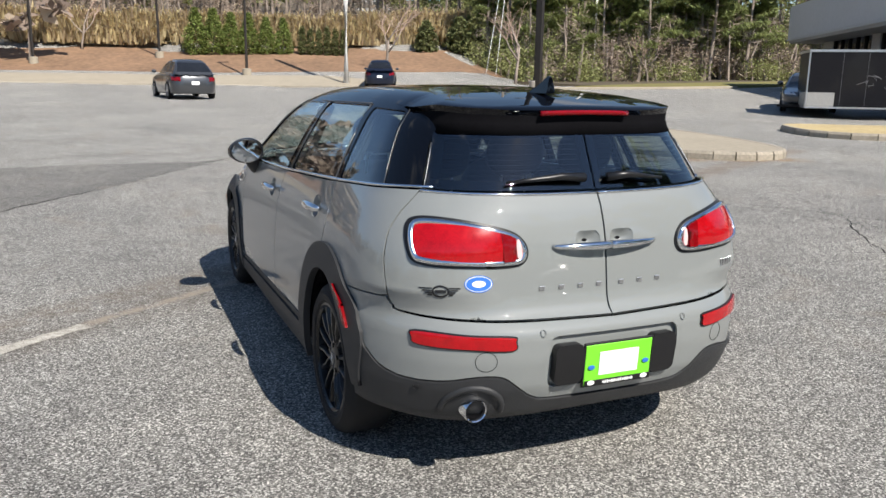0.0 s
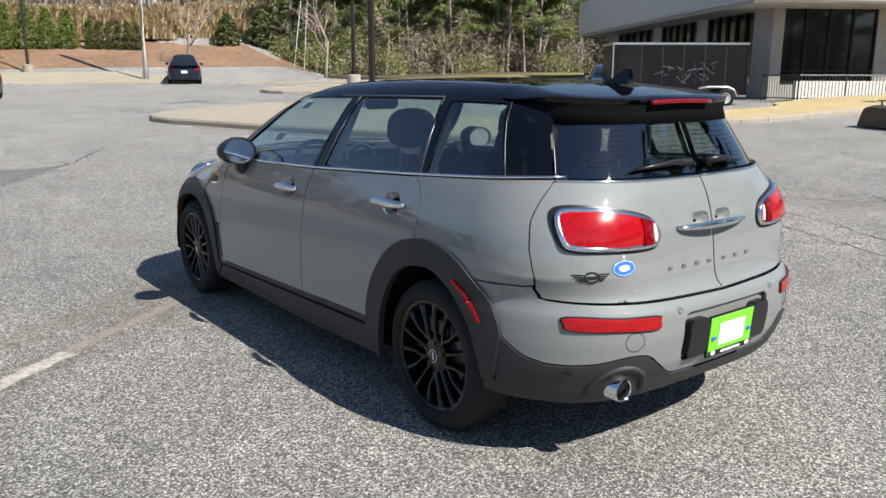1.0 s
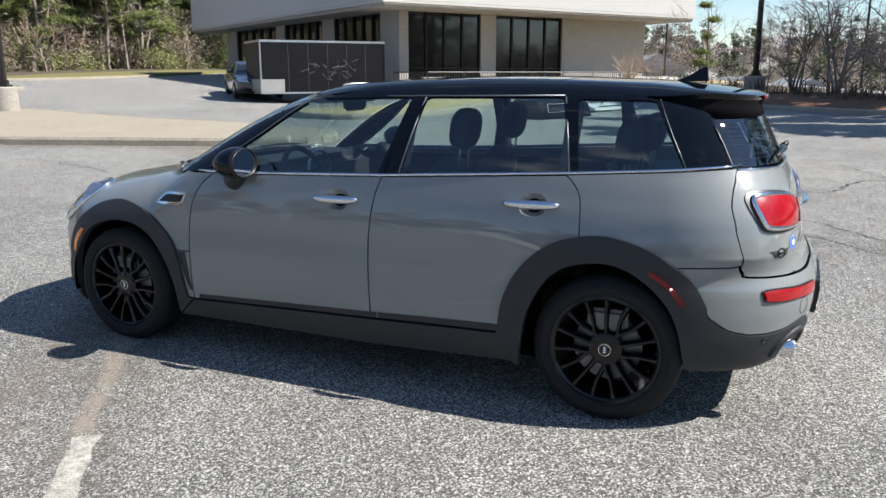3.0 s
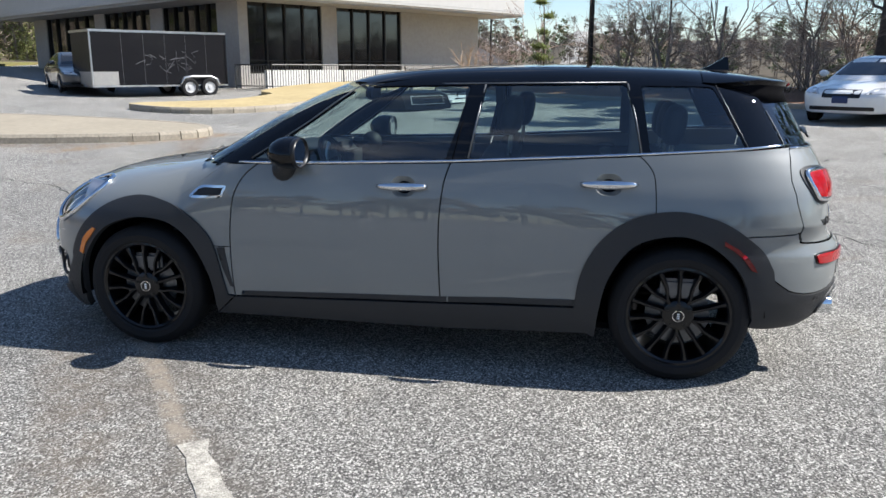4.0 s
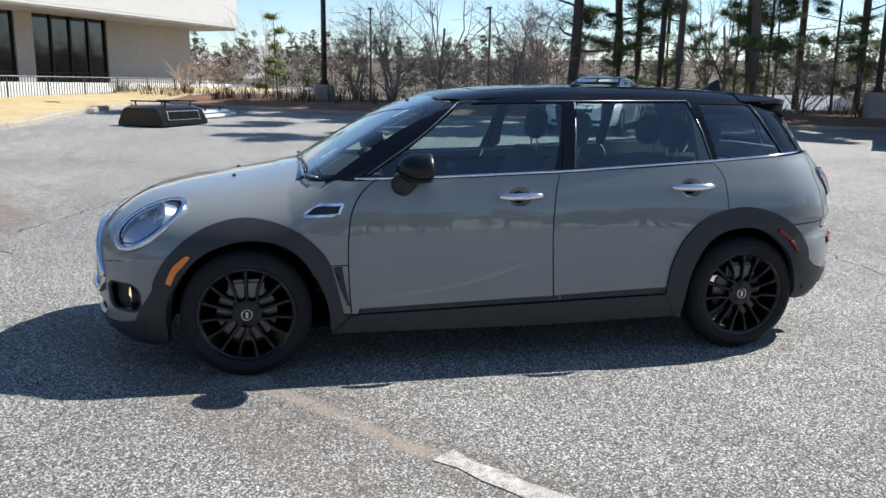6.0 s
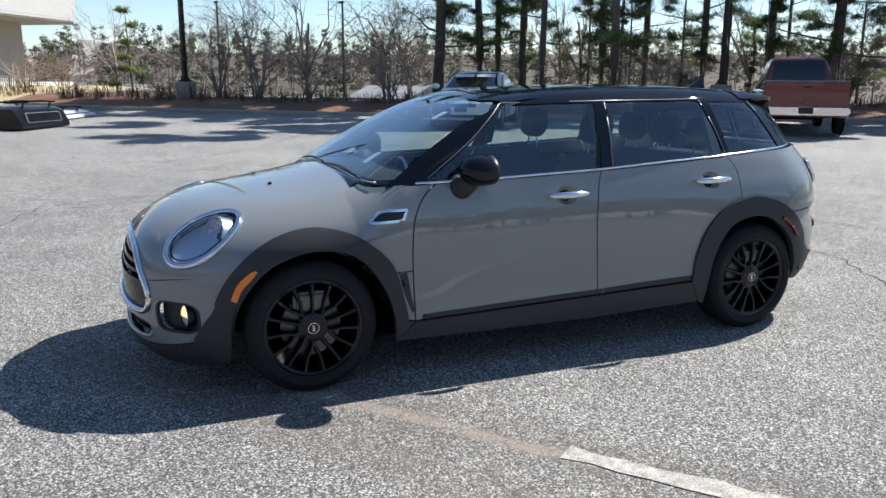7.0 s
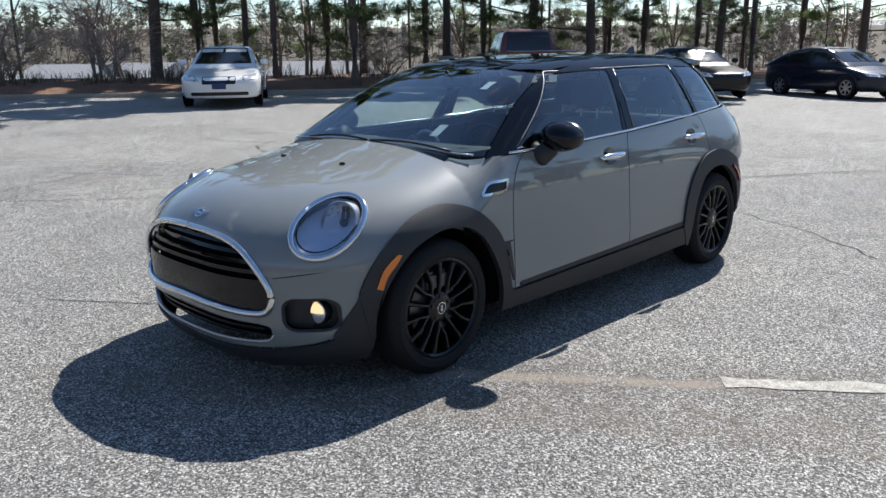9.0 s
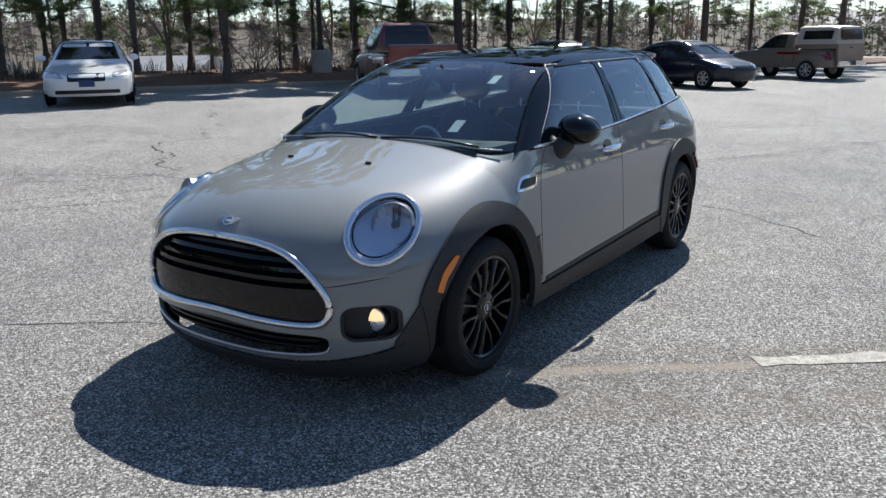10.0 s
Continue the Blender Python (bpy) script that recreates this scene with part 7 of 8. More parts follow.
# ---- foliage ----
NEEDLE = leaf_material("pine_needles", (0.135, 0.175, 0.070), 0.5)
NEEDLE2 = leaf_material("young_pine_needles", (0.21, 0.24, 0.09))
BARK = material("pine_bark", (0.115, 0.088, 0.072), 0.95, noise_scale=5.0, noise_amt=0.45, bump=0.9, bump_scale=25.0)
GREYBARK = material("grey_bark", (0.25, 0.205, 0.17), 0.95, noise_scale=6.0, noise_amt=0.35, bump=0.5, bump_scale=25.0)
TWIG = material("pale_twigs", (0.36, 0.26, 0.205), 0.95, noise_scale=3.0, noise_amt=0.3)
CEDAR = leaf_material("cedar_foliage", (0.15, 0.185, 0.045), 0.3)
CEDAR2 = leaf_material("dark_conifer", (0.11, 0.12, 0.045), 0.3)
SHRUB = material("dull_shrub", (0.11, 0.085, 0.040), 0.85, island=0.5)


def leaf_mass(pts, n, size, rng, flat=0.5, long=1.6):
    """Small leaf-like quads round centres; pts are (x, y, z, radius)."""
    verts, faces = [], []
    for x, y, z, r in pts:
        for _ in range(n):
            d = Vector((rng.gauss(0, 1), rng.gauss(0, 1), rng.gauss(0, 1) * flat)).normalized() * r * rng.random() ** 0.45
            c = Vector((x, y, z)) + d
            a = Vector((rng.gauss(0, 1), rng.gauss(0, 1), rng.gauss(0, 0.6))).normalized()
            b = a.cross(Vector((rng.gauss(0, 1), rng.gauss(0, 1), rng.gauss(0, 1)))).normalized()
            s = size * rng.uniform(0.6, 1.4)
            k = len(verts)
            verts += [tuple(c - a * s * long - b * s * 0.25), tuple(c - b * s), tuple(c + a * s * long), tuple(c + b * s)]
            faces.append((k, k + 1, k + 2, k + 3))
    return verts, faces


def pine_parts(seed, h, r, first, droop=0.15, reach=0.26, snags=0):
    """Trunk, limbs and needle tufts of a pine; snags are dead limbs below the crown."""
    rng = random.Random(seed)
    bm = bmesh.new()
    lean = Vector((rng.uniform(-0.03, 0.03), rng.uniform(-0.03, 0.03), 0))
    path = [Vector((0, 0, -0.3))] + [Vector((lean.x * z + 0.08 * math.sin(z * 0.5 + seed), lean.y * z + 0.08 * math.cos(z * 0.4 + seed), z)) for z in np.linspace(0.3, h, 12)]
    tube(bm, path, r, 10, [r * 1.2] + [r * (1 - 0.85 * i / 11) for i in range(12)])
    tufts = []

    def limb(z, L, up, thick, bend, forks):
        a = rng.uniform(0, 2 * math.pi)
        base = Vector((lean.x * z, lean.y * z, z))
        pts = [base]
        for i in range(1, 6):
            q = i / 5
            pts.append(base + Vector((math.cos(a + bend * math.sin(3 * q + seed)) * L * q, math.sin(a + bend * math.sin(4 * q + z)) * L * q, up * L * q + 0.14 * L * q * q)))
        tube(bm, pts, thick, 5, [thick, thick * 0.8, thick * 0.6, thick * 0.42, thick * 0.28, 0.005], cap=False)
        twigs = []
        for _ in range(forks):
            k = rng.choice((2, 3, 3, 4))
            d = (pts[k] - pts[k - 1]).normalized()
            side = Vector((-d.y, d.x, rng.uniform(-0.3, 0.5))) * rng.choice((-1, 1))
            end = pts[k] + (d * 0.7 + side * rng.uniform(0.5, 1.0)) * L * rng.uniform(0.18, 0.32)
            mid = pts[k].lerp(end, 0.5) + Vector((0, 0, rng.uniform(-0.05, 0.08)))
            tube(bm, [pts[k], mid, end], 0.01, 4, [thick * 0.35, thick * 0.22, 0.004], cap=False)
            twigs += [mid, end]
        return pts, twigs
    for _ in range(snags):
        limb(rng.uniform(0.9, first + 1.5), rng.uniform(0.5, 1.9), rng.uniform(-0.25, 0.2), r * rng.uniform(0.07, 0.13), 0.4, rng.randint(1, 3))
    z = first
    while z < h * 0.98:
        t = (z - first) / (h - first)
        L = h * reach * (1 - 0.72 * t) * rng.uniform(0.55, 1.15)
        pts, twigs = limb(z, L, rng.uniform(-droop, 0.22), r * 0.24 * (1 - 0.5 * t), 0.25, 4)
        for p in pts[3:] + twigs + [pts[4].lerp(pts[5], 0.5)]:
            p = p + Vector((rng.uniform(-1, 1), rng.uniform(-1, 1), rng.uniform(-0.2, 0.4))) * L * 0.05
            tufts.append((p.x, p.y, p.z, 0.14 + 0.06 * L * rng.uniform(0.5, 1)))
        z += rng.uniform(0.28, 0.6) if z < 5 else rng.uniform(0.35, 0.7)
    return bm, tufts


def needles(tufts, n, rng, length=0.17, wid=0.012):
    """Needle sprays: thin blades fanning out from each tuft's middle."""
    verts, faces = [], []
    for x, y, z, r in tufts:
        high = z > 6.0
        for _ in range(n * 2 // 5 if high else n):
            d = Vector((rng.gauss(0, 1), rng.gauss(0, 1), rng.gauss(0.2, 0.6))).normalized()
            o = Vector((x, y, z)) + Vector((rng.gauss(0, 0.6), rng.gauss(0, 0.6), rng.gauss(0, 0.22))) * r
            L = length * rng.uniform(0.7, 1.5) * (1.7 if high else 1)
            b = d.cross(Vector((0.3, 0.2, 1))).normalized() * wid * rng.uniform(0.7, 1.6) * (8.0 if high else 1)
            k = len(verts)
            verts += [tuple(o - b), tuple(o + b), tuple(o + d * L)]
            faces.append((k, k + 1, k + 2))
    return verts, faces


def pine(name, seed, h, r, first, n=22, mat=NEEDLE, length=0.2, wid=0.02, reach=0.26, group="pines", snags=0, bark=BARK):
    e = tagged(new(name), "tall dark-barked pine with sprays of green needles", "tree", group=group)
    bm, tufts = pine_parts(seed, h, r, first, reach=reach, snags=snags)
    part("trunk", bm, bark, e, smooth=True)
    v, f = needles(tufts, n, random.Random(seed + 50), length, wid)
    mesh_ob("crown", v, f, mat, e, smooth=False)
    return e


def bare_tree(name, seed, h, r, mat=GREYBARK, spread=0.55, label="leafless tree with pale grey twigs", levels=4, group="bare trees", stems=1):
    rng = random.Random(seed)
    e = tagged(new(name), label, "tree", group=group)
    bm = bmesh.new()
    tw = bmesh.new()

    def grow(p, d, L, rr, lev):
        pts, q = [p], p
        dd = d.copy()
        for i in range(3):
            dd = (dd + Vector((rng.gauss(0, 0.10), rng.gauss(0, 0.10), rng.gauss(0.03, 0.06)))).normalized()
            q = q + dd * L / 3
            pts.append(q)
        tube(bm if lev < 2 else tw, pts, rr, 6 if lev < 2 else 4, [rr, rr * 0.85, rr * 0.7, rr * 0.55], cap=lev < 2)
        if lev >= levels:
            return
        for _ in range(rng.randint(3, 4)):
            k = rng.choice((1, 2, 3, 3))
            nd_ = (dd + Vector((rng.gauss(0, spread), rng.gauss(0, spread), rng.gauss(0.05, spread * 0.5)))).normalized()
            grow(pts[k], nd_, L * rng.uniform(0.55, 0.8), rr * 0.52, lev + 1)
    for s in range(stems):
        d0 = Vector((rng.gauss(0, 0.35), rng.gauss(0, 0.35), 1)).normalized() if stems > 1 else Vector((rng.gauss(0, 0.05), rng.gauss(0, 0.05), 1)).normalized()
        grow(Vector((rng.gauss(0, 0.1) * (stems > 1), rng.gauss(0, 0.1) * (stems > 1), -0.2)), d0, h * 0.36, r, 0)
    part("trunk", bm, mat, e, smooth=True)
    part("crown", tw, mat if mat is not GREYBARK else TWIG, e)
    return e


def put(ob, x, y, turn=0.0, s=1.0, dz=0.0):
    return Matrix.Translation((x, y, lz(x, y) + dz)) @ pose(0, 0, 0, 0, 0, turn) @ Matrix.Scale(s, 4)


def place(ob, x, y, turn=0.0, s=1.0):
    ob.matrix_basis = put(ob, x, y, turn, s)


def copy_at(ob, x, y, turn=0.0, s=1.0):
    c = copy_thing(ob, put(ob, x, y, turn, 1.0))
    c.matrix_basis = put(ob, x, y, turn, s)
    return c


# pines on the bank behind the parked cars
kinds = [pine("pine_tree", 1, 16.0, 0.165, 2.0, 54, length=0.20, wid=0.013, reach=0.20, snags=9), pine("pine_tree", 2, 17.0, 0.135, 2.4, 54, length=0.20, wid=0.013, reach=0.17, snags=12), pine("pine_tree", 3, 15.0, 0.20, 1.8, 58, length=0.20, wid=0.013, reach=0.26, snags=7), pine("pine_tree", 4, 13.0, 0.075, 1.0, 50, length=0.18, wid=0.013, reach=0.14, snags=10)]
bank_pines = [(26.3, -10.6, 2, 1.2), (28.0, -13.3, 0, 1.15), (28.3, -14.3, 1, 1.1), (25.0, -13.8, 1, 1.0), (21.1, -12.6, 1, 0.95), (23.8, -16.9, 0, 1.05), (16.9, -12.7, 0, 0.95), (11.3, -29.2, 1, 1.0), (16.5, -25.4, 2, 1.05), (15.3, -27.5, 0, 1.0), (14.2, -30.3, 1, 1.1), (22.6, -17.0, 3, 1.0), (19.8, -18.6, 1, 1.1), (20.6, -20.4, 3, 1.15), (18.6, -20.8, 0, 0.95), (18.8, -24.2, 2, 1.1), (17.4, -28.0, 3, 1.2), (14.0, -31.8, 2, 1.0), (14.4, -35.5, 1, 1.1), (12.2, -37.0, 0, 1.1), (10.6, -40.5, 2, 1.1), (9.0, -44.0, 1, 1.1), (6.8, -47.0, 0, 1.1), (5.0, -50.0, 2, 1.05), (27.6, -15.5, 3, 1.2), (25.6, -20.5, 1, 1.2), (22.8, -25.8, 3, 1.2), (20.6, -32.5, 0, 1.2), (18.0, -38.5, 3, 1.3), (24.4, -11.6, 3, 0.7), (20.2, -15.6, 3, 0.6), (19.0, -17.0, 3, 0.7), (17.6, -19.6, 3, 0.5), (17.0, -22.6, 3, 0.66), (15.2, -27.4, 3, 0.6), (13.4, -33.4, 3, 0.7), (11.8, -39.0, 3, 0.6), (26.6, -18.0, 3, 0.8), (21.6, -29.0, 3, 0.9)]
first_use = set()
rng = random.Random(21)
for x, y, k, s in bank_pines:
    t = rng.uniform(0, 360)
    if k in first_use:
        copy_at(kinds[k], x, y, t, s)
    else:
        place(kinds[k], x, y, t, s)
        first_use.add(k)
# leafless trees and brush on the bank
bt = [bare_tree("bare_tree", 31, 5.6, 0.05, stems=5, spread=0.85), bare_tree("bare_tree", 32, 8.0, 0.075, spread=0.6), bare_tree("bare_tree", 33, 4.2, 0.038, stems=6, spread=0.95)]
spots_b = [(0, 25.6, -3.2, 20, 1.0), (2, 24.0, -4.6, 90, 0.9), (1, 27.2, -5.4, 200, 1.1), (0, 27.0, -8.6, 130, 1.0), (2, 22.6, -7.4, 250, 0.8), (1, 24.4, -16.2, 10, 1.2), (1, 21.8, -22.8, 80, 1.2), (0, 20.2, -26.8, 310, 1.1), (1, 17.0, -33.2, 140, 1.2), (1, 30.8, 1.6, 45, 0.8), (2, 31.8, 3.4, 10, 0.7), (1, 12.4, -43.0, 80, 1.3), (0, 26.8, -1.9, 200, 0.9), (0, 30.5, -11.0, 75, 1.2), (1, 29.0, -18.0, 15, 1.3), (2, 19.5, -16.4, 0, 0.8), (2, 17.8, -23.0, 60, 0.8)]
used = set()
for k, x, y, t, s in spots_b:
    if k in used:
        copy_at(bt[k], x, y, t, s)
    else:
        place(bt[k], x, y, t, s)
        used.add(k)
# small young pine near the lamp post
yp = pine("young_pine", 61, 3.2, 0.05, 0.5, 24, NEEDLE2, 0.16, 0.02, reach=0.30, group="")
yp["label"] = "small bushy young pine on the bank"
place(yp, 27.5, 1.1)
# a pale pollarded small tree by the building
cm = bare_tree("pruned_tree", 44, 2.6, 0.05, material("pale_pruned_bark", (0.42, 0.33, 0.26), 0.9, noise_scale=6.0, noise_amt=0.2), 0.35, "small pale pruned tree with upright stubby stems", 2, "pruned trees", 4)
p_ = BFR @ Vector((10.9, -2.6, 0))
place(cm, p_.x, p_.y)
# brush
rng = random.Random(8)
spots = []
for _ in range(300):
    t = rng.random()
    k = rng.randrange(1, len(KERB) - 1)
    a, b = Vector(KERB[k]), Vector(KERB[k + 1 if k + 1 < len(KERB) else k])
    c = a.lerp(b, rng.random()) + Vector((0.88, 0.46)) * rng.uniform(3.5, 10.0)
    spots.append((c.x, c.y, lz(c.x, c.y), rng.uniform(0.6, 1.5)))
blades("brush", spots, material("brown_brush", (0.11, 0.08, 0.052), 0.95, island=0.5), "tangled brown brush along the bank", "brush", (0.25, 0.6), 0.010, 18, 1.1, 4)


def wood(name, spots, mats, label, h=(7, 12), seed=1, leaf=0.30, n=40, trunk_mat=GREYBARK, long=1.6, low=0.25):
    """A stand of far trees as one mass of trunks, and one of foliage."""
    rng = random.Random(seed)
    bm = bmesh.new()
    pts = []
    for x, y in spots:
        z = lz(x, y)
        H = rng.uniform(*h)
        tube(bm, [(x, y, z - 0.3), (x + rng.uniform(-0.3, 0.3), y, z + H * 0.6), (x + rng.uniform(-0.5, 0.5), y, z + H)], 0.1, 5, [0.16, 0.11, 0.03], cap=False)
        for _ in range(rng.randint(5, 9)):
            hh = rng.uniform(low, 1.0)
            pts.append((x + rng.gauss(0, 1.2) * (1.15 - hh), y + rng.gauss(0, 1.2) * (1.15 - hh), z + H * hh, rng.uniform(0.7, 1.5)))
    tagged(part(name + "_trunks", bm, trunk_mat), label + ", trunks", "woodland", kind="stuff")
    v, f = leaf_mass(pts, n, leaf, rng, 0.6, long)
    tagged(mesh_ob(name + "_foliage", v, f, mats, smooth=False), label, "woodland", kind="stuff")


GREENWOOD = leaf_material("spring_green_foliage", (0.27, 0.28, 0.115), 0.4, 0.55)
BROWNWOOD = leaf_material("bare_brown_twigs", (0.30, 0.235, 0.185), 0.2)
FARWOOD = leaf_material("far_grey_brown_wood", (0.155, 0.128, 0.105), 0.2)
FARGREEN = leaf_material("far_green_wood", (0.10, 0.115, 0.06), 0.3)
rng = random.Random(14)
wood("green_wood", [(rng.uniform(26, 85), rng.uniform(50, 92)) for _ in range(250)], GREENWOOD, "dense wood of young green pines", (9, 17), 15, 0.095, 86, low=0.03)
wood("brown_wood", [(rng.uniform(-75, 30), rng.uniform(84, 118)) for _ in range(420)], BROWNWOOD, "bare brown wood above the wall", (8, 16), 16, 0.035, 40, long=12.0, low=0.1)
wood("green_wood_thin", [(rng.uniform(-75, 30), rng.uniform(92, 122)) for _ in range(40)], GREENWOOD, "scattered green trees in a bare wood", (7, 12), 17, 0.16, 40)
def valley_spots(n, near):
    out = []
    while len(out) < n:
        a, d = radians(rng.uniform(-112, 14)), near + (330 - near) * rng.random() ** 0.9
        out.append((18 + d * math.cos(a), -5 + d * math.sin(a)))
    return out


wood("valley_wood", valley_spots(560, 115), FARWOOD, "grey-brown leafless wood across the valley", (7, 13), 18, 0.085, 36, long=5.0, low=0.1)
wood("valley_pines", valley_spots(330, 150), FARGREEN, "dull green pines on the far side of the valley", (7, 13), 28, 0.22, 26, low=0.2)
spots = []
while len(spots) < 260:
    a, d = radians(rng.uniform(95, 262)), rng.uniform(55, 110)
    spots.append((d * math.cos(a), d * math.sin(a)))
wood("surrounding_wood", spots, BROWNWOOD, "bare wood round the car park", (8, 14), 19, 0.40, 22)
wood("undergrowth", [(rng.uniform(25, 66), rng.uniform(46.5, 53)) for _ in range(90)], GREENWOOD, "low sunlit undergrowth along the wood's edge", (1.0, 3.4), 35, 0.05, 80, low=0.05)
wood("bare_undergrowth", [(rng.uniform(29, 66), rng.uniform(47, 56)) for _ in range(80)], BROWNWOOD, "bare brown saplings along the wood's edge", (2.0, 6.0), 36, 0.025, 50, long=10.0, low=0.05)
# trunks standing in front of the green wood
tall = [pine("pine_tree", 71, 14.0, 0.15, 3.0, 24, NEEDLE2, 0.36, 0.04, 0.20, "roadside pines", 8, GREYBARK), pine("pine_tree", 72, 13.0, 0.13, 2.4, 24, NEEDLE2, 0.36, 0.04, 0.22, "roadside pines", 8, GREYBARK)]
rng = random.Random(33)
for i in range(26):
    x, y = rng.uniform(26, 62), 0
    y = 47.0 + rng.uniform(0, 9) - max(0, x - 44) * 0.25
    (place if i < 2 else copy_at)(tall[i % 2], x, y, rng.uniform(0, 360), rng.uniform(0.75, 1.15))
ob_ = bare_tree("bare_tree", 81, 7.0, 0.13, spread=0.5, group="roadside bare trees")
place(ob_, 16.2, 48.0)
copy_at(ob_, 23.6, 43.2, 120, 1.05)
copy_at(ob_, 35.5, 44.8, 220, 0.75)
copy_at(ob_, -3.0, 62.0, 70, 0.8)
# arborvitae row and shrubs on the red bank


def conifer(name, seed, h, w, mat, label, cat="tree", group="", n=900, leaf=0.07, pointed=1.0):
    rng = random.Random(seed)
    e = tagged(new(name), label, cat, group=group)
    bm = bmesh.new()
    tube(bm, [(0, 0, -0.1), (0, 0, h * 0.8)], 0.05, 6, [0.06, 0.015])
    part("trunk", bm, BARK, e)
    pts = []
    for _ in range(n // 10):
        t = rng.random() ** 1.3
        r = w * (1 - t) ** (0.75 * pointed) * rng.uniform(0.55, 1.0) * (0.75 + 0.5 * min(1, t * 6))
        a = rng.uniform(0, 2 * math.pi)
        pts.append((r * math.cos(a), r * math.sin(a), 0.08 + t * h * 0.97, 0.16 + 0.10 * w))
    v, f = leaf_mass(pts, 10, leaf, rng, 1.0, 1.8)
    mesh_ob("crown", v, f, mat, e, smooth=False)
    return e


big = conifer("cedar", 91, 3.3, 0.95, CEDAR, "bushy green cedar in a row on the bank", group="cedar row", n=4600, leaf=0.042)
slim = conifer("arborvitae", 92, 2.3, 0.30, CEDAR2, "slim columnar dark green arborvitae in a row", group="arborvitae row", n=1500, leaf=0.042, pointed=0.5)
bush = conifer("shrub", 93, 0.8, 0.65, SHRUB, "low rounded dull-green shrub on the bank", "shrub", "shrubs", 700, 0.07, 0.5)
dk = conifer("conifer", 94, 3.2, 1.3, CEDAR2, "dark bushy conifer on the bank", group="conifers", n=1800, leaf=0.10, pointed=0.7)
for i in range(6):
    c = WALL_A + wd * (WL - 19.9 + 1.28 * i) - wn_ * 3.4
    (place if i == 0 else copy_at)(big, c.x, c.y, 70 * i, 1.0 - 0.05 * i + 0.04 * (i % 2))
for i in range(6):
    c = WALL_A + wd * (WL - 12.1 + 0.62 * i) - wn_ * (3.8 + 0.1 * i)
    (place if i == 0 else copy_at)(slim, c.x, c.y, 50 * i, 0.88 - 0.03 * (i % 3))
for i, (t, o, s) in enumerate(((-46, 5.0, 1.0), (-44.2, 6.0, 0.9), (-47.5, 4.2, 1.1), (-42.5, 4.6, 0.9), (-38.5, 6.0, 1.2), (-37.2, 5.2, 1.0), (-36.0, 7.2, 0.9), (-34.2, 6.2, 1.1), (-50.0, 5.6, 1.1), (-33.0, 7.6, 0.8))):
    c = WALL_A + wd * (WL + t) - wn_ * o
    (place if i == 0 else copy_at)(bush, c.x, c.y, 60 * i, s)
for i, (t, o, s) in enumerate(((-43.0, 3.0, 0.9), (-2.5, 2.6, 0.7), (0.2, 2.0, 0.8), (-47.0, 2.2, 0.8))):
    c = WALL_A + wd * (WL + t) - wn_ * o
    (place if i == 0 else copy_at)(dk, c.x, c.y, 60 * i, s)

# ---- other vehicles ----
TINT = glass_material("car_window_tint", (0.10, 0.11, 0.12), 1.5)
ALLOY = material("alloy_wheel", (0.55, 0.55, 0.56), 0.35, 0.9, noise_scale=20.0, noise_amt=0.1)


class Shape:
    """A car body's surfaces from a few sizes."""
    def __init__(self, length, width, low, hood, cabin, tumble=0.45, nose=0.10, k_end=0.5):
        self.L, self.W = length / 2, width / 2
        self.hood, self.cabin = table(hood, 0.08), table(cabin, 0.10)
        self.zlow, self.tumble, self.nose, self.k = low, tumble, nose, k_end

    def F(self, x, y, z):
        a = np.abs(x)
        side = self.W - 0.05 * ((z - 0.62) / 0.4) ** 2 - 0.02 * np.maximum(0, z - 0.7)
        s = a - side
        e = np.abs(y) - (self.L - self.nose * a * a / self.W - 0.06 * ((z - 0.55) / 0.35) ** 2)
        t = z - (self.hood(y) - 0.06 * a * a)
        b = self.zlow - z
        return smax(smax(smax(s, e, self.k), t, 0.12), b, 0.05)

    def G(self, x, y, z):
        a = np.abs(x)
        s = a - (self.W - 0.06 - self.tumble * np.maximum(0, z - 0.9))
        t = z - (self.cabin(y) - 0.06 * a * a)
        return smax(s, t, 0.14)


def ball_skin(name, F, centre, mat, parent, n=112, m=64, zmin=None, label="", off=0.0):
    """The whole closed surface F as one smooth mesh, from rays round a point inside it."""
    th = np.linspace(0, 2 * math.pi, n, endpoint=False)
    # rays bunch towards the level, where the long body is
    f = np.linspace(-1, 1, m)
    ph = np.sign(f) * np.abs(f) ** 1.7 * math.pi / 2 * 0.995
    T, P = np.meshgrid(th, ph)
    way = np.stack([np.sin(T) * np.cos(P) * 1.0, np.cos(T) * np.cos(P) * 2.4, np.sin(P) * 0.8], -1).reshape(-1, 3)
    way /= np.linalg.norm(way, axis=1)[:, None]
    p, nn = cast(F, np.tile(np.array(centre, float), (len(way), 1)), way, 6.0)
    p = p + nn * off
    faces = []
    for j in range(m - 1):
        for i in range(n):
            q = (j * n + i, j * n + (i + 1) % n, (j + 1) * n + (i + 1) % n, (j + 1) * n + i)
            if zmin is None or max(p[k][2] for k in q) > zmin:
                faces.append(q[::-1])
    norms = [tuple(nn[k]) for q in faces for k in q]
    return mesh_ob(name, [tuple(v) for v in p], faces, mat, parent, label, True, norms)


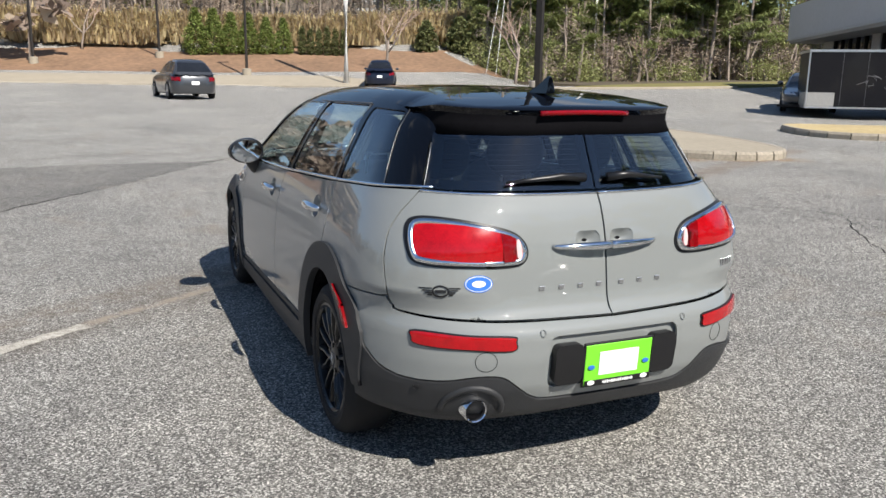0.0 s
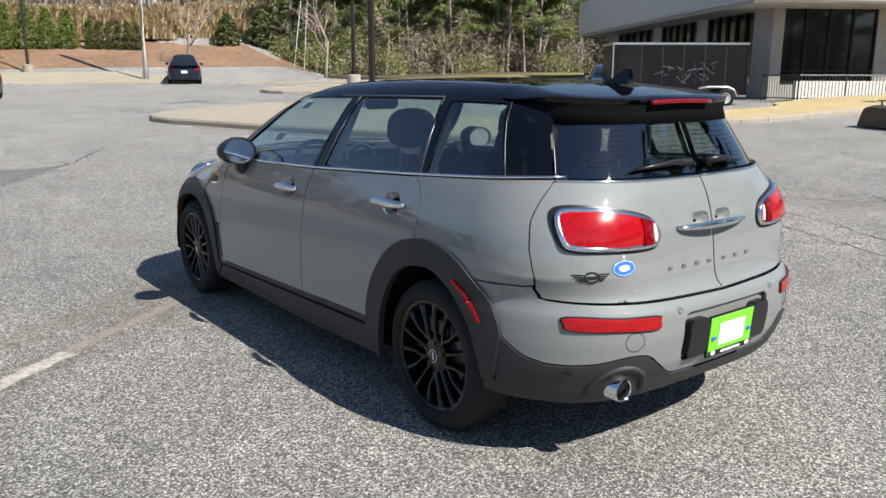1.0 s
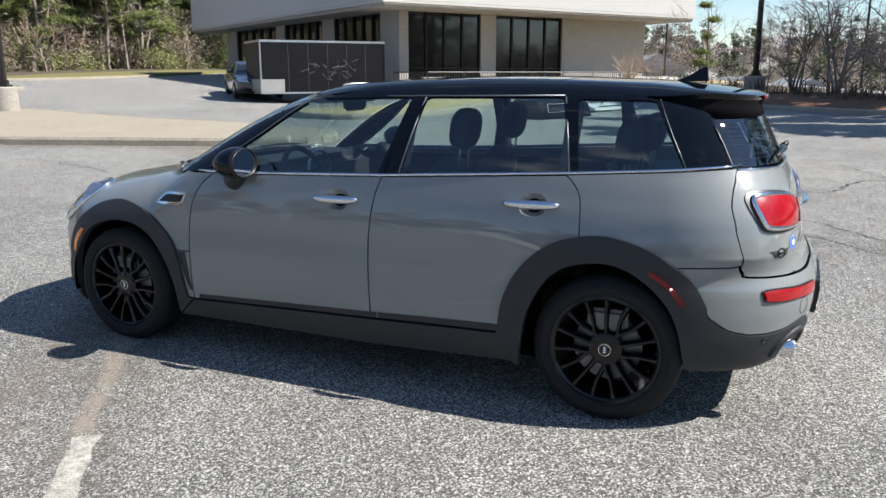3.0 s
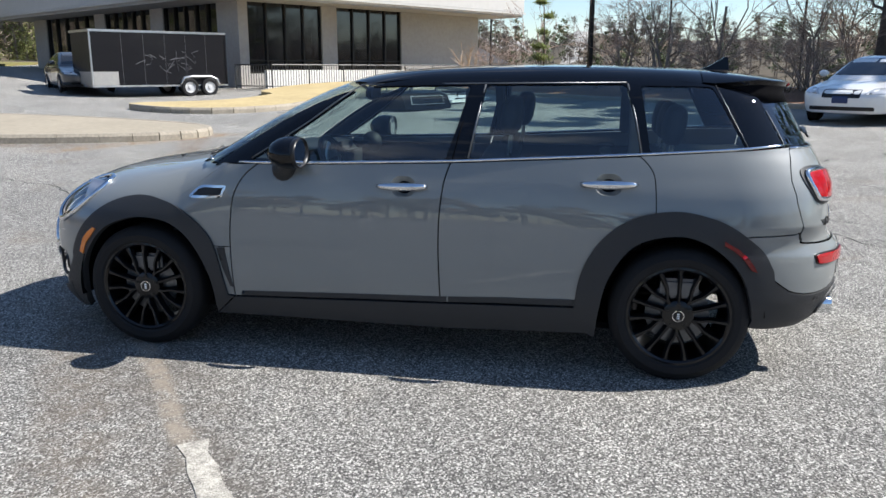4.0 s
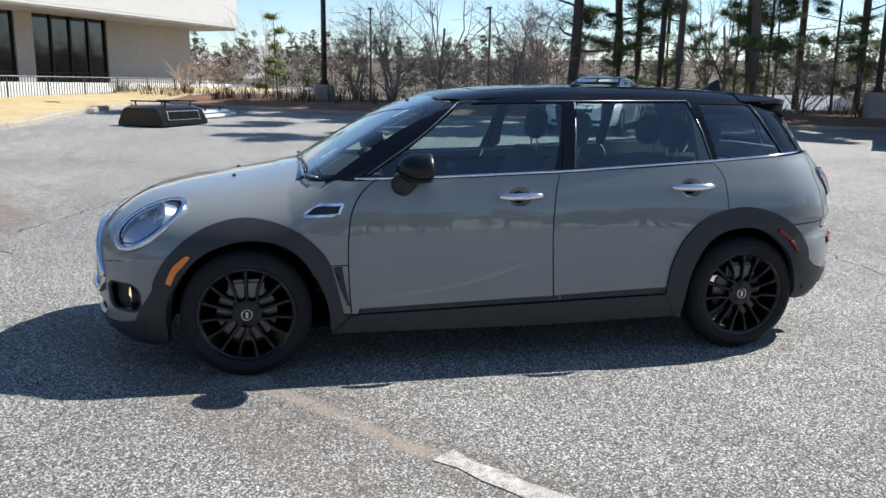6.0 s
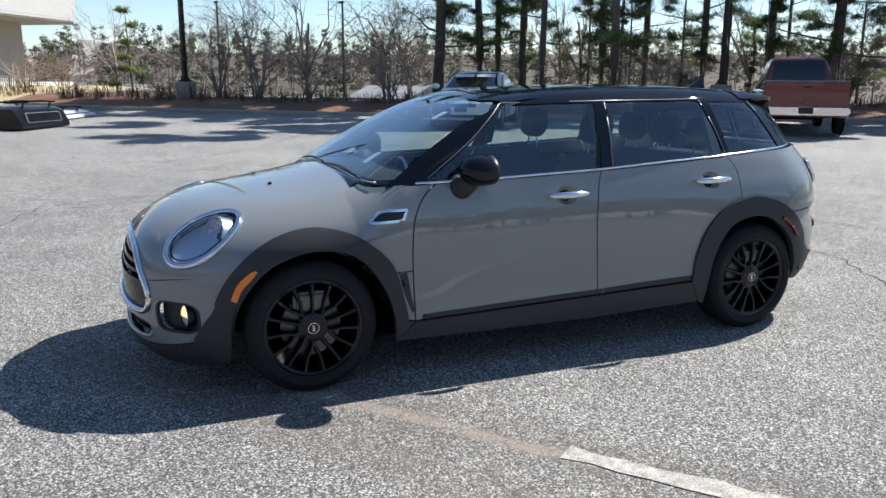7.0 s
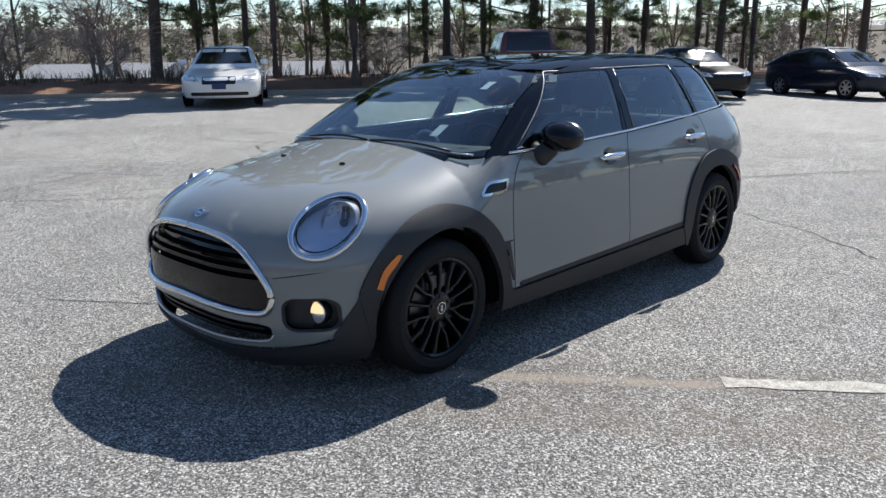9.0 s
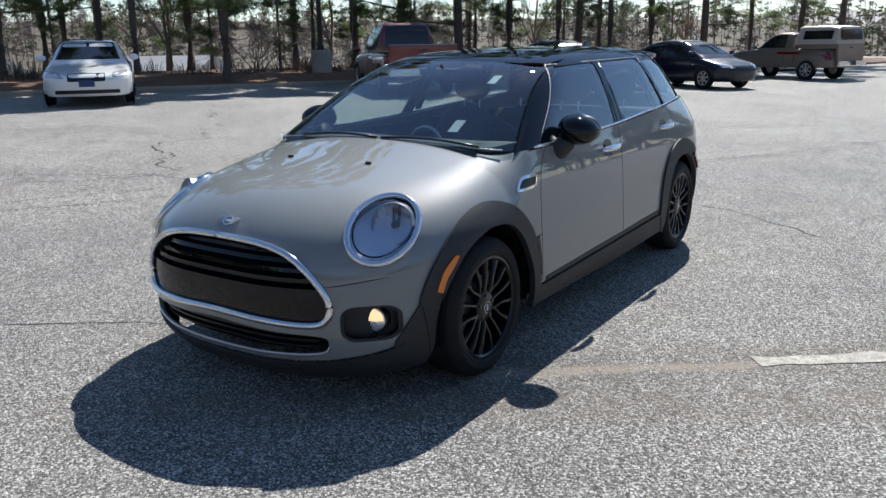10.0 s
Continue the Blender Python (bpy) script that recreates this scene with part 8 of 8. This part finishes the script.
def simple_wheel(parent, at, sx, r, w, rim):
    e = empty("wheel")
    e.parent = parent
    e.matrix_basis = Matrix.Translation(at) @ pose(0, 0, 0, 0, 90 * sx, 0)
    bm = bmesh.new()
    rr, h = r * 0.68, w / 2
    lathe(bm, [(rr, -h), (r - 0.02, -h), (r, -h * 0.7), (r, h * 0.7), (r - 0.02, h), (rr + 0.01, h), (rr, h * 0.85)], 40)
    part("tyre", bm, RUBBER, e, smooth=True, angle=40)
    bm = bmesh.new()
    lathe(bm, [(rr + 0.005, h * 0.9), (rr - 0.015, h * 0.9), (rr - 0.03, h * 0.3), (0.02, h * 0.25)], 32)
    for k in range(7):
        a = 2 * math.pi * k / 7
        box(bm, (rr - 0.03, 0.045, 0.03), (math.cos(a) * rr * 0.5, math.sin(a) * rr * 0.5, h * 0.78), pose(0, 0, 0, 0, 0, math.degrees(a)))
    lathe(bm, [(0.07, h * 0.6), (0.065, h * 0.9), (0.0005, h * 0.92)], 16)
    part("rim", bm, rim, e, smooth=True, angle=35)


def vehicle(name, at, heading, paint, label, length, width, hood, cabin, belt_z, windows, wind, back_glass, wheel_r, axles, low=0.20, rim=None, lamps=True, plate_col=None, tumble=0.45, category="car", cladding=False, grille_z=(0.45, 0.62), tail="lamp"):
    """A parked car; heading in degrees from +y, turning left."""
    e = tagged(empty(name, (at[0], at[1], lz(*at)), heading), label, category)
    S = Shape(length, width, low, hood, cabin, tumble)
    yc = (windows[0][0] + windows[-1][1]) / 2
    body = ball_skin("body", S.F, (0, 0, 0.55), paint, e, zmin=low - 0.02)

    def upper(x, y, z):
        return np.maximum(S.G(x, y, z), (belt_z - 0.12) - z)
    ball_skin("cabin", upper, (0, yc, belt_z + 0.12), paint, e, 96, 48, zmin=belt_z - 0.06)
    sd, fr, bk, tp = Side(), Ends(1, yc), Ends(-1, yc), Top(belt_z)
    for s in (-1, 1):
        for y0, y1, s0, s1 in windows:
            top = lambda y: float(S.cabin(y)) - 0.075
            ln = [(y0 + s0, belt_z + 0.03), (y1 + s1, belt_z + 0.03)]
            ys = np.linspace(y1, y0, 6)
            ln += [(y, max(belt_z + 0.06, top(y) - 0.02)) for y in ys]
            panel("side_window", S.G, sd, ln, WINDARK, e, off=0.006, step=0.12, sx=s)
        for yw in axles:
            bm = bmesh.new()
            R = wheel_r + 0.055
            xx = s * (width / 2 - 0.018)
            pts = [(xx, yw + R * math.cos(a), wheel_r + R * math.sin(a)) for a in np.linspace(-0.15, math.pi + 0.15, 20)]
            tube(bm, pts, 0.03, 6)
            part("arch_lip", bm, CLAD if cladding else paint, e, smooth=True)
            bm = bmesh.new()
            lathe(bm, [(R, -0.02), (R, 0.004), (0.0005, 0.004)], 32, Matrix.Translation((s * (width / 2 - 0.012), yw, wheel_r + 0.01)) @ pose(0, 0, 0, 0, 90 * s, 0))
            part("wheel_well", bm, DARK, e)
            simple_wheel(e, (s * (width / 2 - 0.075), yw, wheel_r), s, wheel_r, 0.2, rim or ALLOY)
        bm = bmesh.new()
        bmesh.ops.create_uvsphere(bm, u_segments=14, v_segments=10, radius=1.0, matrix=Matrix.Translation((s * (width / 2 + 0.09), wind[0] - 0.18, belt_z + 0.07)) @ Matrix.Diagonal((0.11, 0.06, 0.075, 1)))
        part("door_mirror", bm, paint, e, smooth=True)
        for y0, y1, s0, s1 in windows[:2]:
            bm = bmesh.new()
            yy = min(y0, y1) + 0.12
            p = on(S.F, sd, [(yy, belt_z - 0.12)], 0.02, s)[0]
            box(bm, (0.03, 0.18, 0.03), p, bevel=0.01)
            part("door_handle", bm, paint, e)
        for y0, y1, s0, s1 in windows:
            trim("door_seam", S.F, sd, [(min(y0, y1) - 0.05, z) for z in np.linspace(0.36, belt_z - 0.06, 6)], 0.006, DARK, e, off=0.0, sx=s, n=4)
    W = width / 2

    def glass_band(nm, proj, y_of, lab):
        z0, z1, w0, w1 = y_of
        panel(nm, S.G, proj, [(-w0, z0), (w0, z0), (w1, z1), (-w1, z1)], WINDARK, e, off=0.006, step=0.1, label=lab)
    glass_band("windscreen", fr, wind[1], "dark windscreen")
    glass_band("rear_window", bk, back_glass, "dark rear window")
    for s in (-1, 1):
        if lamps:
            hl = [(0.48 * W, 0.60), (0.90 * W, 0.63), (0.93 * W, 0.76), (0.62 * W, 0.72)] if category == "car" else [(0.62 * W, 0.72), (0.92 * W, 0.72), (0.92 * W, 0.92), (0.62 * W, 0.92)]
            panel("headlamp", S.F, Ends(1, 0), hl, material("car_headlamp", (0.6, 0.62, 0.64), 0.12, 0.3, coat=1.0, noise_scale=20.0, noise_amt=0.3), e, off=0.008, step=0.06, sx=s, label="clear headlamp")
        tl = [(0.62 * W, 0.72), (0.95 * W, 0.74), (0.95 * W, 0.92), (0.62 * W, 0.90)] if tail == "lamp" else [(0.86 * W, 0.70), (0.97 * W, 0.70), (0.97 * W, 1.0), (0.86 * W, 1.0)]
        panel("tail_lamp", S.F, Ends(-1, 0), tl, REDLENS, e, off=0.01, step=0.06, sx=s, label="red tail lamp")
    g0, g1 = grille_z
    panel("grille", S.F, Ends(1, 0), rounded(-0.42 * W, 0.42 * W, g0 + 0.08, g1 + 0.08, 0.03), BLACKTRIM, e, off=0.006, step=0.08, label="dark grille")
    panel("lower_grille", S.F, Ends(1, 0), rounded(-0.72 * W, 0.72 * W, 0.27, 0.35, 0.03), BLACKTRIM, e, off=0.006, step=0.08)
    panel("rear_plate", S.F, Ends(-1, 0), [(-0.16, 0.58), (0.16, 0.58), (0.16, 0.72), (-0.16, 0.72)], plate_col or WHITE, e, off=0.012, step=0.08, skirt=0.01)
    if plate_col:
        panel("front_plate", S.F, Ends(1, 0), [(-0.16, 0.42), (0.16, 0.42), (0.16, 0.56), (-0.16, 0.56)], plate_col, e, off=0.014, step=0.08, skirt=0.01, label="dark blue blank plate")
    return e, S


def heading_of(dx_, dy_):
    return math.degrees(math.atan2(-dx_, dy_))


WHITECAR = material("white_car_paint", (0.78, 0.78, 0.76), 0.3, coat=1.0, noise_scale=2.0, noise_amt=0.03)
NAVY = material("dark_navy_paint", (0.010, 0.014, 0.028), 0.3, 0.2, spec=0.2, coat=0.6, noise_scale=3.0, noise_amt=0.15)
BLACKCAR = material("black_car_paint", (0.006, 0.006, 0.008), 0.3, spec=0.2, coat=0.4, noise_scale=3.0, noise_amt=0.2)
GREYCAR = material("dark_grey_car_paint", (0.055, 0.058, 0.064), 0.32, 0.5, coat=1.0, noise_scale=3.0, noise_amt=0.1)
REDPAINT = material("dark_red_paint", (0.12, 0.008, 0.010), 0.3, 0.2, coat=1.0, noise_scale=3.0, noise_amt=0.15)
TANPAINT = material("tan_paint", (0.20, 0.155, 0.12), 0.4, 0.3, coat=0.7, noise_scale=3.0, noise_amt=0.1)
PLATEBLUE = material("dark_blue_plate", (0.02, 0.04, 0.12), 0.4, noise_scale=20.0, noise_amt=0.1)

sedan_hood = [(2.6, 0.55), (2.3, 0.70), (2.0, 0.77), (1.3, 0.90), (0.9, 0.95), (0.2, 0.97), (-1.3, 0.99), (-1.9, 0.98), (-2.3, 0.93), (-2.55, 0.75)]
sedan_cab = [(1.35, 0.78), (1.05, 0.97), (0.35, 1.34), (0.0, 1.42), (-0.5, 1.45), (-1.0, 1.40), (-1.5, 1.20), (-1.95, 0.95), (-2.3, 0.75)]
sw_ = [(0.62, -0.28, 0.25, 0.0), (-0.36, -1.18, 0.0, -0.22)]
vehicle("white_sedan", (15.7, -7.4), heading_of(-0.81, 0.58), WHITECAR, "white four-door saloon backed up to the kerb, sunroof dark", 4.92, 1.83, sedan_hood, sedan_cab, 0.96, sw_, (1.0, (0.99, 1.37, 0.70, 0.56)), (1.0, 1.33, 0.64, 0.52), 0.325, (1.50, -1.33), plate_col=PLATEBLUE)
vehicle("black_sedan", (8.7, -19.2), heading_of(-0.80, 0.60), BLACKCAR, "black four-door saloon backed up to the kerb in tree shade", 4.75, 1.80, sedan_hood, sedan_cab, 0.96, sw_, (1.0, (0.99, 1.37, 0.70, 0.56)), (1.0, 1.33, 0.64, 0.52), 0.32, (1.45, -1.30))
hb_hood = [(2.4, 0.52), (2.1, 0.68), (1.8, 0.78), (1.2, 0.92), (0.9, 0.98), (-1.5, 1.0), (-2.0, 1.0), (-2.3, 0.85)]
hb_cab = [(1.45, 0.80), (1.2, 0.95), (0.4, 1.36), (0.0, 1.45), (-0.6, 1.47), (-1.2, 1.36), (-1.7, 1.16), (-2.1, 0.95)]
vehicle("navy_saloon", (5.5, -22.0), heading_of(-0.90, 0.41), NAVY, "dark navy compact saloon parked facing into the lot", 4.40, 1.72, hb_hood, hb_cab, 0.98, [(0.65, -0.25, 0.28, 0.0), (-0.33, -1.15, 0.0, -0.25)], (1.05, (1.02, 1.40, 0.66, 0.54)), (1.02, 1.33, 0.60, 0.5), 0.31, (1.33, -1.2))
suv_hood = [(2.5, 0.6), (2.3, 0.85), (1.9, 0.98), (1.2, 1.06), (0.9, 1.08), (-1.9, 1.10), (-2.25, 1.08), (-2.45, 0.9)]
suv_cab = [(1.4, 0.9), (1.1, 1.08), (0.35, 1.55), (0.0, 1.64), (-0.8, 1.68), (-1.6, 1.62), (-2.0, 1.38), (-2.35, 1.0)]
suv_w = [(0.60, -0.25, 0.25, 0.0), (-0.33, -1.10, 0.0, 0.0), (-1.18, -1.65, 0.0, -0.1)]
vehicle("grey_suv", (1.6, 33.4), heading_of(-0.13, 0.99), GREYCAR, "dark grey crossover standing in the far lane", 4.78, 1.92, suv_hood, suv_cab, 1.08, suv_w, (1.05, (1.12, 1.56, 0.72, 0.6)), (1.12, 1.50, 0.70, 0.58), 0.36, (1.45, -1.4))
vehicle("dark_suv", (14.4, 43.8), heading_of(0.35, 0.94), NAVY, "small dark blue crossover on the road by the bank", 4.5, 1.82, suv_hood, suv_cab, 1.08, suv_w, (1.05, (1.12, 1.56, 0.70, 0.58)), (1.12, 1.50, 0.68, 0.56), 0.35, (1.4, -1.35))
vehicle("parked_saloon", (22.9, 18.3), heading_of(-0.7, -0.7), GREYCAR, "dark saloon in the shade behind the trailer", 4.75, 1.80, sedan_hood, sedan_cab, 0.96, sw_, (1.0, (0.99, 1.37, 0.70, 0.56)), (1.0, 1.33, 0.64, 0.52), 0.32, (1.45, -1.30))


def pickup(name, at, heading, paint, label, L, W, h, bed_z, cap_mat=None, cab_len=2.2, wheel_r=0.38):
    """A pickup: cab, open bed with its walls, tailgate, bumper; cap_mat puts a hard top on the bed."""
    yb = -L / 2
    hood = [(L / 2 + 0.05, 0.62), (L / 2 - 0.12, 0.95), (L / 2 - 0.6, 1.06), (L / 2 - 1.3, 1.12), (0, 1.14), (yb - 0.1, 1.14)]
    c0 = L / 2 - 1.35
    cab = [(c0 + 0.2, 0.9), (c0, 1.08), (c0 - 0.62, h - 0.10), (c0 - 0.9, h), (c0 - cab_len + 0.25, h), (c0 - cab_len, h - 0.06), (c0 - cab_len - 0.12, 1.2), (c0 - cab_len - 0.16, 0.8)]
    n_win = [(c0 - 0.55, c0 - 1.35, 0.3, 0.0)] + ([(c0 - 1.45, c0 - cab_len + 0.22, 0.0, 0.0)] if cab_len > 1.9 else [])
    e, S = vehicle(name, at, heading, paint, label, L, W, hood, cab, 1.12, n_win, (c0, (1.16, h - 0.12, 0.76, 0.66)), (1.18, h - 0.10, 0.66, 0.60), wheel_r, (L / 2 - 0.95, yb + 1.15), low=0.42, category="pickup truck", tumble=0.30, tail="bar")
    yf = c0 - cab_len - 0.2
    bm = bmesh.new()
    box(bm, (W - 0.34, yf - yb - 0.16, 0.02), (0, (yf + yb) / 2, 1.146))
    part("bed_liner", bm, DARK, e)
    for s in (-1, 1):
        bm = bmesh.new()
        box(bm, (0.13, yf - yb - 0.05, 0.16), (s * (W / 2 - 0.115), (yf + yb) / 2, 1.19), bevel=0.03)
        part("bed_wall", bm, paint, e)
        trim("bed_seam", S.F, Side(), [(yf + 0.05, z) for z in np.linspace(0.5, 1.1, 6)], 0.008, DARK, e, sx=s, n=4)
    bm = bmesh.new()
    box(bm, (W - 0.14, 0.10, 0.62), (0, yb + 0.035, 0.97), bevel=0.03)
    part("tailgate", bm, paint, e)
    bm = bmesh.new()
    box(bm, (0.18, 0.02, 0.05), (0, yb - 0.018, 1.15), bevel=0.008)
    part("tailgate_handle", bm, BLACKTRIM, e)
    bm = bmesh.new()
    box(bm, (W - 0.06, 0.16, 0.18), (0, yb - 0.06, 0.58), bevel=0.04)
    part("rear_bumper", bm, CHROME, e, "chrome step bumper")
    bm = bmesh.new()
    box(bm, (0.32, 0.01, 0.15), (0, yb - 0.145, 0.60))
    part("plate_recess", bm, BLACKTRIM, e)
    bm = bmesh.new()
    tube(bm, [(-W / 2 + 0.08, yb + 0.03, 1.285), (W / 2 - 0.08, yb + 0.03, 1.285)], 0.014, 6)
    part("gate_cap", bm, SATIN, e)
    if cap_mat:
        cap = empty("bed_cap")
        cap.parent = e
        bm = bmesh.new()
        ln = yf - yb
        rows__ = []
        for y, top in ((yf + 0.02, 0.62), (yf - 0.12, 0.66), (yb + 0.45, 0.66), (yb + 0.08, 0.60)):
            w0, w1 = W / 2 - 0.03, W / 2 - 0.20
            sec = [(-w0, 0.0), (-w0 + 0.02, 0.12), (-w1, top - 0.05), (-w1 + 0.08, top), (w1 - 0.08, top), (w1, top - 0.05), (w0 - 0.02, 0.12), (w0, 0.0)]
            off = 0.0
            rows__.append([bm.verts.new((x, y - (0.10 * (0.62 - zz) if y < yb + 0.2 else 0), 1.27 + zz)) for x, zz in sec])
        for r0, r1 in zip(rows__, rows__[1:]):
            for k in range(7):
                bm.faces.new((r0[k], r0[k + 1], r1[k + 1], r1[k]))
        bm.faces.new(rows__[0])
        bm.faces.new(rows__[-1])
        part("shell", bm, cap_mat, cap, "pale fibreglass bed cap", smooth=True, angle=35)
        for s in (-1, 1):
            bm = bmesh.new()
            box(bm, (0.02, ln - 0.5, 0.32), (s * (W / 2 - 0.105), (yf + yb) / 2, 1.60), pose(0, 0, 0, 0, -s * 17, 0), bevel=0.008)
            part("cap_window", bm, WINDARK, cap)
        bm = bmesh.new()
        box(bm, (W - 0.5, 0.02, 0.36), (0, yb + 0.02, 1.60), pose(0, 0, 0, -8, 0, 0), bevel=0.008)
        part("cap_rear_window", bm, WINDARK, cap)
    return e


pickup("red_pickup", (12.0, -15.1), heading_of(0.76, -0.65), REDPAINT, "dark red pickup nosed in to the kerb, tailgate with chrome bumper", 5.7, 2.0, 1.92, 1.2, None, 2.4, 0.39)
pickup("tan_pickup", (3.9, -29.6), heading_of(0.90, -0.41), TANPAINT, "tan pickup with a pale bed cap, nosed in to the kerb", 4.9, 1.78, 1.72, 1.15, material("pale_tan_cap", (0.45, 0.38, 0.32), 0.45, coat=0.5, noise_scale=3.0, noise_amt=0.08), 1.7, 0.35)

# ---- bed caps on the lot ----
def bed_cap(x, y, turn, mat, label, L=1.9, W=1.6, h=0.55):
    e = tagged(empty("truck_bed_cap", (x, y, lz(x, y)), turn), label, "truck cap", group="loose truck caps")
    bm = bmesh.new()
    rows__ = []
    for yy, top in ((-L / 2, h * 0.86), (-L / 2 + 0.25, h), (L / 2 - 0.2, h), (L / 2, h * 0.9)):
        w0, w1 = W / 2, W / 2 - 0.14
        rows__.append([bm.verts.new((px, yy, pz)) for px, pz in [(-w0, 0.02), (-w0, 0.10), (-w1, top - 0.06), (-w1 + 0.1, top), (w1 - 0.1, top), (w1, top - 0.06), (w0, 0.10), (w0, 0.02)]])
    for r0, r1 in zip(rows__, rows__[1:]):
        for k in range(7):
            bm.faces.new((r0[k], r0[k + 1], r1[k + 1], r1[k]))
    bm.faces.new(rows__[0])
    bm.faces.new(rows__[-1])
    part("shell", bm, mat, e, smooth=True, angle=35)
    for s in (-1, 1):
        bm = bmesh.new()
        box(bm, (0.012, L - 0.52, h * 0.46), (s * (W / 2 - 0.055), 0, h * 0.52), pose(0, 0, 0, 0, -s * 16, 0), bevel=0.004)
        part("frame", bm, ALU, e)
        bm = bmesh.new()
        box(bm, (0.016, L - 0.56, h * 0.42), (s * (W / 2 - 0.054), 0, h * 0.52), pose(0, 0, 0, 0, -s * 16, 0), bevel=0.004)
        part("window", bm, WINDARK, e)
    for yy in (-0.5, 0.5):
        bm = bmesh.new()
        tube(bm, [(-W / 2 + 0.08, yy, h + 0.10), (W / 2 - 0.08, yy, h + 0.10)], 0.02, 6)
        for k in (-1, 1):
            tube(bm, [(k * (W / 2 - 0.24), yy, h - 0.03), (k * (W / 2 - 0.2), yy, h + 0.10)], 0.022, 6)
        part("roof_bar", bm, BLACKTRIM, e)
    return e


bed_cap(16.55, 3.95, 60, BLACKCAR, "black truck bed cap with roof bars lying on the asphalt", 1.8, 1.3, 0.50)
bed_cap(20.0, 3.5, 70, WHITECAR, "low white truck bed cover lying on the asphalt", 2.4, 1.5, 0.2)
# far houses down in the valley
for x, y, w, d in ((106, 16, 9, 7), (98, 5, 8, 6), (112, -2, 10, 7), (96, -34, 12, 8), (104, -46, 12, 8), (82, -60, 12, 8)):
    e = tagged(empty("far_house", (x, y, lz(x, y) - 0.3), 20), "pale low house far down in the valley", "house", group="valley houses")
    bm = bmesh.new()
    box(bm, (w, d, 3.2), (0, 0, 1.6))
    part("wall", bm, STUCCO, e)
    bm = bmesh.new()
    vs = [bm.verts.new(v) for v in ((-w / 2 - 0.4, -d / 2 - 0.4, 3.1), (w / 2 + 0.4, -d / 2 - 0.4, 3.1), (w / 2 + 0.4, d / 2 + 0.4, 3.1), (-w / 2 - 0.4, d / 2 + 0.4, 3.1), (-w / 2 - 0.4, 0, 5.0), (w / 2 + 0.4, 0, 5.0))]
    for f in ((0, 1, 5, 4), (2, 3, 4, 5), (0, 4, 3), (1, 2, 5), (0, 3, 2, 1)):
        bm.faces.new([vs[i] for i in f])
    part("roof", bm, material("grey_shingle_roof", (0.30, 0.30, 0.30), 0.9, noise_scale=2.0, noise_amt=0.2), e)
    for k in (-1, 0, 1):
        bm = bmesh.new()
        box(bm, (1.0, 0.06, 1.1), (k * w / 3.4, -d / 2 - 0.02, 1.7))
        part("window", bm, WINDARK, e)
